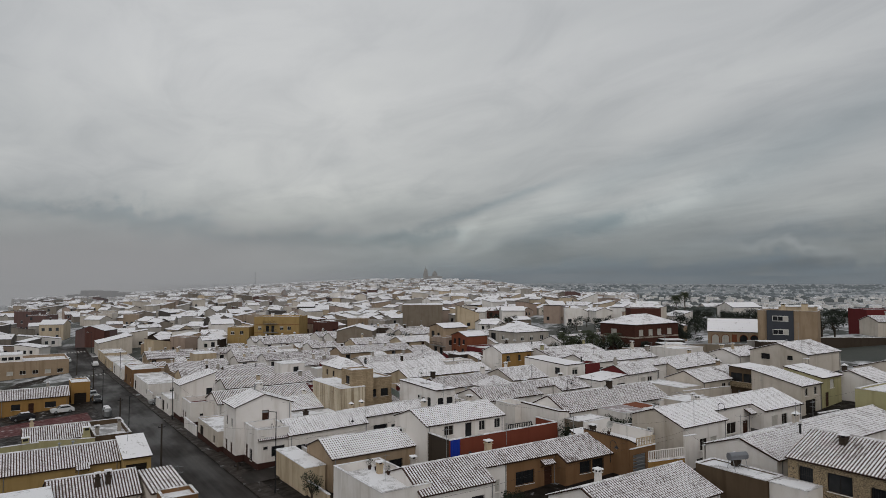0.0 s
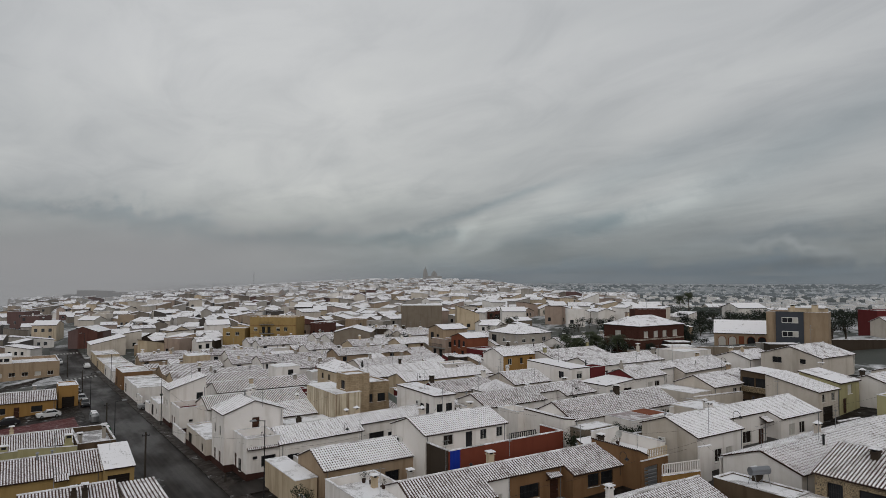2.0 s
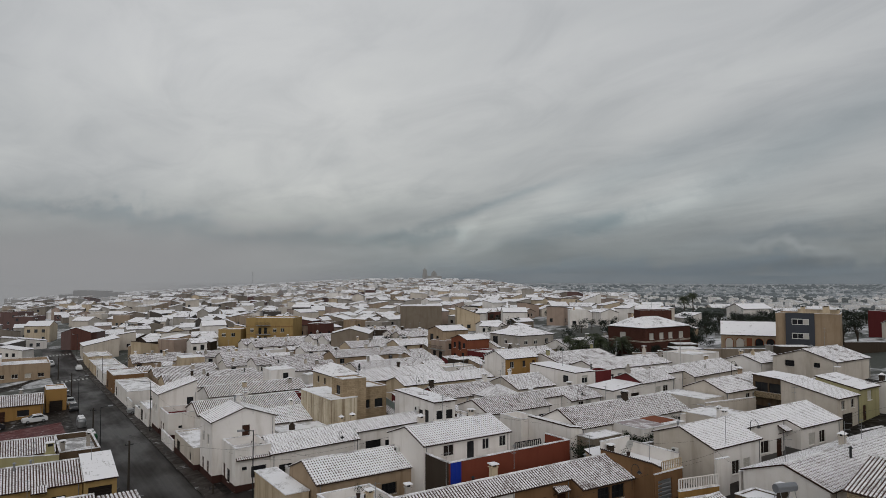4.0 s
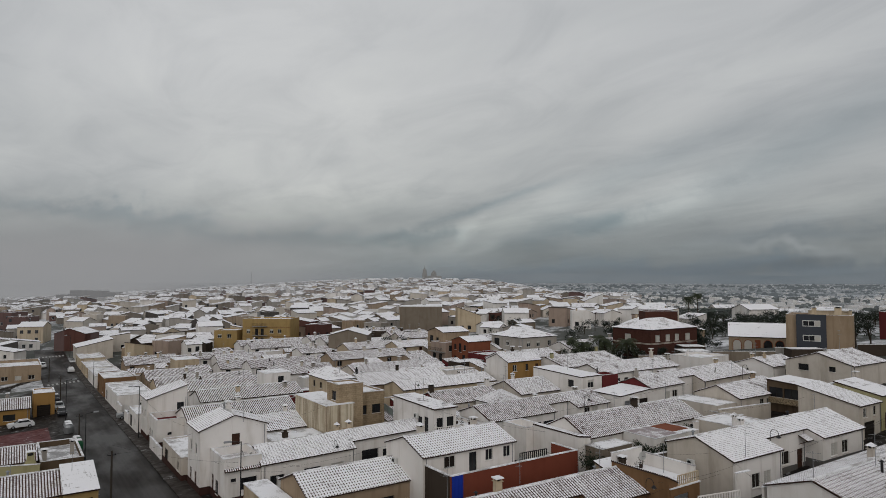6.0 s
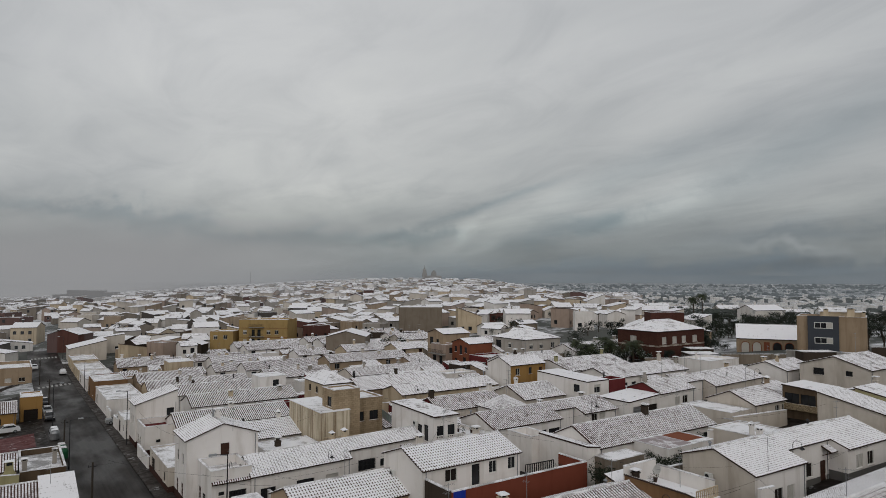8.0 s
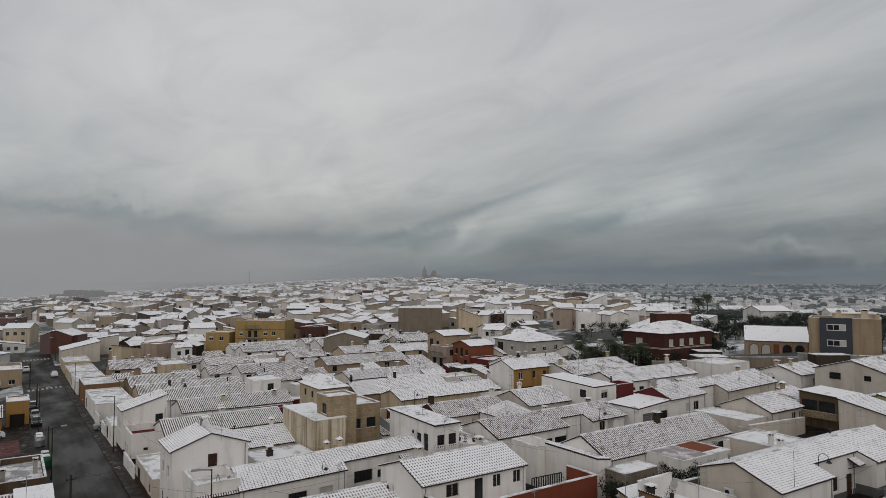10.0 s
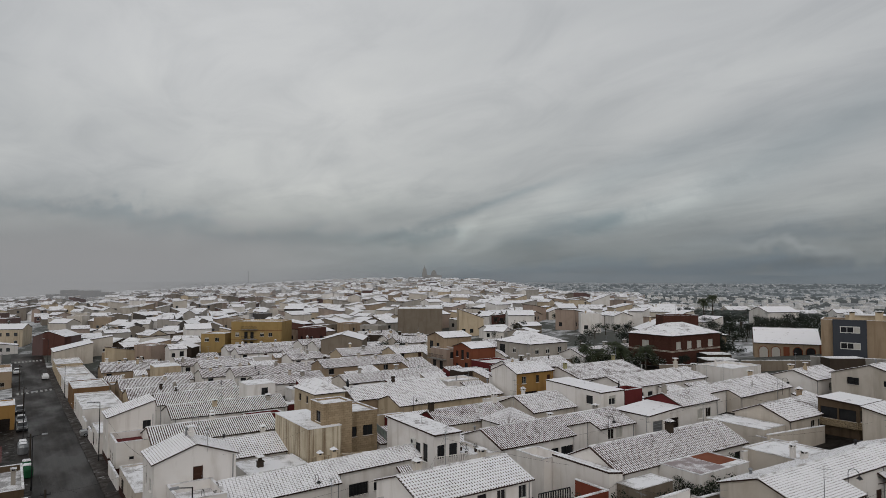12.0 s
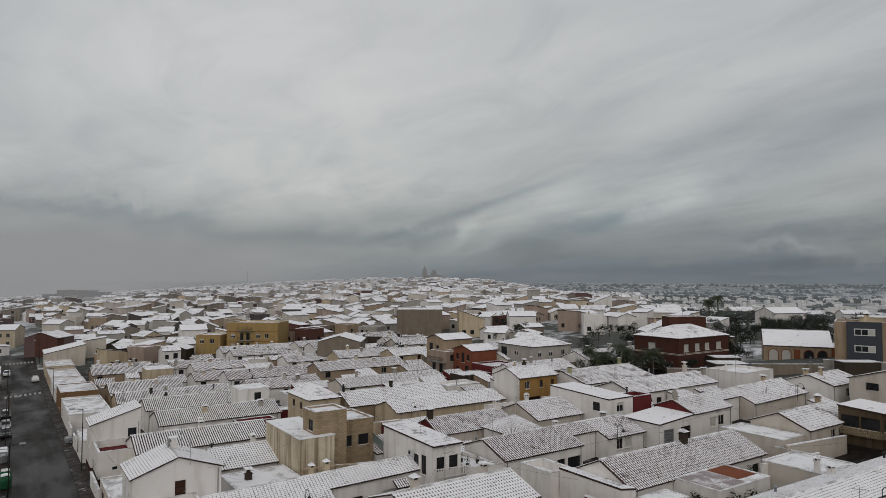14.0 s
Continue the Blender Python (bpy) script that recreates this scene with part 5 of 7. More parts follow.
# small flat-roofed sheds and wash-houses in the yards
for _ in range(2600):
    x, y = rng.uniform(34, 116), rng.uniform(64, 214)
    w, dp = rng.uniform(3.0, 8.0), rng.uniform(2.4, 5.5)
    lane = min(abs(y - (79.6 - (x - 25) * 0.118)), abs(y - (110.5 - (x - 25) * 0.14)))
    if lane < 2.6 + dp / 2 or not free(x, x + w, y, y + dp, 0.25):
        continue
    taken.append((x, x + w, y, y + dp))
    if rng.random() < 0.2:
        continue
    mt, word = rng.choice(tone + [(MUD, 'earth-grey'), (BROWN, 'dark brown'), (SAND, 'sand-coloured'), (MAROON, 'maroon')])
    top = land(x + w / 2, y + dp / 2) + rng.uniform(1.7, 2.3)
    if rng.random() < 0.55:
        house(x, x + w, y, y + dp, top - 0.4, top + 0.5, form="sy", wall=mt, cover=rng.choice(("bare", "mid")), pitch=0.36, over=0.1, label=f"{word} yard shed under a snowy lean-to tile roof", category="shed", name="yard_shed", group="yard sheds")
    else:
        house(x, x + w, y, y + dp, top, form="flat", wall=mt, parapet=rng.choice((0.0, 0.15, 0.5)), label=f"{word} yard shed with a flat snowed roof", category="shed", name="yard_shed", group="yard sheds",
              front=[(0.5, 0, 0.9, 2.0, "dark")] if rng.random() < 0.5 else (), chim=[(0.5, 0.5, 0.7, "pipe")] if rng.random() < 0.2 else ())

# low street-side annexes on the main street
for y0, y1, h, mt, word in ((95.3, 107.0, 2.9, PALE, "pale"), (129.0, 137.5, 3.0, WHITE, "white"), (152.0, 171.0, 3.3, WHITE, "white"), (174.0, 186.0, 4.2, ORANGE, "orange-brown"),
                            (190.0, 208.5, 2.9, WHITE, "white"), (211.0, 228.0, 2.7, CREAM, "cream"), (231.0, 246.0, 2.9, CREAM, "cream")):
    house(25.9, 32.6, y0, y1, land(28, y1) + h, form="flat", parapet=0.25, wall=mt, label=f"{word} street-side annexe with a flat slushy roof", category="annexe", name="annexe", group="street annexes",
          left=[(1.2, 0, 2.2, 2.1, "garage"), (y1 - y0 - 2.6, 0.9, 1.0, 1.1, "dark")], plinth=SKIRT if y0 < 100 else None)

# ---- larger buildings behind the rows ----
house(26.4, 37.0, 250.0, 263.0, -2.0, 0.3, form="sx", wall=PALE, ribs=False, label="pale street house under a smooth snowed sloping roof", left=[(3, 2.8, 1, 1.2, "dark"), (8, 2.8, 1, 1.2, "dark")])
house(23.5, 34.5, 277.0, 287.0, 0.6, 2.4, form="gy", turn=-34, wall=DARKRED, ribs=False, label="dark red gabled warehouse under snow", category="warehouse", name="warehouse")
house(58.0, 80.0, 294.0, 314.0, -3.0, 0.4, form="gy", turn=-34, wall=SAND, ribs=False, label="beige gabled warehouse under snow", category="warehouse", name="warehouse")
mustard = house(76.6, 93.4, 226.6, 237.4, 6.2, form="flat", parapet=0.5, turn=-38, wall=MUSTARD, label="mustard three-storey apartment block with balconies and a snowed roof", category="apartment block", name="apartment_block",
      front=[(1.4, 0.9 + f * 3.1, 1.3, 1.3, "window") for f in range(3)] + [(4.4, 0.2 + f * 3.1, 1.1, 2.2, "dark") for f in range(3)] + [(6.4, 0.2 + f * 3.1, 1.1, 2.2, "dark") for f in range(3)] + [(9.6, 0.9 + f * 3.1, 1.3, 1.3, "window") for f in range(3)] + [(12.4, 0.9 + f * 3.1, 1.3, 1.3, "window") for f in range(3)], chim=[(0.3, 0.5, 1.0, "cap", 0.9), (0.7, 0.5, 1.0, "cap", 0.7)])
house(68.6, 76.6, 234.0, 243.0, 2.4, form="flat", parapet=0.4, turn=-38, wall=MUSTARD, label="mustard lower wing with a flat snowed roof", category="apartment block", name="apartment_block", front=[(1.2 + i * 3.4, 3.4, 1.4, 1.3, "window") for i in range(2)])
house(125.0, 140.0, 202.0, 214.0, 10.6, form="flat", turn=-34, wall=MUD, label="earth-grey blind-walled block with a flat roof", category="apartment block", name="apartment_block")
house(86.0, 97.0, 176.0, 188.0, 4.3, 5.8, form="gy", turn=-34, wall=MUD, ribs=False, label="house with a bare earth-grey side wall under snow")
house(99.6, 106.6, 134.6, 141.4, 5.2, 6.2, wall=TERRA, gable=None, cover="full", ribs=False, label="two-storey terracotta house with dark windows under snow", left=[(1.0, 3.2, 1.0, 1.3, "dark"), (3.0, 2.7, 1.1, 2.1, "dark"), (5.0, 3.2, 1.0, 1.3, "dark"), (1.0, 0.3, 1.0, 1.3, "dark"), (4.4, 0.0, 1.2, 2.1, "dark")])
house(107.5, 118.6, 123.9, 135.3, 6.63, 8.7, form="hip", wall=GREYW, cover="full", ribs=False, label="grey two-storey house under a snowed hip roof", front=[(1.5, 3.7, 1.1, 1.2, "window"), (4.6, 3.7, 1.1, 1.2, "window"), (8.2, 3.7, 1.1, 1.2, "window")], left=[(1.0, 3.2, 2.0, 2.0, "dark"), (5.5, 3.7, 1.1, 1.2, "window")])
villa = house(128.8, 145.9, 103.9, 115.1, 8.84, 11.0, form="hip", wall=REDBRICK, ribs=False, label="dark red brick villa under a snowed hip roof", front=[(1.5, 3.5, 1.6, 1.5, "blind"), (5.2, 3.5, 1.6, 1.5, "blind"), (8.6, 3.5, 1.6, 1.5, "blind"), (12.6, 3.5, 1.8, 1.5, "blind"), (2.2, 0.4, 1.6, 1.6, "dark"), (8.4, 0.2, 2.6, 2.1, "dark")], left=[(3.6, 3.5, 1.8, 1.5, "blind")])
house(140.4, 148.6, 111.5, 116.5, 12.1, form="flat", turn=-34, wall=REDBRICK, parapet=0.3, label="dark red brick tower room with a flat roof")
hall = house(155.5, 168.5, 92.5, 103.5, 6.5, 9.4, form="gx", turn=-58, wall=SAND, cover="full", ribs=False, label="sandstone-coloured hall with arched windows under a snowed roof", category="hall", name="hall")
flats = house(147.33, 159.63, 74.33, 83.33, 12.4, form="flat", turn=-68, parapet=0.5, wall=SAND, label="modern beige and slate-grey apartment block with a flat roof", category="apartment block", name="apartment_block", chim=[(0.42, 0.3, 1.7, "cap", 0.9, CREAM), (0.78, 0.3, 1.9, "cap", 1.3, CREAM), (0.96, 0.4, 1.2, "cap", 0.6, CREAM)])
house(187.4, 196.0, 72.6, 80.4, 12.0, form="flat", turn=-34, wall=MAROON, parapet=0.3, label="dark red block with a flat snowed roof", category="apartment block", name="apartment_block")
house(176.0, 183.0, 66.0, 73.0, land(180, 70) + 3.2, land(180, 70) + 4.4, form="gx", turn=-34, wall=PALE, cover="bare", label="pale outbuilding under a ribbed snowy roof")


# ---- the old town, house by house up to the foot of the hill ----
def to_world(d, l):
    return AHEAD.x * d + RIGHT.x * l, AHEAD.y * d + RIGHT.y * l


town_tone = [(WHITE, "white")] * 10 + [(PALE, "pale")] * 6 + [(CREAM, "cream")] * 4 + [(SAND, "sand-coloured")] * 2 + [(PINK, "pinkish")] * 3 + [(MUD, "earth-grey")] * 2 + [(GREYW, "grey")] * 5 + [(MUSTARD, "ochre"), (DARKRED, "dark red brick"), (BROWN, "dark brown")]
street_tone = [(DARKRED, "dark red brick")] * 2 + [(BROWN, "dark brown")] * 3 + [(MUD, "earth-grey")] * 6 + [(PINK, "pinkish")] * 4 + [(SAND, "sand-coloured")] * 4 + [(PALE, "pale")] * 5 + [(GREYW, "grey")] * 6 + [(WHITE, "white")] * 5 + [(CREAM, "cream")] * 2
# houses that close the end of the street and stand loose among the gardens
for dd, ll, w, dp, h, form, mt, word in ((268, -161, 9, 9, 6.4, "gx", CREAM, "cream"), (284, -176, 8, 9, 8.4, "flat", DARKRED, "dark red brick"), (300, -192, 9, 9, 9.0, "flat", DARKRED, "dark red brick"), (292, -156, 8, 8, 5.4, "gx", PALE, "pale"),
                                         (226, 47, 6, 6, 5.4, "flat", WHITE, "white"), (240, 60, 6.4, 7, 5.0, "gy", WHITE, "white"), (212, 64, 13, 7, 3.4, "sx", WHITE, "white"), (240, 112, 12, 9, 4.2, "gx", WHITE, "white"), (262, 82, 10, 8, 4.2, "gx", PALE, "pale"),
                                         (282, 60, 9, 8, 4.6, "gx", WHITE, "white"), (300, 96, 9, 7, 3.8, "gx", CREAM, "cream"), (262, 150, 9, 7, 3.4, "gx", WHITE, "white"), (312, 132, 10, 8, 3.6, "gx", PALE, "pale"), (335, 172, 9, 7, 3.6, "gx", WHITE, "white"),
                                         (345, 78, 10, 8, 4.6, "sx", WHITE, "white"), (370, 120, 9, 8, 4.0, "gx", CREAM, "cream"), (395, 210, 11, 8, 4.0, "gx", WHITE, "white"), (420, 150, 10, 8, 4.2, "gx", PALE, "pale"), (250, 28, 9, 8, 4.4, "gx", WHITE, "white"), (238, 10, 8, 8, 5.6, "sx-", CREAM, "cream")):
    x, y = AHEAD.x * dd + RIGHT.x * ll, AHEAD.y * dd + RIGHT.y * ll
    house(x - w / 2, x + w / 2, y - dp / 2, y + dp / 2, land(x, y) + h, form=form, turn=-34 + rng.uniform(-14, 14), wall=mt, ribs=False, parapet=0.4 if form == "flat" else 0, label=f"{word} house with gardens under a snowed roof", group="garden houses",
          front=[(0.9 + i * 2.6, 0.9 + 2.9 * f, 1.2, 1.3, "pane") for i in range(int((w - 1) / 2.6)) for f in range(max(1, int(h / 2.8))) if rng.random() < 0.55], chim=[(0.3, 0.5, 0.9, "cap")])
taken2 = []
for ob in list(scene.objects):
    if ob.parent is None and ob.type == "EMPTY":
        taken2.append((ob.matrix_basis.translation.xy, 10.5))
made = 0
d = 176.0
while d < 470 and made < 296:
    lim = 0.72 * d + 14
    l = -lim + rng.uniform(0, 8)
    while l < min(lim, 0.24 * d + 42 * (1 - smooth(200, 320, d))):
        x, y = to_world(d + rng.uniform(-4, 4), l)
        w, dp = rng.uniform(5.0, 9.0), rng.uniform(5.0, 7.5)
        ok = all((Vector((x, y)) - p).length > r for p, r in taken2) and (Vector((x, y)) - Vector((124, 122))).length > 24 and not (l > 30 and d < 230) and not (-34 < l < 12 and d < 232)
        if ok and rng.random() < 0.95 and not (14 < x < 29) and not (-60 < x < 20 and y < 262) and not (28 < x < 122 and y < 222 - (x - 35) * 0.055):
            form = rng.choice(("gx", "gy", "sx", "sx-", "flat", "gx", "sy"))
            h = rng.choice((2.6, 2.8, 3.0, 3.2, 4.6, 5.2))
            gr = land(x, y)
            mt, word = rng.choice(street_tone if l < -0.28 * d or (d < 265 and l < 15) else town_tone)
            fl = [0.9 + 2.9 * i for i in range(int(h / 2.8))]
            sp = [(1.0 + i * 2.2, z, 1.1, 1.3, "pane") for z in fl for i in range(int((w - 1.5) / 2.2)) if rng.random() < 0.85]
            sq = [(1.2 + i * 3.2, z, 1.1, 1.3, "pane") for z in fl for i in range(int((dp - 1.5) / 2.6)) if rng.random() < 0.5]
            if d > 300:
                sp, sq = sp[:4], sq[:1]
            house(x - w / 2, x + w / 2, y - dp / 2, y + dp / 2, gr + h, gr + h + rng.uniform(0.9, 1.7) if form != "flat" else None, form=form, wall=mt, ribs=False, turn=rng.choice((0, 0, -34, -20, 20, -60)) + rng.uniform(-5, 5),
                  parapet=0.5 if form == "flat" else 0, label=f"{word} town house under a snowed roof", group="town houses", name="town_house", front=sp, left=sq)
            made += 1
        l += w + rng.uniform(0.6, 3.5)
    d += rng.uniform(9.5, 12)


d_end = d


def far_town():
    """Hundreds of small far roofs up the hill, too many and too small to count."""
    walls = [WHITE, PALE, CREAM, SAND, PINK, GREYW, MUD, DARKRED]
    town_end = d_end
    vs, fs, ms = [], [], []

    def quad(ps, m):
        i = len(vs)
        vs.extend(ps)
        fs.append(tuple(range(i, i + len(ps))))
        ms.append(m)

    d = town_end
    while d < 1060:
        l = -0.66 * d + rng.uniform(0, 10)
        while l < 0.30 * d:
            if rng.random() < 0.94:
                x, y = to_world(d + rng.uniform(-5, 5), l)
                g0 = land(x, y) - 1.5
                w, dp = rng.uniform(2.0, 4.6), rng.uniform(2.0, 3.4)
                h = g0 + 1.5 + rng.choice((2.6, 3.0, 3.4, 4.6, 5.2, 5.6, 7.5))
                r = rng.uniform(0.6, 1.7)
                c, s = math.cos(rng.choice((-0.6, -0.9, 0.2, -0.3)) + rng.uniform(-.1, .1)), 0
                s = math.sqrt(1 - c * c) * rng.choice((-1, 1))

                def P(u, v, z):
                    return (x + c * u - s * v, y + s * u + c * v, z)

                m = rng.choice((0, 0, 0, 0, 0, 1, 1, 1, 2, 2, 3, 4, 4, 5, 5, 5, 6, 7) if l > -0.3 * d else (0, 1, 2, 3, 4, 4, 5, 5, 6, 6, 6, 7))
                k = rng.random()
                rl, rr = (r, 0) if k < 0.3 else (0, r) if k < 0.6 else (0, 0)
                quad([P(-w, -dp, g0), P(w, -dp, g0), P(w, -dp, h + rr), P(-w, -dp, h + rl)], m)
                quad([P(w, dp, g0), P(-w, dp, g0), P(-w, dp, h + rl), P(w, dp, h + rr)], m)
                quad([P(-w, dp, g0), P(-w, -dp, g0), P(-w, -dp, h + rl), P(-w, dp, h + rl)], m)
                quad([P(w, -dp, g0), P(w, dp, g0), P(w, dp, h + rr), P(w, -dp, h + rr)], m)
                e, t = 0.35, 0.25
                if k < 0.6:
                    top = [P(-w - e, -dp - e, h + rl + t), P(w + e, -dp - e, h + rr + t), P(w + e, dp + e, h + rr + t), P(-w - e, dp + e, h + rl + t)]
                    quad(top, 8)
                    quad([P(-w - e, -dp - e, h + rl), P(w + e, -dp - e, h + rr), top[1], top[0]], 8)
                    quad([P(-w - e, dp + e, h + rl), P(-w - e, -dp - e, h + rl), top[0], top[3]], 8)
                else:
                    a, b = P(-w - e, 0, h + r + t), P(w + e, 0, h + r + t)
                    quad([P(-w - e, -dp - e, h + t), P(w + e, -dp - e, h + t), b, a], 8)
                    quad([P(w + e, dp + e, h + t), P(-w - e, dp + e, h + t), a, b], 8)
                    quad([P(-w, dp, h), P(-w, -dp, h), P(-w, 0, h + r)], m)
                    quad([P(w, -dp, h), P(w, dp, h), P(w, 0, h + r)], m)
                    quad([P(-w - e, -dp - e, h), P(w + e, -dp - e, h), P(w + e, -dp - e, h + t), P(-w - e, -dp - e, h + t)], 8)
                for z in (g0 + 2.6, g0 + 5.5):
                    if z + 1.3 < h:
                        for i in range(int(w * 2 / 3.5)):
                            u = -w + 1.2 + i * 3.5
                            if rng.random() < 0.7:
                                quad([P(u, -dp - .03, z), P(u + 1.2, -dp - .03, z), P(u + 1.2, -dp - .03, z + 1.3), P(u, -dp - .03, z + 1.3)], 9)
            l += rng.uniform(5.0, 10)
        d += rng.uniform(6.5, 9)
    me = bpy.data.meshes.new("far_town")
    me.from_pydata(vs, [], fs)
    for m in walls + [ROOFS["plain"][0], GLASS]:
        me.materials.append(m)
    me.polygons.foreach_set("material_index", ms)
    return tagged(new("far_town", me), "dense far hillside town of pale houses under snow", "town", "", "stuff")


far_town()


# ---- hills on the horizon, a glowing sheet ----
def hills():
    k = Mat("hazed_glowing_hills")
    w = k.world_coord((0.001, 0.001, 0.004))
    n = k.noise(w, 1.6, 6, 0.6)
    # the haze of distance is put into these blue-grey emission colours
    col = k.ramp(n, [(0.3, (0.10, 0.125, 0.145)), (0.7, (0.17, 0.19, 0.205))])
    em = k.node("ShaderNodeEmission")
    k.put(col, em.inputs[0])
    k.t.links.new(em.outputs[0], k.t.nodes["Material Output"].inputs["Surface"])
    rows = [[], [], []]
    for i in range(241):
        a = radians(-75 + i * 150 / 240)
        p = AHEAD * math.cos(a) + RIGHT * math.sin(a)
        h = 40 + 26 * noise.noise(Vector((a * 3.0, 0.3, 0))) + 10 * noise.noise(Vector((a * 11, 2.3, 0))) + 18 * smooth(-0.2, 0.7, a)
        h = -30 + (h + 30) * smooth(-0.14, 0.10, a)
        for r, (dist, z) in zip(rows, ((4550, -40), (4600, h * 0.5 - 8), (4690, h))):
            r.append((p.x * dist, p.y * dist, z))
    return sheet("backdrop_hills", rows, k.m, "glowing dark blue-grey hills with distance haze painted in", "hills")


hills()


# ---- walls, poles, lamps ----
def yard_wall(x0, y0, x1, y1, top, mt, label, thick=0.22):
    """A free-standing wall from point to point with a snowy coping; top in the world."""
    ln = math.hypot(x1 - x0, y1 - y0)
    zb = min(land(x0, y0), land(x1, y1)) - 0.2
    ob = thing("yard_wall", pose(x0, y0, zb, 0, 0, math.degrees(math.atan2(y1 - y0, x1 - x0))), label, "wall", "yard walls")
    bm = bmesh.new()
    box(bm, 0, ln, -thick / 2, thick / 2, 0, top - zb)
    part("wall_body", bm, mt, ob)
    bm = bmesh.new()
    box(bm, -0.04, ln + 0.04, -thick / 2 - 0.05, thick / 2 + 0.05, top - zb + 0.002, top - zb + 0.09, 0, 0.02)
    part("coping", bm, snow_thin, ob, "coping with a strip of snow")
    return ob


for a in ((56.0, 73.4, 61.0, 72.6, 0.2, WHITE), (33.6, 80.4, 33.6, 82.0, -2.4, WHITE),
          (78.8, 58.6, 88.0, 57.6, 2.6, WHITE), (87.4, 58.0, 87.4, 62.0, 2.4, PALE), (57.2, 90.4, 61.4, 86.8, -0.4, WHITE), (57.2, 78.6, 61.5, 77.6, 1.0, WHITE),
          (63.2, 43.4, 65.0, 43.2, 2.6, WHITE), (62.0, 40.2, 66.0, 39.9, 2.4, WHITE), (48.4, 92.0, 53.4, 90.6, -0.6, CREAM), (42.78, 64.5, 42.78, 60.42, 1.6, BROWN), (42.9, 60.38, 60.0, 60.38, 1.5, RUST), (60.1, 60.4, 60.1, 64.4, 1.45, RUST), (57.9, 53.5, 62.4, 53.5, 3.0, WHITE), (62.5, 47.2, 62.5, 53.3, 2.5, WHITE), (54.8, 41.6, 59.2, 40.6, 1.52, OCHRE), (63.0, 54.6, 70.0, 54.0, 1.5, MUD),
          (31.4, 66.8, 42.0, 63.2, -2.6, PALE), (29.0, 62.8, 29.0, 68.4, -2.8, CREAM), (-4.0, 108.6, 4.2, 109.2, -3.4, YELLOW), (4.2, 109.2, 11.2, 106.8, -3.2, YELLOW),
          (34.6, 98.6, 36.7, 98.4, -2.6, WHITE), (33.0, 109.0, 48.4, 106.4, -1.8, PALE), (49.0, 112.4, 54.2, 111.6, -0.4, CREAM), (87.0, 60.4, 97.2, 59.0, 2.9, PALE),
          (104.4, 62.0, 110.2, 61.0, 3.4, WHITE), (76.4, 100.2, 84.4, 99.4, 1.9, WHITE), (57.6, 104.4, 64.0, 104.0, 0.6, CREAM), (25.9, 146.6, 25.9, 151.6, -3.9, WHITE), (25.9, 138.0, 25.9, 142.2, -3.9, WHITE),
          (25.9, 108.0, 25.9, 116.4, -3.6, WHITE), (86.6, 40.2, 91.0, 39.8, 3.0, SKIRT_GREY), (110.0, 93.5, 128.0, 92.0, 4.4, BROWN), (113.0, 120.0, 128.0, 116.4, 3.6, MUD)):
    yard_wall(*a, {id(PALE): "pale rendered yard wall topped with snow", id(WHITE): "white rendered yard wall topped with snow"}.get(id(a[5]), "rendered yard wall with damp stains topped with snow"))



def oven_chimney(x, y, zb, zt, mt, label):
    """A broad tapering garden chimney with a small roofed mouth."""
    ob = thing("oven_chimney", pose(x, y, zb), label, "chimney", "garden chimneys")
    h = zt - zb
    bm = bmesh.new()
    rings = [[bm.verts.new((sx * w, sy * d, z)) for sx, sy in ((-1, -1), (1, -1), (1, 1), (-1, 1))] for w, d, z in ((1.0, 0.5, 0), (0.95, 0.48, h * 0.4), (0.44, 0.32, h * 0.7), (0.40, 0.30, h))]
    bm.faces.new(rings[0])
    bm.faces.new(rings[-1])
    for p, q in zip(rings, rings[1:]):
        for k in range(4):
            bm.faces.new((p[k], p[(k + 1) % 4], q[(k + 1) % 4], q[k]))
    part("stack", bm, mt, ob)
    bm = bmesh.new()
    # solid black block, its colour standing in for a dark open hole
    box(bm, -0.3, 0.3, -0.312, -0.27, h - 0.45, h - 0.12)
    part("smoke_hole", bm, RUBBER, ob)
    bm = bmesh.new()
    box(bm, -0.55, 0.55, -0.42, 0.42, h, h + 0.12, 0, 0.06)
    part("chimney_cap", bm, snow_flat, ob, "cap under snow")


oven_chimney(10.2, 107.9, -5.3, -1.7, YELLOW, "lime-yellow garden oven chimney with a snowed cap")
oven_chimney(2.6, 109.6, -5.4, -2.6, YELLOW, "lime-yellow garden oven chimney with a snowed cap")

# the blue tarpaulin on the terrace corner
bm = bmesh.new()
cols = [(43.0 + i * 0.17, 60.25 - 0.02 * math.sin(i * 2.1) - 0.02) for i in range(9)]
lo, hi = [bm.verts.new((x, y, -1.4 + 0.05 * math.sin(i))) for i, (x, y) in enumerate(cols)], [bm.verts.new((x, y - 0.01, 1.5)) for x, y in cols]
for i in range(8):
    bm.faces.new((lo[i], lo[i + 1], hi[i + 1], hi[i]))
ext = bmesh.ops.extrude_face_region(bm, geom=bm.faces[:])
for v in [g for g in ext["geom"] if isinstance(g, bmesh.types.BMVert)]:
    v.co.y -= 0.015
tarp = part("tarpaulin", bm, BLUE, None)
tagged(tarp, "bright blue tarpaulin hung on a rust-red terrace wall", "tarpaulin")


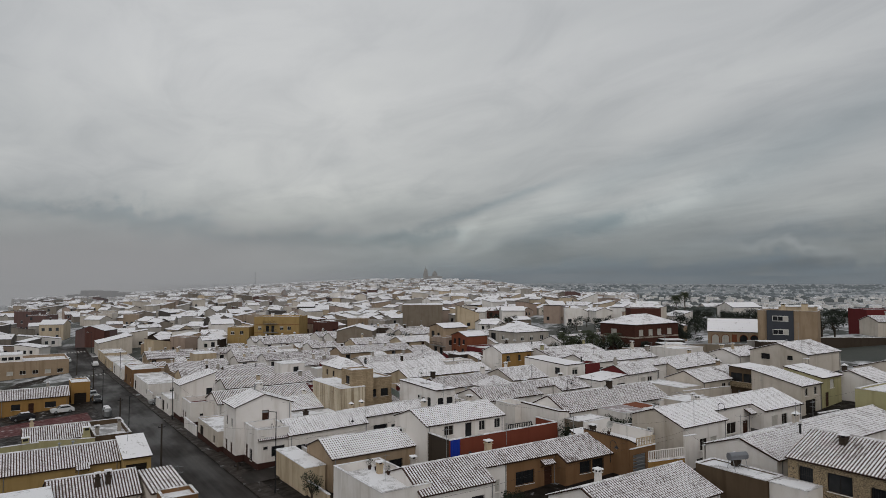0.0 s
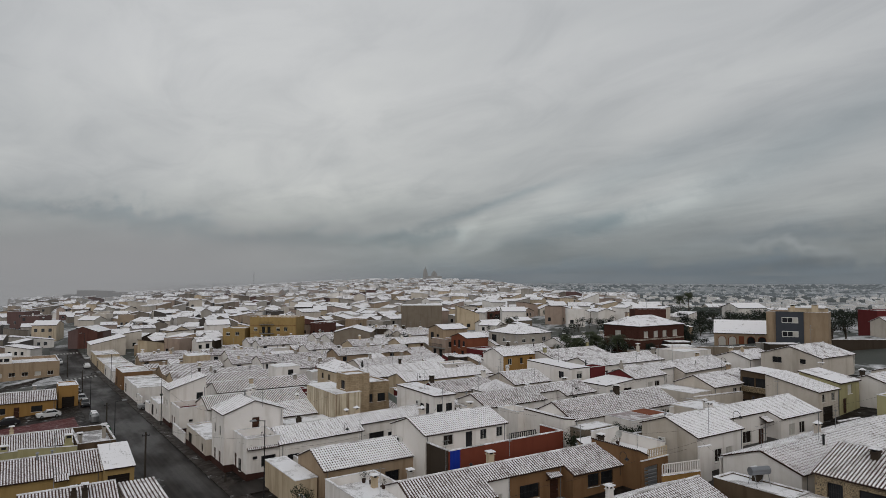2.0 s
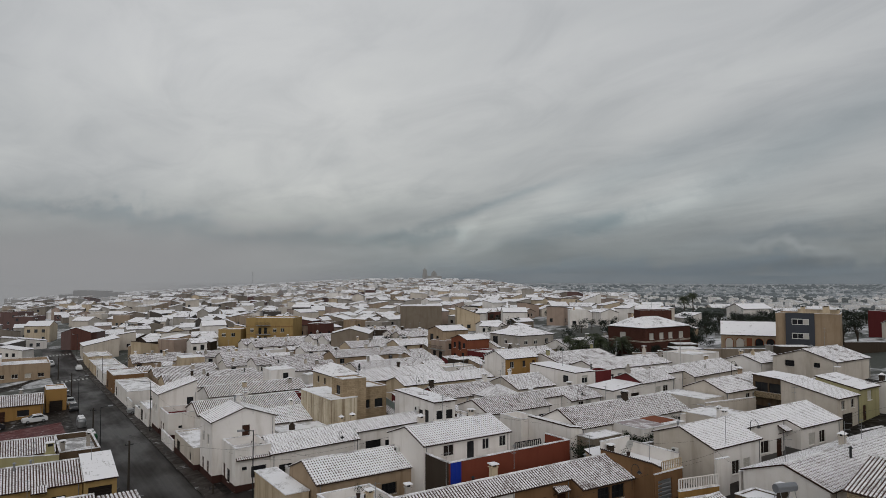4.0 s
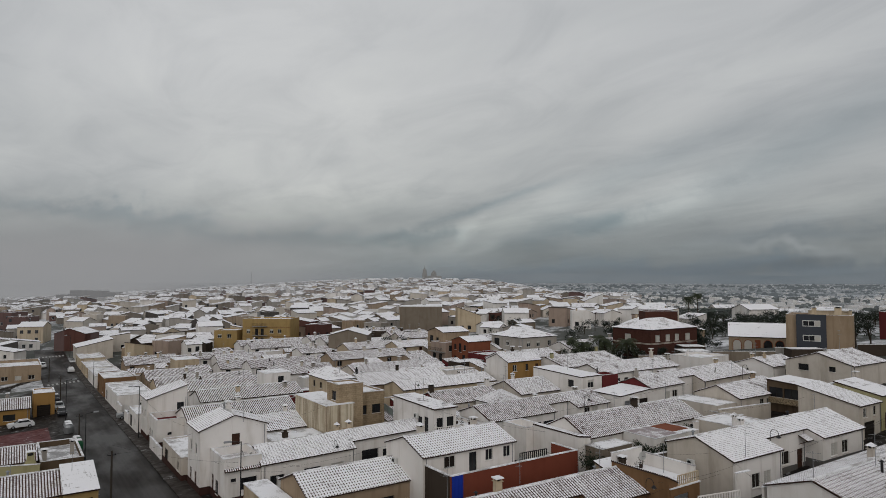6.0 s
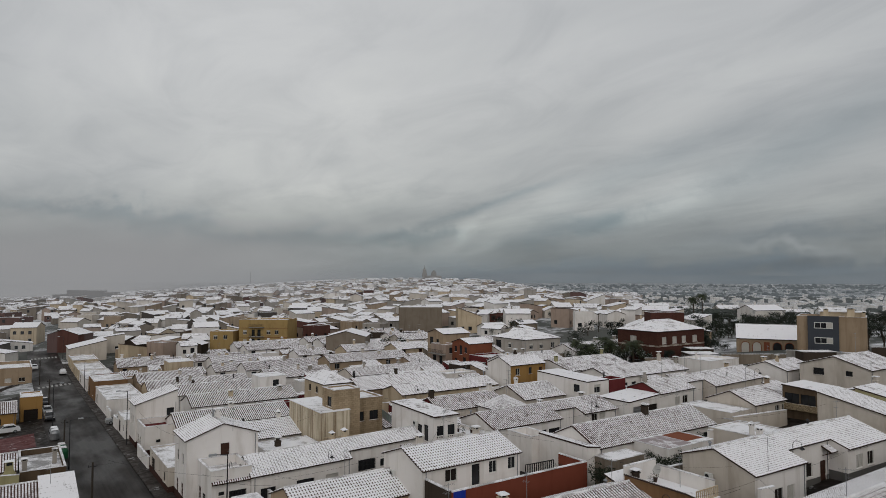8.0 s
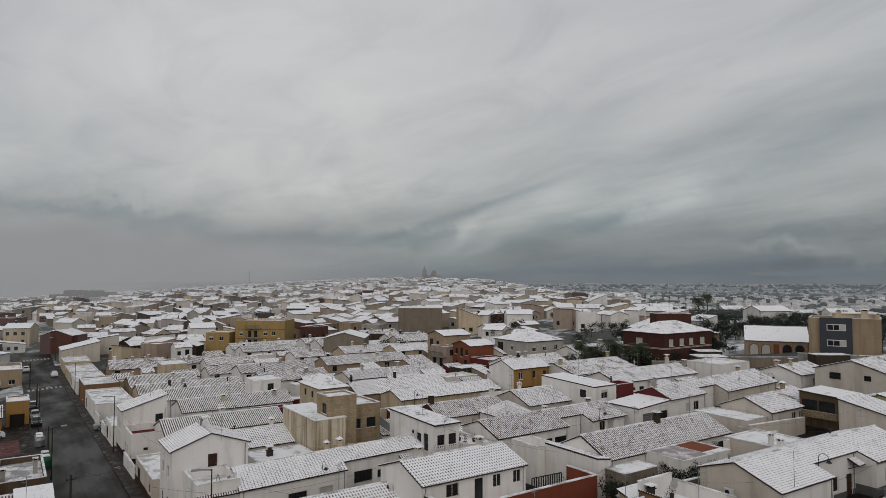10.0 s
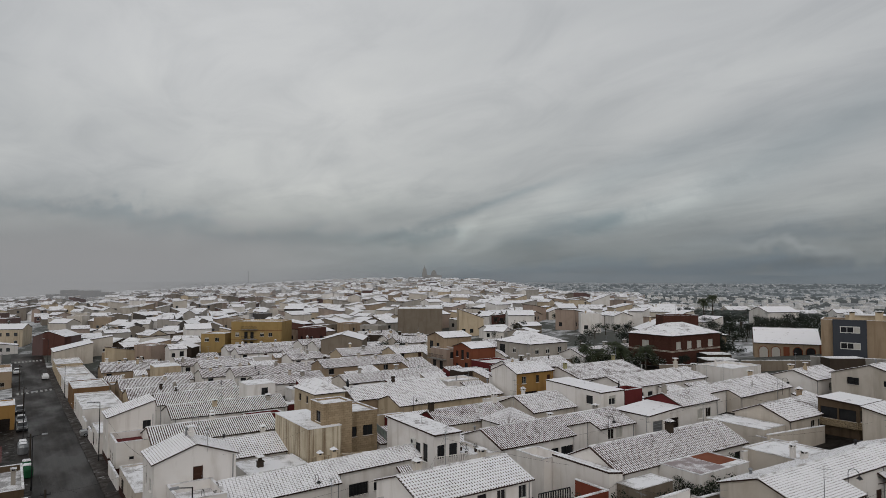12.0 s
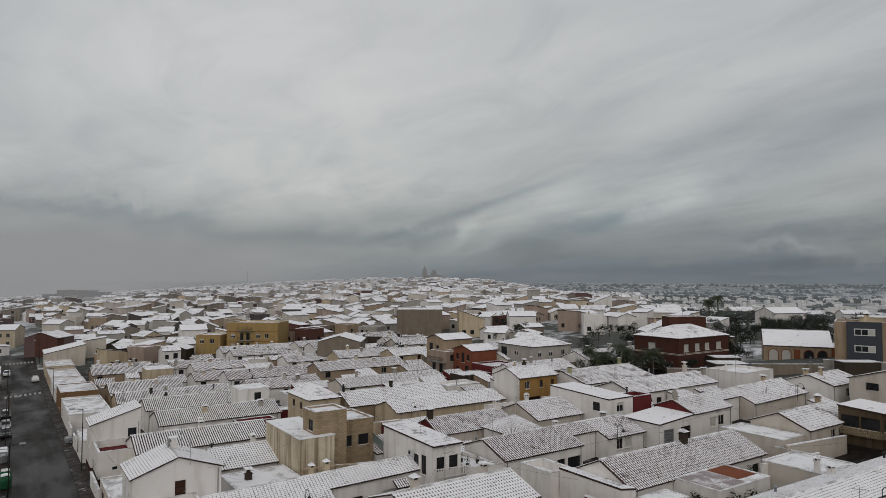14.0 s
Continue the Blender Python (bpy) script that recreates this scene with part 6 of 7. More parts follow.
def street_lamp(x, y, h, arm, group="street lamps"):
    ob = thing("street_lamp", pose(x, y, land(x, y) + 0.15, 0, 0, arm), "tall grey street lamp with a short arm on the footway", "street lamp", group)
    bm = bmesh.new()
    tube(bm, (0, 0, 0), (0, 0, 0.5), 0.11, 0.10, 8)
    tube(bm, (0, 0, 0.5), (0, 0, h), 0.075, 0.05, 8)
    tube(bm, (0, 0, h - 0.06), (1.1, 0, h + 0.12), 0.045, 0.04, 6)
    part("post", bm, DARKMETAL, ob)
    bm = bmesh.new()
    box(bm, 0.95, 1.65, -0.16, 0.16, h + 0.05, h + 0.2, 0, 0.04)
    part("lamp_head", bm, METAL, ob)


def utility_pole(x, y, h):
    ob = thing("utility_pole", pose(x, y, land(x, y) + 0.02), "dark tarred wooden utility pole with cable brackets", "utility pole", "utility poles")
    bm = bmesh.new()
    tube(bm, (0, 0, 0), (0, 0, h), 0.14, 0.10, 9)
    part("pole", bm, WOODPOLE, ob)
    bm = bmesh.new()
    box(bm, -0.45, 0.45, -0.04, 0.04, h - 0.5, h - 0.4)
    for u in (-0.4, 0.0, 0.4):
        tube(bm, (u, 0, h - 0.4), (u, 0, h - 0.25), 0.03, 0.03, 6)
    part("bracket", bm, DARKMETAL, ob)
    return Vector((x, y, land(x, y) + h - 0.3))


def cable(a, b, sag, label="thin black overhead cable between poles and houses"):
    a, b = Vector(a), Vector(b)
    bm = bmesh.new()
    pts = [a.lerp(b, i / 12) - Vector((0, 0, sag * 4 * (i / 12) * (1 - i / 12))) for i in range(13)]
    ahead = (b - a).normalized()
    u = ahead.orthogonal().normalized()
    v = ahead.cross(u)
    rings = [[bm.verts.new(p + (u * math.cos(k * 1.5708) + v * math.sin(k * 1.5708)) * 0.010) for k in range(4)] for p in pts]
    for r, s in zip(rings, rings[1:]):
        for k in range(4):
            bm.faces.new((r[k], r[(k + 1) % 4], s[(k + 1) % 4], s[k]))
    tagged(part("overhead_cable", bm, DARKMETAL, None), label, "cable", "overhead cables")


street_lamp(26.2, 71.6, 9.4, 180)
street_lamp(17.2, 117.0, 6.8, 0)
street_lamp(25.6, 125.1, 8.4, 180)
street_lamp(25.6, 191.9, 7.4, 180)
street_lamp(16.9, 150.0, 8.0, 0)
street_lamp(25.4, 262.0, 7.4, 180)
tops = [utility_pole(*p) for p in ((17.5, 91.3, 6.6), (17.3, 128.0, 5.2), (17.3, 172.0, 6.5), (17.2, 215.0, 6.5), (25.5, 84.0, 1.2))]
for p, q in zip(tops[:4], tops[1:4]):
    cable(p, q, 0.7)
cable(tops[0], (26.4, 92.0, 1.6), 0.5)
cable((27.2, 84.6, -0.3), (31.2, 74.0, 0.6), 0.4)
cable((26.4, 94.0, 2.0), (26.4, 122.4, 0.6), 0.6)
cable((43.7, 67.4, -0.3), (33.0, 82.2, -0.6), 0.4)
cable((57.2, 47.4, 1.8), (65.2, 44.6, 2.8), 0.3)
cable((65.2, 44.6, 2.9), (61.6, 39.4, 2.9), 0.3)
cable((65.0, 47.0, 3.4), (61.4, 60.6, 1.7), 0.5)
cable((78.8, 44.5, 3.0), (91.0, 42.0, 4.6), 0.4)


def wall_lamp(x, y, z):
    """A swan-neck lamp on a house front."""
    ob = thing("wall_lamp", pose(x, y, z), "black swan-neck lantern fixed to a house front", "wall lamp", "wall lamps")
    bm = bmesh.new()
    tube(bm, (0, 0, -1.2), (0, 0, 0.9), 0.035, 0.03, 6)
    pts = [(0, -0.45 + 0.45 * math.cos(a), 0.9 + 0.45 * math.sin(a)) for a in [math.pi * i / 8 for i in range(9)]]
    for p, q in zip(pts, pts[1:]):
        tube(bm, p, q, 0.03, 0.03, 6)
    part("bracket", bm, DARKMETAL, ob)
    bm = bmesh.new()
    tube(bm, (0, -0.9, 0.86), (0, -0.9, 0.62), 0.06, 0.26, 10)
    part("lamp_shade", bm, DARKMETAL, ob)
    bm = bmesh.new()
    tube(bm, (0, -0.9, 0.615), (0, -0.9, 0.5), 0.12, 0.08, 8)
    part("lamp_glass", bm, LAMPGLASS, ob)


for p in ((40.6, 81.85, -0.4), (76.2, 74.55, 2.6), (73.6, 45.9, 3.5), (56.6, 48.3, 0.8), (112.6, 72.3, 4.4), (30.0, 84.2, -0.6), (66.6, 105.1, 1.4), (102.0, 60.7, 4.0)):
    wall_lamp(*p)


def antenna(x, y, z, h, turn):
    ob = thing("tv_antenna", pose(x, y, z, 0, 0, turn), "thin grey television antenna on a roof mast", "antenna", "roof antennas")
    bm = bmesh.new()
    tube(bm, (0, 0, 0), (0, 0, h), 0.028, 0.022, 6)
    part("mast", bm, METAL, ob)
    bm = bmesh.new()
    tube(bm, (-0.5, 0, h - 0.15), (0.6, 0, h - 0.15), 0.014, 0.014, 4)
    for i in range(7):
        u = -0.45 + i * 0.16
        tube(bm, (u, -0.22 + 0.015 * i, h - 0.15), (u, 0.22 - 0.015 * i, h - 0.15), 0.008, 0.008, 4)
    tube(bm, (0, -0.02, h - 0.75), (0.5, 0.02, h - 0.75), 0.012, 0.012, 4)
    for i in range(3):
        tube(bm, (0.1 + i * 0.18, -0.3, h - 0.75), (0.1 + i * 0.18, 0.3, h - 0.75), 0.008, 0.008, 4)
    part("elements", bm, METAL, ob)


# masts stand on the ridges and walls of the near roofs
for x, y, z, h in ((31.4, 88.0, 3.2, 2.6), (55.2, 84.6, 3.5, 3.4), (66.8, 44.6, 3.4, 3.0), (57.2, 116.0, 3.2, 4.0), (76.0, 92.0, 3.4, 2.8), (43.4, 69.4, 0.3, 2.8), (71.0, 35.0, 3.6, 3.4),
                   (104.6, 77.0, 5.2, 4.6), (96.0, 64.0, 4.7, 3.6), (84.0, 66.6, 2.9, 3.2), (80.0, 109.0, 2.2, 3.0), (47.0, 131.4, 0.0, 2.6), (36.6, 117.0, 0.0, 2.4), (50.8, 145.6, -0.3, 2.6),
                   (30.6, 125.0, 2.2, 2.8), (68.0, 117.0, 2.7, 2.8), (92.0, 106.0, 5.9, 2.6), (118.0, 73.0, 6.3, 3.0), (99.0, 90.0, 5.1, 3.0), (62.2, 36.0, 3.9, 2.6), (8.0, 97.4, -2.0, 3.0),
                   (15.4, 71.0, -1.9, 2.6), (60.6, 27.8, 2.2, 3.2), (88.0, 48.4, 4.3, 2.6), (51.4, 98.0, 3.5, 3.0), (110.0, 102.6, 5.2, 2.8), (72.6, 88.4, 3.3, 2.2), (63.0, 81.4, 2.7, 2.8)):
    antenna(x, y, z - 0.1, h, rng.uniform(0, 360))


# ---- vehicles, bins, tank ----
def car(x, y, turn, paint, label, van=False):
    ob = thing("car", pose(x, y, land(x, y) + 0.08, 0, 0, turn), label, "car", "parked cars")
    prof = [(-2.05, 0.28), (-2.1, 0.62), (-2.0, 0.92), (-1.55, 0.98), (-1.0, 1.02), (2.0, 0.98), (2.1, 0.7), (2.08, 0.28)]
    roofp = [(-1.05, 1.0), (-0.35, 1.45), (1.2, 1.48), (1.75, 1.0)]
    bm = bmesh.new()
    for pr, w, wt in ((prof, 0.86, 0.84), (roofp, 0.78, 0.62)):
        zs = [z for _, z in pr]
        lo, hi = min(zs), max(zs)
        sides = []
        for s in (-1, 1):
            sides.append([bm.verts.new((px_, s * (w + (wt - w) * (pz - lo) / (hi - lo)), pz)) for px_, pz in pr])
        for i in range(len(pr)):
            k = (i + 1) % len(pr)
            bm.faces.new((sides[0][i], sides[0][k], sides[1][k], sides[1][i]))
        bm.faces.new(sides[0])
        bm.faces.new(sides[1])
    part("car_body", bm, paint, ob)
    for s in (-1, 1):
        bm = bmesh.new()
        a = [(-0.85, 1.06), (-0.30, 1.38), (1.12, 1.40), (1.5, 1.06)]
        vs = [bm.verts.new((u, s * (0.80 - 0.17 * (z - 1.0) / 0.48), z)) for u, z in a]
        ws = [bm.verts.new((u, s * (0.76 - 0.17 * (z - 1.0) / 0.48), z)) for u, z in a]
        bm.faces.new(vs)
        bm.faces.new(ws)
        for i in range(4):
            bm.faces.new((vs[i], vs[(i + 1) % 4], ws[(i + 1) % 4], ws[i]))
        part("side_window", bm, GLASS, ob)
    bm = bmesh.new()
    vs = [bm.verts.new(p) for p in ((-1.03, -0.68, 1.04), (-1.03, 0.68, 1.04), (-0.42, 0.56, 1.42), (-0.42, -0.56, 1.42))]
    ws = [bm.verts.new(v.co + Vector((0.05, 0, -0.03))) for v in vs]
    bm.faces.new(vs)
    bm.faces.new(ws)
    for i in range(4):
        bm.faces.new((vs[i], vs[(i + 1) % 4], ws[(i + 1) % 4], ws[i]))
    part("windscreen", bm, GLASS, ob)
    for wx in (-1.3, 1.3):
        for s in (-1, 1):
            bm = bmesh.new()
            tube(bm, (wx, s * 0.70, 0.30), (wx, s * 0.88, 0.30), 0.31, 0.31, 14)
            wheel = part("wheel", bm, RUBBER, ob)
            bm = bmesh.new()
            tube(bm, (wx, s * 0.881, 0.30), (wx, s * 0.895, 0.30), 0.19, 0.17, 10)
            part("rim", bm, METAL, wheel)
    for s in (-1, 1):
        bm = bmesh.new()
        box(bm, -2.11, -2.0, s * 0.68 - 0.14, s * 0.68 + 0.14, 0.66, 0.80)
        part("headlight", bm, LAMPGLASS, ob)
    bm = bmesh.new()
    box(bm, -0.3, 1.15, -0.55, 0.55, 1.47, 1.53, 0, 0.04)
    part("snow_cover", bm, snow_thin, ob, "wet snow on the car roof")


car(9.9, 153.6, 8, CARWHITE, "white hatchback parked before an ochre house")
car(3.0, 152.4, 8, CARDARK, "dark car parked before an ochre house")
car(16.9, 160.5, 90, CARDARK, "dark car parked along the kerb with slush on it")
car(16.9, 168.0, 90, CARSILVER, "silver car parked along the kerb")
car(16.9, 180.5, 90, CARDARK, "dark car parked along the kerb")
car(23.4, 230.0, 270, CARWHITE, "white van-like car driving lane side of the wet street")
car(26.9, 144.4, 0, CARSILVER, "silver car nosing out of a yard gate")
car(17.0, 246.0, 90, CARWHITE, "white car parked along the kerb under snow")


def container(x, y, paint, label):
    ob = thing("recycling_container", pose(x, y, land(x, y) + 0.08), label, "waste container", "waste containers")
    bm = bmesh.new()
    rings = [(0.0, 0.62), (0.15, 0.80), (1.15, 0.86), (1.5, 0.72), (1.72, 0.40), (1.78, 0.0)]
    prev = None
    for z, r in rings:
        ring = [bm.verts.new((max(r, 0.01) * math.cos(i * math.tau / 14) * 0.9, max(r, 0.01) * math.sin(i * math.tau / 14), z)) for i in range(14)]
        if prev:
            for i in range(14):
                bm.faces.new((prev[i], prev[(i + 1) % 14], ring[(i + 1) % 14], ring[i]))
        prev = ring
    bm.faces.new(prev)
    part("shell", bm, paint, ob)
    bm = bmesh.new()
    box(bm, -0.5, 0.5, -0.55, 0.55, 1.70, 1.84, 0, 0.12)
    part("snow_cap", bm, snow_flat, ob, "cap of snow")
    bm = bmesh.new()
    tube(bm, (-0.80, 0, 1.25), (-0.70, 0, 1.25), 0.16, 0.16, 10)
    part("hatch", bm, RUBBER, ob)


container(16.9, 124.5, GREENBIN, "green igloo-shaped recycling container under snow")
container(16.9, 127.2, GREENBIN, "green igloo-shaped recycling container under snow")
container(16.7, 139.8, METAL, "pale waste container under snow")
container(16.7, 142.0, METAL, "pale waste container under snow")


def solar_tank(x, y, z):
    ob = thing("solar_water_heater", pose(x, y, z, 0, 0, -20), "grey cylindrical water tank on a steel stand", "water heater")
    bm = bmesh.new()
    tube(bm, (-0.95, 0, 1.25), (0.95, 0, 1.25), 0.36, 0.36, 16)
    part("tank", bm, HOTWATER, ob)
    for u in (-0.7, 0.7):
        for v in (-0.35, 0.35):
            bm = bmesh.new()
            tube(bm, (u, v * 1.6, 0), (u, v * 0.7, 0.98), 0.03, 0.03, 6)
            part("leg", bm, METAL, ob)
    bm = bmesh.new()
    tube(bm, (-0.7, -0.5, 0.3), (0.7, 0.5, 0.3), 0.02, 0.02, 6)
    part("brace", bm, METAL, ob)


solar_tank(57.6, 33.6, 2.25)


def dish(x, y, z, turn):
    ob = thing("satellite_dish", pose(x, y, z, 0, 0, turn), "pale satellite dish on a short bracket", "satellite dish", "satellite dishes")
    bm = bmesh.new()
    prev = None
    for r in (0.02, 0.2, 0.34, 0.42):
        ring = [bm.verts.new((r * math.cos(i * math.tau / 14), -0.5 * r * r - 0.1, 0.5 + r * math.sin(i * math.tau / 14) * 1.05)) for i in range(14)]
        if prev:
            for i in range(14):
                bm.faces.new((prev[i], prev[(i + 1) % 14], ring[(i + 1) % 14], ring[i]))
        prev = ring
    bmesh.ops.solidify(bm, geom=bm.faces[:], thickness=0.02)
    part("reflector", bm, FRAME_W, ob)
    bm = bmesh.new()
    tube(bm, (0, 0.0, 0), (0, -0.05, 0.5), 0.03, 0.03, 6)
    tube(bm, (0, -0.1, 0.45), (0, -0.6, 0.6), 0.015, 0.015, 5)
    part("arm", bm, METAL, ob)


for p in ((74.6, 93.2, 1.2, 30), (111.0, 97.6, 4.2, 20), (60.6, 52.0, 2.2, -20), (107.0, 74.0, 4.6, 20), (66.0, 93.4, 1.3, 10), (48.0, 96.8, 3.0, 30)):
    dish(*p)


# terrace rails
def railing(x0, y0, x1, y1, z, h, mt, label, glass=False):
    ln = math.hypot(x1 - x0, y1 - y0)
    ob = thing("terrace_railing", pose(x0, y0, z, 0, 0, math.degrees(math.atan2(y1 - y0, x1 - x0))), label, "railing", "terrace railings")
    bm = bmesh.new()
    box(bm, 0, ln, -0.05, 0.05, h - 0.08, h)
    part("top_rail", bm, mt, ob)
    bm = bmesh.new()
    box(bm, 0, ln, -0.04, 0.04, 0, 0.1)
    part("bottom_rail", bm, mt, ob)
    n = max(2, int(ln / (1.2 if glass else 0.28)))
    for i in range(n + 1):
        bm = bmesh.new()
        w = 0.035 if glass else 0.05
        box(bm, ln * i / n - w, ln * i / n + w, -0.04, 0.04, 0.1, h - 0.08)
        part("baluster", bm, mt, ob)
    if glass:
        for i in range(n):
            bm = bmesh.new()
            box(bm, ln * i / n + 0.05, ln * (i + 1) / n - 0.05, -0.01, 0.01, 0.12, h - 0.1)
            part("panel", bm, GLASSRAIL, ob)


GLASSRAIL = simple("frosted_green_panel", (0.26, 0.33, 0.31), 0.3)
railing(55.1, 96.0, 53.8, 90.6, 0.6, 1.1, METAL, "terrace railing with frosted greenish panels", True)
railing(54.8, 41.6, 59.2, 40.6, 1.61, 1.0, WHITE, "white balustrade of a small terrace")
railing(53.6, 78.9, 57.6, 78.4, 0.4, 0.9, WHITE, "white pierced balustrade of a terrace")
railing(54.8, 63.9, 58.6, 63.7, -0.3, 1.5, DARKMETAL, "dark metal terrace railing")
railing(59.2, 46.75, 62.3, 46.75, 1.3, 0.95, CREAM, "sand-coloured balustrade of a roof terrace")
railing(50.4, 90.8, 44.4, 92.0, -1.2, 0.9, CREAM, "cream balustrade in front of a stained block")


def awning(x, y, z, w):
    ob = thing("door_canopy", pose(x, y, z), "little tiled canopy over a house door with snow", "canopy", "door canopies")
    bm = bmesh.new()
    uvl = bm.loops.layers.uv.new("UVMap")
    slope(bm, uvl, (-w / 2, -1.0, 0), (w / 2, -1.0, 0), (w / 2, 0.1, 0.55), (-w / 2, 0.1, 0.55), pitch=0.25, gap=0.4)
    part("canopy_roof", bm, [*ROOFS["bare"], TILE], ob)
    for s in (-1, 1):
        bm = bmesh.new()
        tube(bm, (s * w * 0.45, 0, -0.5), (s * w * 0.45, -0.9, -0.05), 0.04, 0.04, 6)
        part("bracket", bm, BROWNWOOD, ob)


awning(49.9, 51.85, -0.1, 1.7)
awning(80.2, 46.0, 2.9, 1.5)
awning(50.6, 81.2, -0.3, 1.6)
awning(8.4, 92.9, -3.8, 1.6)


# ---- plants ----
def leaves(bm, centre, size, n, r, flat=0.7, fine=1.0):
    for _ in range(n):
        p = Vector((r.gauss(0, 1), r.gauss(0, 1), r.gauss(0, 1) * flat))
        p = Vector(centre) + p.normalized() * size * (r.random() ** 0.45)
        a = Vector((r.uniform(-1, 1), r.uniform(-1, 1), r.uniform(-0.5, 0.8))).normalized()
        b = a.orthogonal().normalized()
        b = (b * math.cos(r.uniform(0, 6.28)) + a.cross(b) * math.sin(r.uniform(0, 6.28)))
        s = size * r.uniform(0.15, 0.33) * fine
        q = [bm.verts.new(p + a * s * u + b * s * v * 0.6) for u, v in ((-1, 0), (0, -1), (1, 0), (0, 1))]
        bm.faces.new(q)


def tree(x, y, h, wide, mt, label, name="tree", clumps=9, per=46, bare=False):
    r = random.Random(int(x * 31 + y * 17))
    ob = thing(name, pose(x, y, land(x, y) - 0.05, 0, 0, r.uniform(0, 360)), label, "tree" if name != "shrub" else "shrub")
    bm = bmesh.new()
    tube(bm, (0, 0, 0), (0.05 * h * 0.3, 0, h * 0.5), 0.035 * h, 0.02 * h, 8)
    spots = []
    for i in range(clumps):
        a = r.uniform(0, 6.28)
        q = Vector((math.cos(a) * wide * r.uniform(0.25, 0.7), math.sin(a) * wide * r.uniform(0.25, 0.7), h * r.uniform(0.45, 0.9)))
        spots.append(q)
        tube(bm, (0, 0, h * r.uniform(0.25, 0.45)), q, 0.014 * h, 0.005 * h, 5)
    part("trunk", bm, BARK, ob)
    bm = bmesh.new()
    for q in spots:
        leaves(bm, q, wide * r.uniform(0.34, 0.55), 8 if bare else per * (3 if name == "shrub" else 2), r, 0.7, 0.45 if name == "shrub" else 0.58)
    part("crown", bm, mt, ob)


def palm(x, y, h, label, scale=1.0):
    r = random.Random(int(x * 13 + y * 7))
    ob = thing("palm_tree", pose(x, y, land(x, y) - 0.05), label, "palm tree", "palm trees")
    bm = bmesh.new()
    prev = (0, 0, 0)
    for i in range(6):
        q = (0.05 * math.sin(i), 0.04 * i, h * (i + 1) / 6)
        tube(bm, prev, q, 0.26 - 0.02 * i, 0.24 - 0.02 * i, 8, 0, False)
        prev = q
    part("trunk", bm, BARK, ob)
    bm = bmesh.new()
    for i in range(52):
        a, lift = i * 2.399, r.uniform(-0.5, 1.1)
        ln = r.uniform(1.9, 2.6) * scale
        pts = []
        for k in range(7):
            s = k / 6
            rad = ln * s * math.cos(lift * 0.6)
            pts.append(Vector(prev) + Vector((math.cos(a) * rad, math.sin(a) * rad, ln * (math.sin(lift) * s - 0.75 * s * s))))
        side = Vector((-math.sin(a), math.cos(a), 0))
        for k in range(6):
            for s in (-1, 1):
                for f in (0.15, 0.65):
                    p = pts[k].lerp(pts[k + 1], f)
                    tip = p + side * s * 0.55 * scale * (1 - 0.5 * abs(k / 6 - 0.4)) + (pts[k + 1] - pts[k]) * 0.7 + Vector((0, 0, -0.12))
                    w = (pts[k + 1] - pts[k]).normalized() * 0.09
                    bm.faces.new([bm.verts.new(v) for v in (p - w, p + w, tip)])
    part("fronds", bm, FROND, ob)


for x, y, h in ((116.4, 112.6, 4.2), (120.6, 110.2, 4.6), (124.6, 107.2, 4.2), (118.0, 118.0, 4.6), (123.0, 113.6, 4.8)):
    palm(x, y, h, "date palm with drooping fronds dusted with snow", 1.35)
for x, y, h in ((206.0, 148.0, 9.0), (214.0, 150.0, 9.8)):
    palm(x, y, h, "tall slender palm standing over the roofs", 1.15)
for x, y, h, w in ((115.0, 111.4, 4.0, 2.8), (118.4, 110.4, 4.2, 3.0), (122.2, 108.2, 4.4, 3.0), (126.0, 105.6, 4.4, 2.8), (120.2, 115.4, 5.0, 3.4), (124.2, 113.4, 5.2, 3.4), (116.2, 116.8, 4.4, 3.0), (127.4, 110.0, 4.8, 2.8), (121.0, 121.0, 5.0, 3.2), (126.0, 118.6, 5.0, 3.2), (131.0, 119.0, 5.6, 3.0), (136.0, 121.0, 6.0, 3.2)):
    tree(x, y, h * 0.62, w * 0.85, LEAF_SNOWY, "dense dark garden shrub loaded with wet snow", "shrub", 9, 60)
for x, y, h, w in ((150.0, 108.4, 6.5, 3.2), (153.0, 111.4, 7.0, 3.4), (149.4, 105.0, 5.0, 2.6), (156.5, 113.0, 6.0, 3.0), (129.5, 101.6, 2.6, 1.4)):
    tree(x, y, h, w, LEAF_DARK, "dark evergreen garden tree with traces of snow", "tree", 11, 60)
for x, y, h, w in ((173.0, 57.0, 7.5, 3.6), (170.0, 52.0, 7.0, 3.2), (160.5, 72.0, 6.5, 1.6), (163.0, 76.0, 7.0, 1.8), (46.5, 300.0, 7.0, 1.5), (100.8, 176.0, 4.0, 2.6), (104.6, 174.0, 3.6, 2.4), (108.6, 134.0, 3.0, 2.0)):
    tree(x, y, h, w, LEAF_DARK, "dark evergreen tree with traces of snow", "tree", 11, 50)
for x, y, h, w in ((28.2, 65.6, 3.6, 1.5), (61.0, 58.4, 3.4, 1.8), (68.3, 58.6, 3.4, 1.3), (67.6, 56.0, 3.2, 1.6), (70.4, 55.6, 3.0, 1.6), (72.8, 55.2, 3.0, 1.6), (65.4, 57.0, 3.0, 1.5), (75.4, 55.0, 2.6, 1.3), (78.8, 60.0, 2.6, 1.4), (29.4, 140.4, 3.0, 2.2), (58.6, 88.6, 2.6, 1.6), (42.6, 48.4, 2.2, 1.3)):
    tree(x, y, h, w, LEAF_NEAR, "dark garden shrub with traces of snow behind a wall", "shrub", 8, 60)


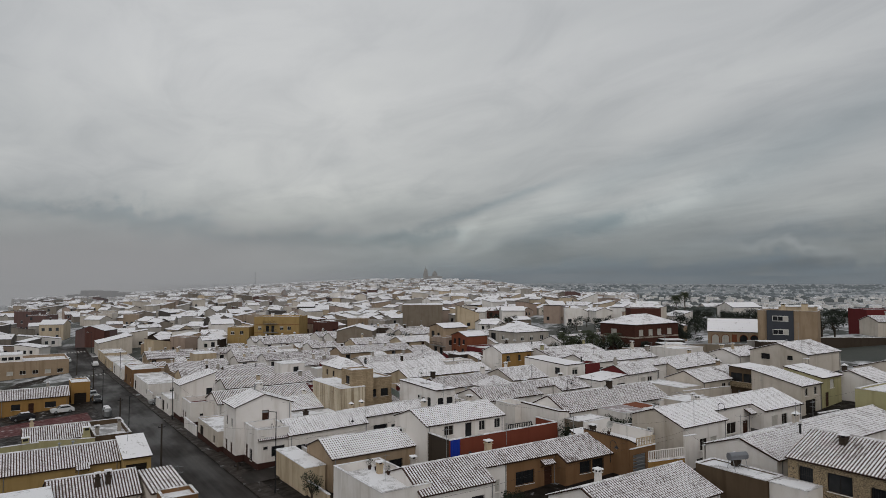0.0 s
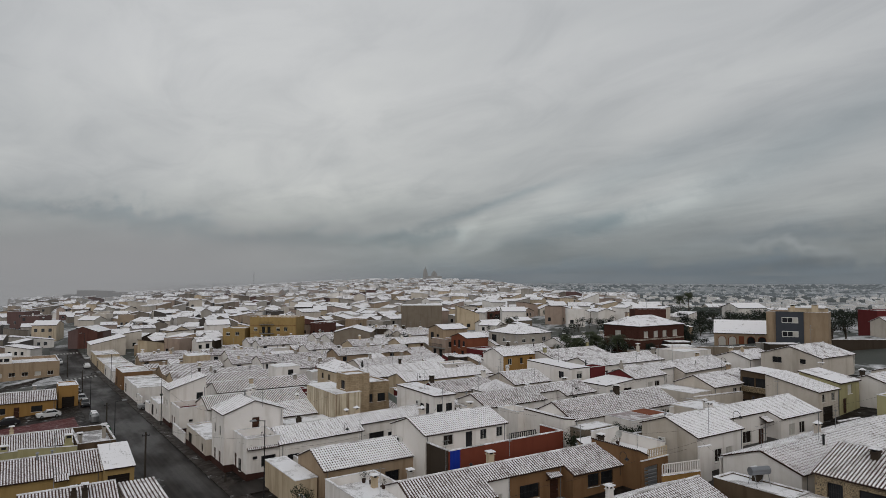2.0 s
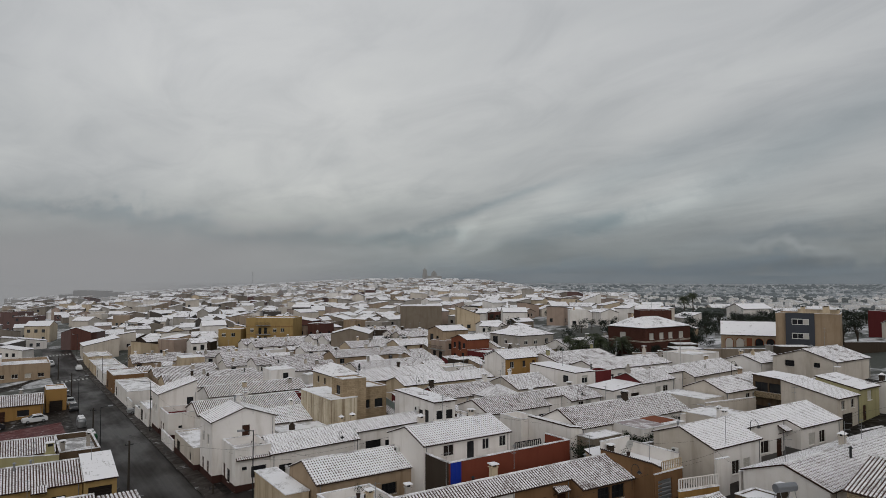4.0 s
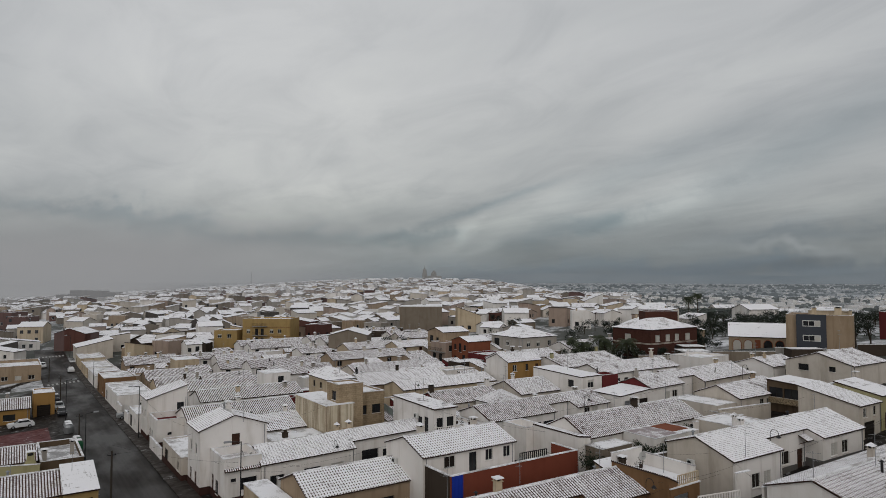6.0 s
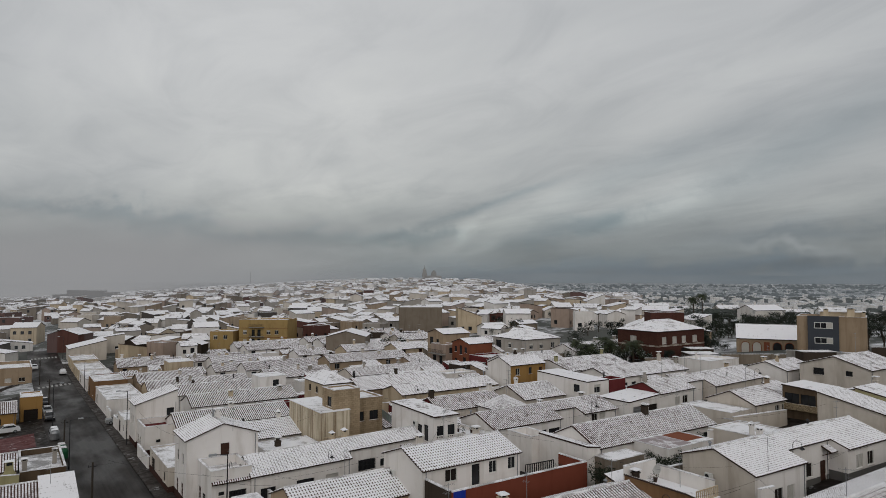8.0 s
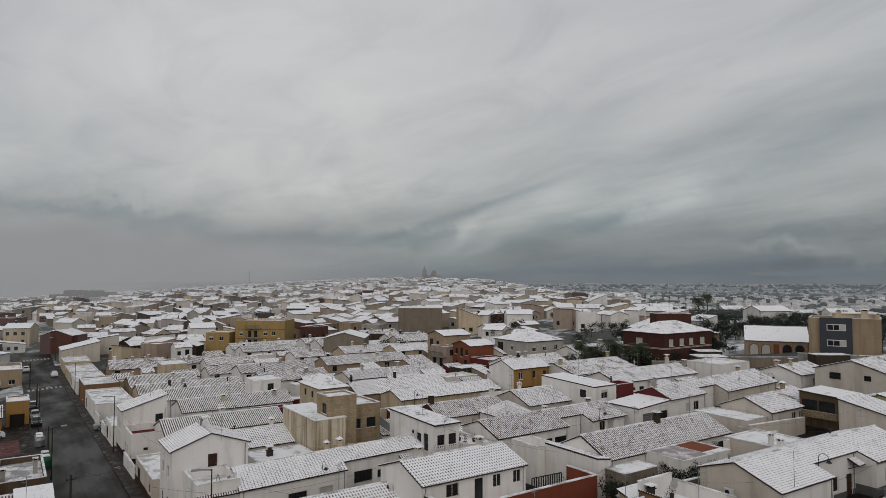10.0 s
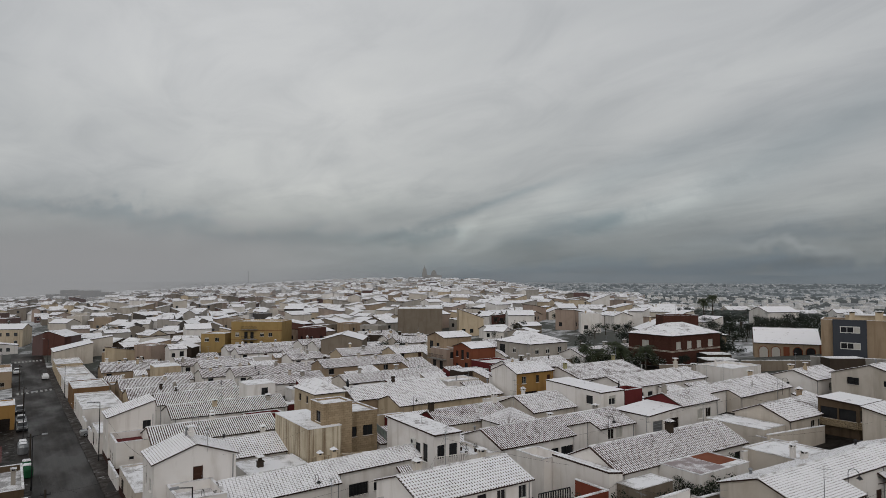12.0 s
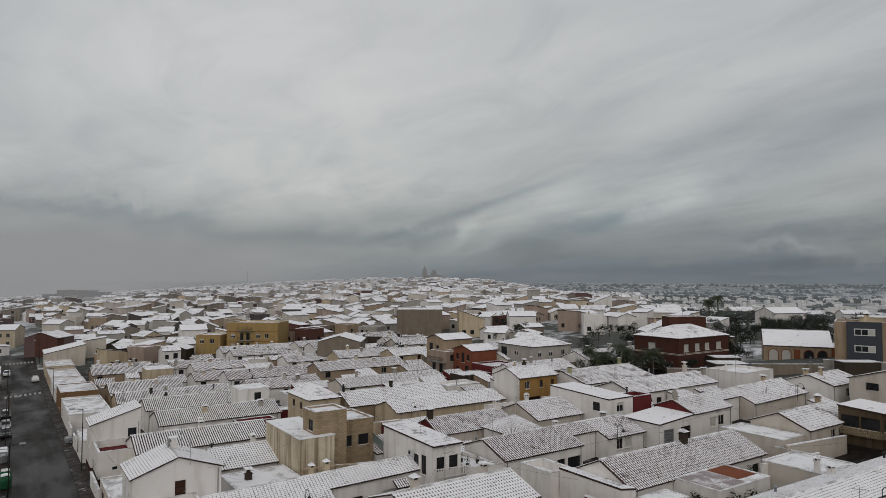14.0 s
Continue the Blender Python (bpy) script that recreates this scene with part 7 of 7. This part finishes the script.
# ---- far things ----
def church():
    x, y = to_world(930, -24)
    z = land(x, y)
    ob = thing("church", pose(x, y, z, 0, 0, -34), "far hilltop church with a tall bell tower and dome", "church")
    bm = bmesh.new()
    box(bm, 4, 24, -7, 7, -2, 12)
    part("nave", bm, CONCRETE, ob)
    bm = bmesh.new()
    box(bm, -3.4, 3.4, -3.4, 3.4, -2, 16)
    box(bm, -2.6, 2.6, -2.6, 2.6, 16, 20)
    part("bell_tower", bm, CONCRETE, ob)
    bm = bmesh.new()
    tube(bm, (0, 0, 20), (0, 0, 22), 3.0, 1.6, 8)
    tube(bm, (0, 0, 22), (0, 0, 27), 0.7, 0.2, 6)
    part("spire", bm, CONCRETE, ob)
    bm = bmesh.new()
    for i, (zz, rr) in enumerate(((12, 4.5), (14, 4.3), (16, 3.2), (17.4, 1.6))):
        tube(bm, (13, 0, zz), (13, 0, zz + 2), rr, rr * 0.85, 12)
    part("dome", bm, CONCRETE, ob)


church()
x, y = to_world(800, -233)
ob = thing("lattice_mast", pose(x, y, land(x, y)), "thin far lattice mast over the roofs", "mast")
bm = bmesh.new()
for sx in (-0.6, 0.6):
    for sy in (-0.6, 0.6):
        tube(bm, (sx, sy, 0), (sx * 0.4, sy * 0.4, 24), 0.14, 0.1, 4)
for i in range(8):
    tube(bm, (-0.5, -0.5, i * 3), (0.5, 0.5, i * 3 + 3), 0.08, 0.08, 4)
part("mast", bm, DARKMETAL, ob)
for d, l, w, h in ((506, -276, 11, 12.2), (508, -264, 11, 11.2), (504, -287, 8, 9.6), (512, -254, 7, 9.4)):
    x, y = to_world(d, l)
    house(x - w / 2, x + w / 2, y - 6, y + 6, land(x, y) + h, form="flat", parapet=0.5, turn=-34, wall=BROWN, label="far dark apartment block behind the near fog sheet", category="apartment block", name="apartment_block",
          front=[(1.2 + i * 3, 1 + f * 3, 1.4, 1.4, "dark") for i in range(int(w / 3.2)) for f in range(4)])


def far_trees():
    """Dark scrub, orchards and farm roofs scattered over the plain."""
    r = random.Random(5)
    vs, fs, ms = [], [], []

    def clump(x, y, z, s, h, m):
        n = 6
        i0 = len(vs)
        for k, (f, q) in enumerate(((1.0, 0.0), (1.15, 0.45), (0.6, 0.85))):
            for i in range(n):
                a = i * math.tau / n + k * 0.5
                rr = s * f * r.uniform(0.65, 1.2)
                vs.append((x + rr * math.cos(a), y + rr * math.sin(a), z + h * q * r.uniform(0.85, 1.1)))
        vs.append((x, y, z + h))
        for k in range(2):
            for i in range(n):
                fs.append((i0 + k * n + i, i0 + k * n + (i + 1) % n, i0 + (k + 1) * n + (i + 1) % n, i0 + (k + 1) * n + i))
                ms.append(m)
        for i in range(n):
            fs.append((i0 + 2 * n + i, i0 + 2 * n + (i + 1) % n, i0 + 3 * n))
            ms.append(m)

    for _ in range(19000):
        d = 190 * math.exp(r.random() * 2.75)
        lo = 0.30 + 0.16 * (1 - smooth(200, 420, d))
        l = d * r.uniform(min(lo, 0.68), 0.72)
        if d > 1050:
            l = d * r.uniform(-0.7, 0.72)
        x, y = to_world(d, l)
        if noise.noise(Vector((d / 60, l / 240, 0))) + 0.5 * noise.noise(Vector((x / 70, y / 70, 4.0))) < 0.10 + 0.2 * r.random():
            continue
        s = r.uniform(0.8, 2.3) * (1 + d / 1100)
        clump(x, y, land(x, y) - 0.3, s, s * r.uniform(0.6, 1.4), 0 if r.random() < 0.85 else 1)
    for _ in range(560):
        d = 360 * math.exp(r.random() * 2.2)
        l = d * r.uniform(0.26 if d < 1100 else -0.6, 0.72)
        x, y = to_world(d, l)
        z = land(x, y)
        w, dp, h = r.uniform(1.6, 4.2), r.uniform(1.4, 3), r.uniform(1.8, 3)
        i0 = len(vs)
        c, s = math.cos(r.uniform(0, 3)), 0
        s = math.sqrt(1 - c * c)
        for zz in (z - 1, z + h, z + h + 0.5):
            for u, v in ((-w, -dp), (w, -dp), (w, dp), (-w, dp)):
                e = 1.04 if zz > z + h else 1.0
                vs.append((x + (c * u - s * v) * e, y + (s * u + c * v) * e, zz + (1.0 if v > 0 and zz > z else 0)))
        for i in range(4):
            fs.append((i0 + i, i0 + (i + 1) % 4, i0 + 4 + (i + 1) % 4, i0 + 4 + i))
            ms.append(2 if i0 % 3 else 3)
            fs.append((i0 + 4 + i, i0 + 4 + (i + 1) % 4, i0 + 8 + (i + 1) % 4, i0 + 8 + i))
            ms.append(4)
        fs.append((i0 + 8, i0 + 9, i0 + 10, i0 + 11))
        ms.append(4)
    me = bpy.data.meshes.new("far_scrub")
    me.from_pydata(vs, [], fs)
    for m in (LEAF_DARK, LEAF, WHITE, PALE, snow_flat):
        me.materials.append(m)
    me.polygons.foreach_set("material_index", ms)
    tagged(new("far_scrub", me), "dark scrub, orchards and snowy farm roofs on the plain", "vegetation", "", "stuff")


far_trees()

# red paved court beside the street
sheet("court", [[(x, y, land(x, y) + 0.05) for x in range(-14, 15, 4)] for y in (137, 141, 145, 149)], make_paving("red_court_paving", (0.12, 0.035, 0.035)), "wet dark red paved court with slush", "pavement")


# ---- parts that set single buildings apart ----
# arched windows and a porch wall on the hall
for i, u0 in enumerate((-4.65, -2.2, 2.1, 4.6)):
    bm = bmesh.new()
    pts = [(u0 - 0.85, -0.25), (u0 + 0.85, -0.25)] + [(u0 + 0.85 * math.cos(a), 1.35 + 0.85 * math.sin(a)) for a in [math.pi * k / 10 for k in range(11)]]
    f = [bm.verts.new((p, -5.56, z + 0.4)) for p, z in pts]
    b = [bm.verts.new((p, -5.40, z + 0.4)) for p, z in pts]
    bm.faces.new(f)
    bm.faces.new(b)
    for k in range(len(pts)):
        bm.faces.new((f[k], f[(k + 1) % len(pts)], b[(k + 1) % len(pts)], b[k]))
    win = part("arched_window", bm, SHUTTER if i < 2 else GLASS, hall, "round-arched window")
    bm = bmesh.new()
    arc = [(u0 - 1.0, -0.25)] + [(u0 + 1.0 * math.cos(a), 1.35 + 1.0 * math.sin(a)) for a in [math.pi - math.pi * k / 10 for k in range(11)]] + [(u0 + 1.0, -0.25)]
    inn = [(u0 - 0.85, -0.25)] + [(u0 + 0.85 * math.cos(a), 1.35 + 0.85 * math.sin(a)) for a in [math.pi - math.pi * k / 10 for k in range(11)]] + [(u0 + 0.85, -0.25)]
    A = [[bm.verts.new((p, yy, z + 0.4)) for p, z in ring] for yy in (-5.62, -5.47) for ring in (arc, inn)]
    for k in range(len(arc) - 1):
        bm.faces.new((A[0][k], A[0][k + 1], A[1][k + 1], A[1][k]))
        bm.faces.new((A[0][k], A[0][k + 1], A[2][k + 1], A[2][k]))
        bm.faces.new((A[1][k], A[1][k + 1], A[3][k + 1], A[3][k]))
    part("arch_trim", bm, TERRA, win)
bm = bmesh.new()
box(bm, -0.7, 0.5, -5.6, -5.49, 0, 2.7)
part("pilaster", bm, TERRA, hall)
bm = bmesh.new()
box(bm, 6.3, 6.92, -5.7, -5.49, 0, 3.4)
part("pilaster", bm, TERRA, hall)
# the slate-clad bay of the flats with two strip windows
bm = bmesh.new()
box(bm, -4.15, 1.4, -4.95, -4.49, 1.0, 8.25)
bay = part("clad_bay", bm, SLATE, flats, "slate-grey clad bay")
for z in (2.6, 5.7):
    bm = bmesh.new()
    box(bm, -2.95, 0.35, -5.03, -4.955, z, z + 1.3)
    win = part("strip_window", bm, FRAME_W, bay)
    for u0, m in ((-2.8, GLASS), (-1.75, GLASS), (-0.7, SHUTTER)):
        bm = bmesh.new()
        box(bm, u0, u0 + 0.95, -5.06, -5.032, z + 0.16, z + 1.14)
        part("pane", bm, m, win)
top = 12.4 - flats.matrix_basis.translation.z
bm = bmesh.new()
box(bm, -2.2, 5.6, 0.2, 4.0, top + 0.11, top + 1.25)
room = part("roof_room", bm, CREAM, flats, "pale set-back roof storey")
bm = bmesh.new()
box(bm, -2.5, 5.9, -0.2, 4.3, top + 1.25, top + 1.45)
part("roof_slab", bm, snow_flat, room, "roof slab under snow")
# pale bands between the floors of the brick villa
for z in (2.9, 3.1):
    bm = bmesh.new()
    box(bm, -8.59, 8.59, -5.63, -5.601, z, z + 0.09)
    box(bm, -8.58, -8.551, -5.6, 5.6, z, z + 0.09)
    part("string_course", bm, PALE, villa, "pale band between the floors")
# balconies of the mustard block
for f in range(3):
    bm = bmesh.new()
    box(bm, -4.6, 0.4, -6.5, -5.41, f * 3.1 - 0.05, f * 3.1 + 0.12)
    bal = part("balcony", bm, CONCRETE, mustard)
    bm = bmesh.new()
    for k in range(18):
        x = -4.55 + k * 4.9 / 17
        box(bm, x - 0.02, x + 0.02, -6.46, -6.42, f * 3.1 + 0.12, f * 3.1 + 1.05)
    box(bm, -4.58, 0.38, -6.47, -6.41, f * 3.1 + 1.05, f * 3.1 + 1.11)
    part("rail", bm, DARKMETAL, bal, "dark metal balcony rail")
for z in (3.0, 6.1):
    bm = bmesh.new()
    box(bm, -8.45, 8.45, -5.47, -5.401, z - 0.12, z)
    part("string_course", bm, TERRA, mustard)
yard_wall(103.0, 194.0, 121.0, 181.8, 3.8, BROWN, "long dark stained court wall with a little snow", 0.3)
yard_wall(103.0, 194.0, 111.0, 206.0, 3.8, BROWN, "long dark stained court wall with a little snow", 0.3)


# ---- see-through glowing sheets that paint fog over the far side of the town ----
def fog_sheet(dist, amount, colour=(0.285, 0.285, 0.29), l0=-620, l1=-30, top=90.0):
    k = Mat("glowing_fog")
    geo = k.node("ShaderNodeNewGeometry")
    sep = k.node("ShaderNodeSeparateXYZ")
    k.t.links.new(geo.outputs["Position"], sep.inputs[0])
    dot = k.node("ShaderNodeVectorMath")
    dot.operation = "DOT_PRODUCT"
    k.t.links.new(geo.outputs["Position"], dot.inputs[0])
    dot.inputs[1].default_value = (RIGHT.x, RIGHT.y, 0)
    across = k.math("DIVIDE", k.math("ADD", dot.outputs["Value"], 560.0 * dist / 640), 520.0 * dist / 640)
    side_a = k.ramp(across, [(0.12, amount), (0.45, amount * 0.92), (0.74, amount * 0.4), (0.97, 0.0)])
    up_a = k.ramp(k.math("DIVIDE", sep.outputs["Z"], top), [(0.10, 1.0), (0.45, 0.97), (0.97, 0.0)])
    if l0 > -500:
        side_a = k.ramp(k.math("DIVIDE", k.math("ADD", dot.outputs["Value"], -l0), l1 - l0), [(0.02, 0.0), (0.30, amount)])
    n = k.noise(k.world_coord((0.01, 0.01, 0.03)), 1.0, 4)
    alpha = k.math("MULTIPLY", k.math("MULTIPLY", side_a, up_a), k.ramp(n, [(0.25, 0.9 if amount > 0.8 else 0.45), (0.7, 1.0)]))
    # flat emission stands in for the light scattered in fog
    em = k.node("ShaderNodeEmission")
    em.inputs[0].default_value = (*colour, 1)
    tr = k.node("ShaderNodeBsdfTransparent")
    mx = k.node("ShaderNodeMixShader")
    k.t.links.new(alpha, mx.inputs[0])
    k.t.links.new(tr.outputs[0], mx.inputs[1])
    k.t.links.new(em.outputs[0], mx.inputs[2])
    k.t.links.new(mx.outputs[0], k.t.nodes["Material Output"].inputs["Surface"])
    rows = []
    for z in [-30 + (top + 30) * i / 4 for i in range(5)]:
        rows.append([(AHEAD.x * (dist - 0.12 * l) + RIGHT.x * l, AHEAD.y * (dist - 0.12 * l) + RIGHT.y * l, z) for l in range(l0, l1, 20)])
    return sheet("backdrop_fog", rows, k.m, "pale glowing sheet painting fog over the far houses", "fog")


fog_sheet(660, 1.0)
fog_sheet(430, 0.60)


def haze(dist, amount, colour, top):
    """A thin see-through glowing sheet that paints distance haze across the whole valley."""
    k = Mat("glowing_haze_veil")
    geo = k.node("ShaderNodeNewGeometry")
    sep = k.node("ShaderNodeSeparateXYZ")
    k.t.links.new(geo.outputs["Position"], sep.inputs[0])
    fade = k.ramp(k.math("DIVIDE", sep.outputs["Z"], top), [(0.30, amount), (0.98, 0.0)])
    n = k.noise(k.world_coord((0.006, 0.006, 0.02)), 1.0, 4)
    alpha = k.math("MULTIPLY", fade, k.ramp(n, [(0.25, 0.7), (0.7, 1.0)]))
    # an even emission colour gives the haze its brightness
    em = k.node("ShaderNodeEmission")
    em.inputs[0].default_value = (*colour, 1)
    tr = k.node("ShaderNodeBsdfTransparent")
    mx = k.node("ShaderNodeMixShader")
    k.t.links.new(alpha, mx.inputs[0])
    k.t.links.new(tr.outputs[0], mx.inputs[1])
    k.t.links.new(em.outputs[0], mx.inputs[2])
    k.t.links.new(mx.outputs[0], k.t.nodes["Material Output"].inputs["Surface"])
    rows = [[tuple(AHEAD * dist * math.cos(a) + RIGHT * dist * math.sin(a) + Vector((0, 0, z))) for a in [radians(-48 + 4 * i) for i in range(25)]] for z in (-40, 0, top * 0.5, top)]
    return sheet("backdrop_haze", rows, k.m, "thin glowing sheet painting haze over the valley", "fog")


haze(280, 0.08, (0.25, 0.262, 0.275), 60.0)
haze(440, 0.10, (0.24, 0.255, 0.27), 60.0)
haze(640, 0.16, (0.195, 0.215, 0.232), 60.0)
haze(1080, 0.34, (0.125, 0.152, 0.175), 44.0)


# ---- gardens and sheds round the villas ----
for a in ((139.5, 146.0, 75.6, 78.6, 2.3, BROWN, "dark brown carport with a flat snowed roof"), (127.0, 133.0, 92.0, 96.5, 2.4, BROWN, "dark brown garden shed with a flat snowed roof"),
          (134.0, 139.0, 97.0, 101.0, 2.2, BROWN, "dark brown garden shed with a flat snowed roof")):
    house(a[0], a[1], a[2], a[3], land((a[0] + a[1]) / 2, (a[2] + a[3]) / 2) + a[4], form="flat", turn=-34, wall=a[5], label=a[6], category="shed", name="garden_shed", group="garden sheds")
house(158.0, 163.0, 113.0, 118.0, land(160, 115) + 4.6, form="hip", turn=-34, wall=SAND, ribs=False, label="garden pavilion under a snowed pyramid roof", category="pavilion", name="pavilion")
def i_behind(x, y):
    """The open ground before the hall and the flats."""
    return 44 < x * RIGHT.x + y * RIGHT.y < 110 and x * AHEAD.x + y * AHEAD.y < 181


hedge = random.Random(11)
for i in range(270):
    x, y = to_world(hedge.uniform(176, 340) if i % 3 else hedge.uniform(192, 240), hedge.uniform(15, 190) if i % 3 else hedge.uniform(60, 160))
    p = Vector((x, y))
    if all((p - q).length > 5.4 for q, _ in taken2) and not (i_behind(x, y)):
        tree(x, y, hedge.uniform(2.2, 4.6), hedge.uniform(1.2, 2.4), LEAF_DARK if i % 2 else LEAF, "dark evergreen garden tree with traces of snow", "tree", 9, 40)
    if i % 2:
        tree(x + hedge.uniform(-3, 3), y + hedge.uniform(-2, 2), hedge.uniform(1.8, 3.2), hedge.uniform(1.8, 3.0), LEAF_SNOWY, "dense dark garden shrub loaded with wet snow", "shrub", 8, 34)
for a in ((131.0, 90.0, 142.0, 82.6, MUD), (142.0, 82.6, 150.0, 70.0, CONCRETE), (150.0, 70.0, 165.0, 60.0, BROWN), (119.0, 99.6, 131.0, 90.0, MUD)):
    yard_wall(a[0], a[1], a[2], a[3], land(a[2], a[3]) + 1.4, a[4], "low garden wall with a line of snow")


def plant_pot(x, y, z, h):
    ob = thing("plant_pot", pose(x, y, z), "clay plant pot with a dark evergreen on a terrace", "plant pot", "plant pots")
    bm = bmesh.new()
    tube(bm, (0, 0, 0), (0, 0, 0.4), 0.16, 0.22, 10)
    part("pot", bm, TILE, ob)
    bm = bmesh.new()
    leaves(bm, (0, 0, 0.4 + h * 0.5), h * 0.5, 150, random.Random(int(x * 50)), 1.2, 0.45)
    part("plant", bm, LEAF_NEAR, ob)


for p in ((33.6, 60.8, -0.5, 0.8), (34.0, 58.8, -0.5, 0.6), (33.2, 61.6, -0.5, 1.0), (58.0, 62.2, -0.3, 1.2), (59.0, 82.0, 0.5, 0.8), (60.2, 80.6, 0.5, 0.7), (58.4, 80.0, 0.5, 0.9), (61.0, 52.4, 1.3, 0.8), (59.4, 51.6, 1.3, 0.7), (31.6, 85.4, -1.0, 0.6)):
    plant_pot(*p)


def air_unit(x, y, z, turn):
    ob = thing("air_conditioner", pose(x, y, z, 0, 0, turn), "white air conditioner unit on a wall bracket", "air conditioner", "air conditioners")
    bm = bmesh.new()
    box(bm, -0.42, 0.42, -0.34, -0.04, 0, 0.62, 0, 0.02)
    part("case", bm, FRAME_W, ob)
    bm = bmesh.new()
    tube(bm, (-0.1, -0.345, 0.31), (-0.1, -0.36, 0.31), 0.22, 0.22, 14)
    part("fan_grille", bm, DARKMETAL, ob)
    bm = bmesh.new()
    box(bm, -0.4, 0.4, -0.3, 0.0, -0.05, -0.005)
    part("bracket", bm, METAL, ob)


for p in ((90.98, 47.0, 3.4, -90), (53.48, 83.4, 1.8, -90), (65.18, 49.4, 1.6, -90), (42.48, 70.0, 0.6, -90)):
    air_unit(*p)

# red roof membrane that shows where the snow has slid
z = 2.0 - annexe_red.matrix_basis.translation.z + 0.104
bm = bmesh.new()
box(bm, -3.8, 0.6, -2.15, 2.15, z, z + 0.02)
part("roof_membrane", bm, slushy_membrane, annexe_red, "wet red roof membrane with remains of snow")
bm = bmesh.new()
box(bm, 0.75, 3.8, -1.2, 2.15, z, z + 0.03)
part("roof_membrane", bm, TERRA, annexe_red, "wet red roof membrane free of snow")


# ---- wires along the house fronts, more roof masts ----
for y0 in (50.1, 81.2, 112.9, 127.2, 141.6):
    for x in range(34, 96, 12):
        a, b = (x, y0 - (x - 34) * 0.12, land(x, y0) + 3.1), (x + 12, y0 - (x - 22) * 0.12, land(x + 12, y0) + 3.1)
        cable(a, b, 0.25)
for a, b in (((25.6, 125.1, -0.6), (17.3, 128.0, -0.6)), ((33.0, 88.0, 2.6), (44.4, 92.6, 3.0)), ((55.0, 79.4, 3.4), (42.5, 66.0, 2.6)), ((26.2, 72.7, 2.6), (17.5, 91.3, 1.6)), ((60.0, 60.4, 1.6), (65.0, 62.4, 2.2)),
             ((91.0, 51.0, 5.6), (86.6, 62.4, 2.4)), ((63.4, 62.6, 2.2), (55.0, 79.4, 3.0)), ((101.0, 72.8, 4.2), (104.0, 61.2, 4.0)), ((74.4, 75.0, 2.6), (70.0, 62.2, 2.2))):
    cable(a, b, 0.4)
wires = random.Random(21)
ridges = [ob for ob in scene.objects if ob.parent is None and ob.name.startswith(("row_house", "house")) and ob.type == "EMPTY"]
for ob in ridges:
    p = ob.matrix_basis.translation
    roof = [c for c in ob.children if c.name.startswith("roof")]
    if roof and wires.random() < 0.45 and p.y < 200:
        z = max(v.co.z for v in roof[0].data.vertices)
        antenna(p.x + wires.uniform(-1.5, 1.5), p.y, p.z + z - 0.1, wires.uniform(1.8, 3.4), wires.uniform(0, 360))

z = -2.15 - annexe_court.matrix_basis.translation.z + 0.104
bm = bmesh.new()
box(bm, -2.9, 2.9, 0.2, 3.0, z, z + 0.02)
part("terrace_floor", bm, MAROON, annexe_court, "wet dark red terrace floor")

bm = bmesh.new()
box(bm, -3.35, -3.01, -2.4, 2.4, 1.05, 1.88)
box(bm, -3.0, 2.9, -2.7, -2.41, 1.05, 1.88)
part("balustrade", bm, RUBBLE, gallery_house, "weathered stone balustrade of an open gallery")
for c in terrace_west.children:
    if c.name.startswith("roof"):
        c.data.materials[0] = slush
for ob in [o for o in scene.objects if o.parent is None and o.name.startswith("annexe") and o.matrix_basis.translation.x < 31]:
    for c in ob.children:
        if c.name.startswith("roof"):
            c.data.materials[0] = snow_thin
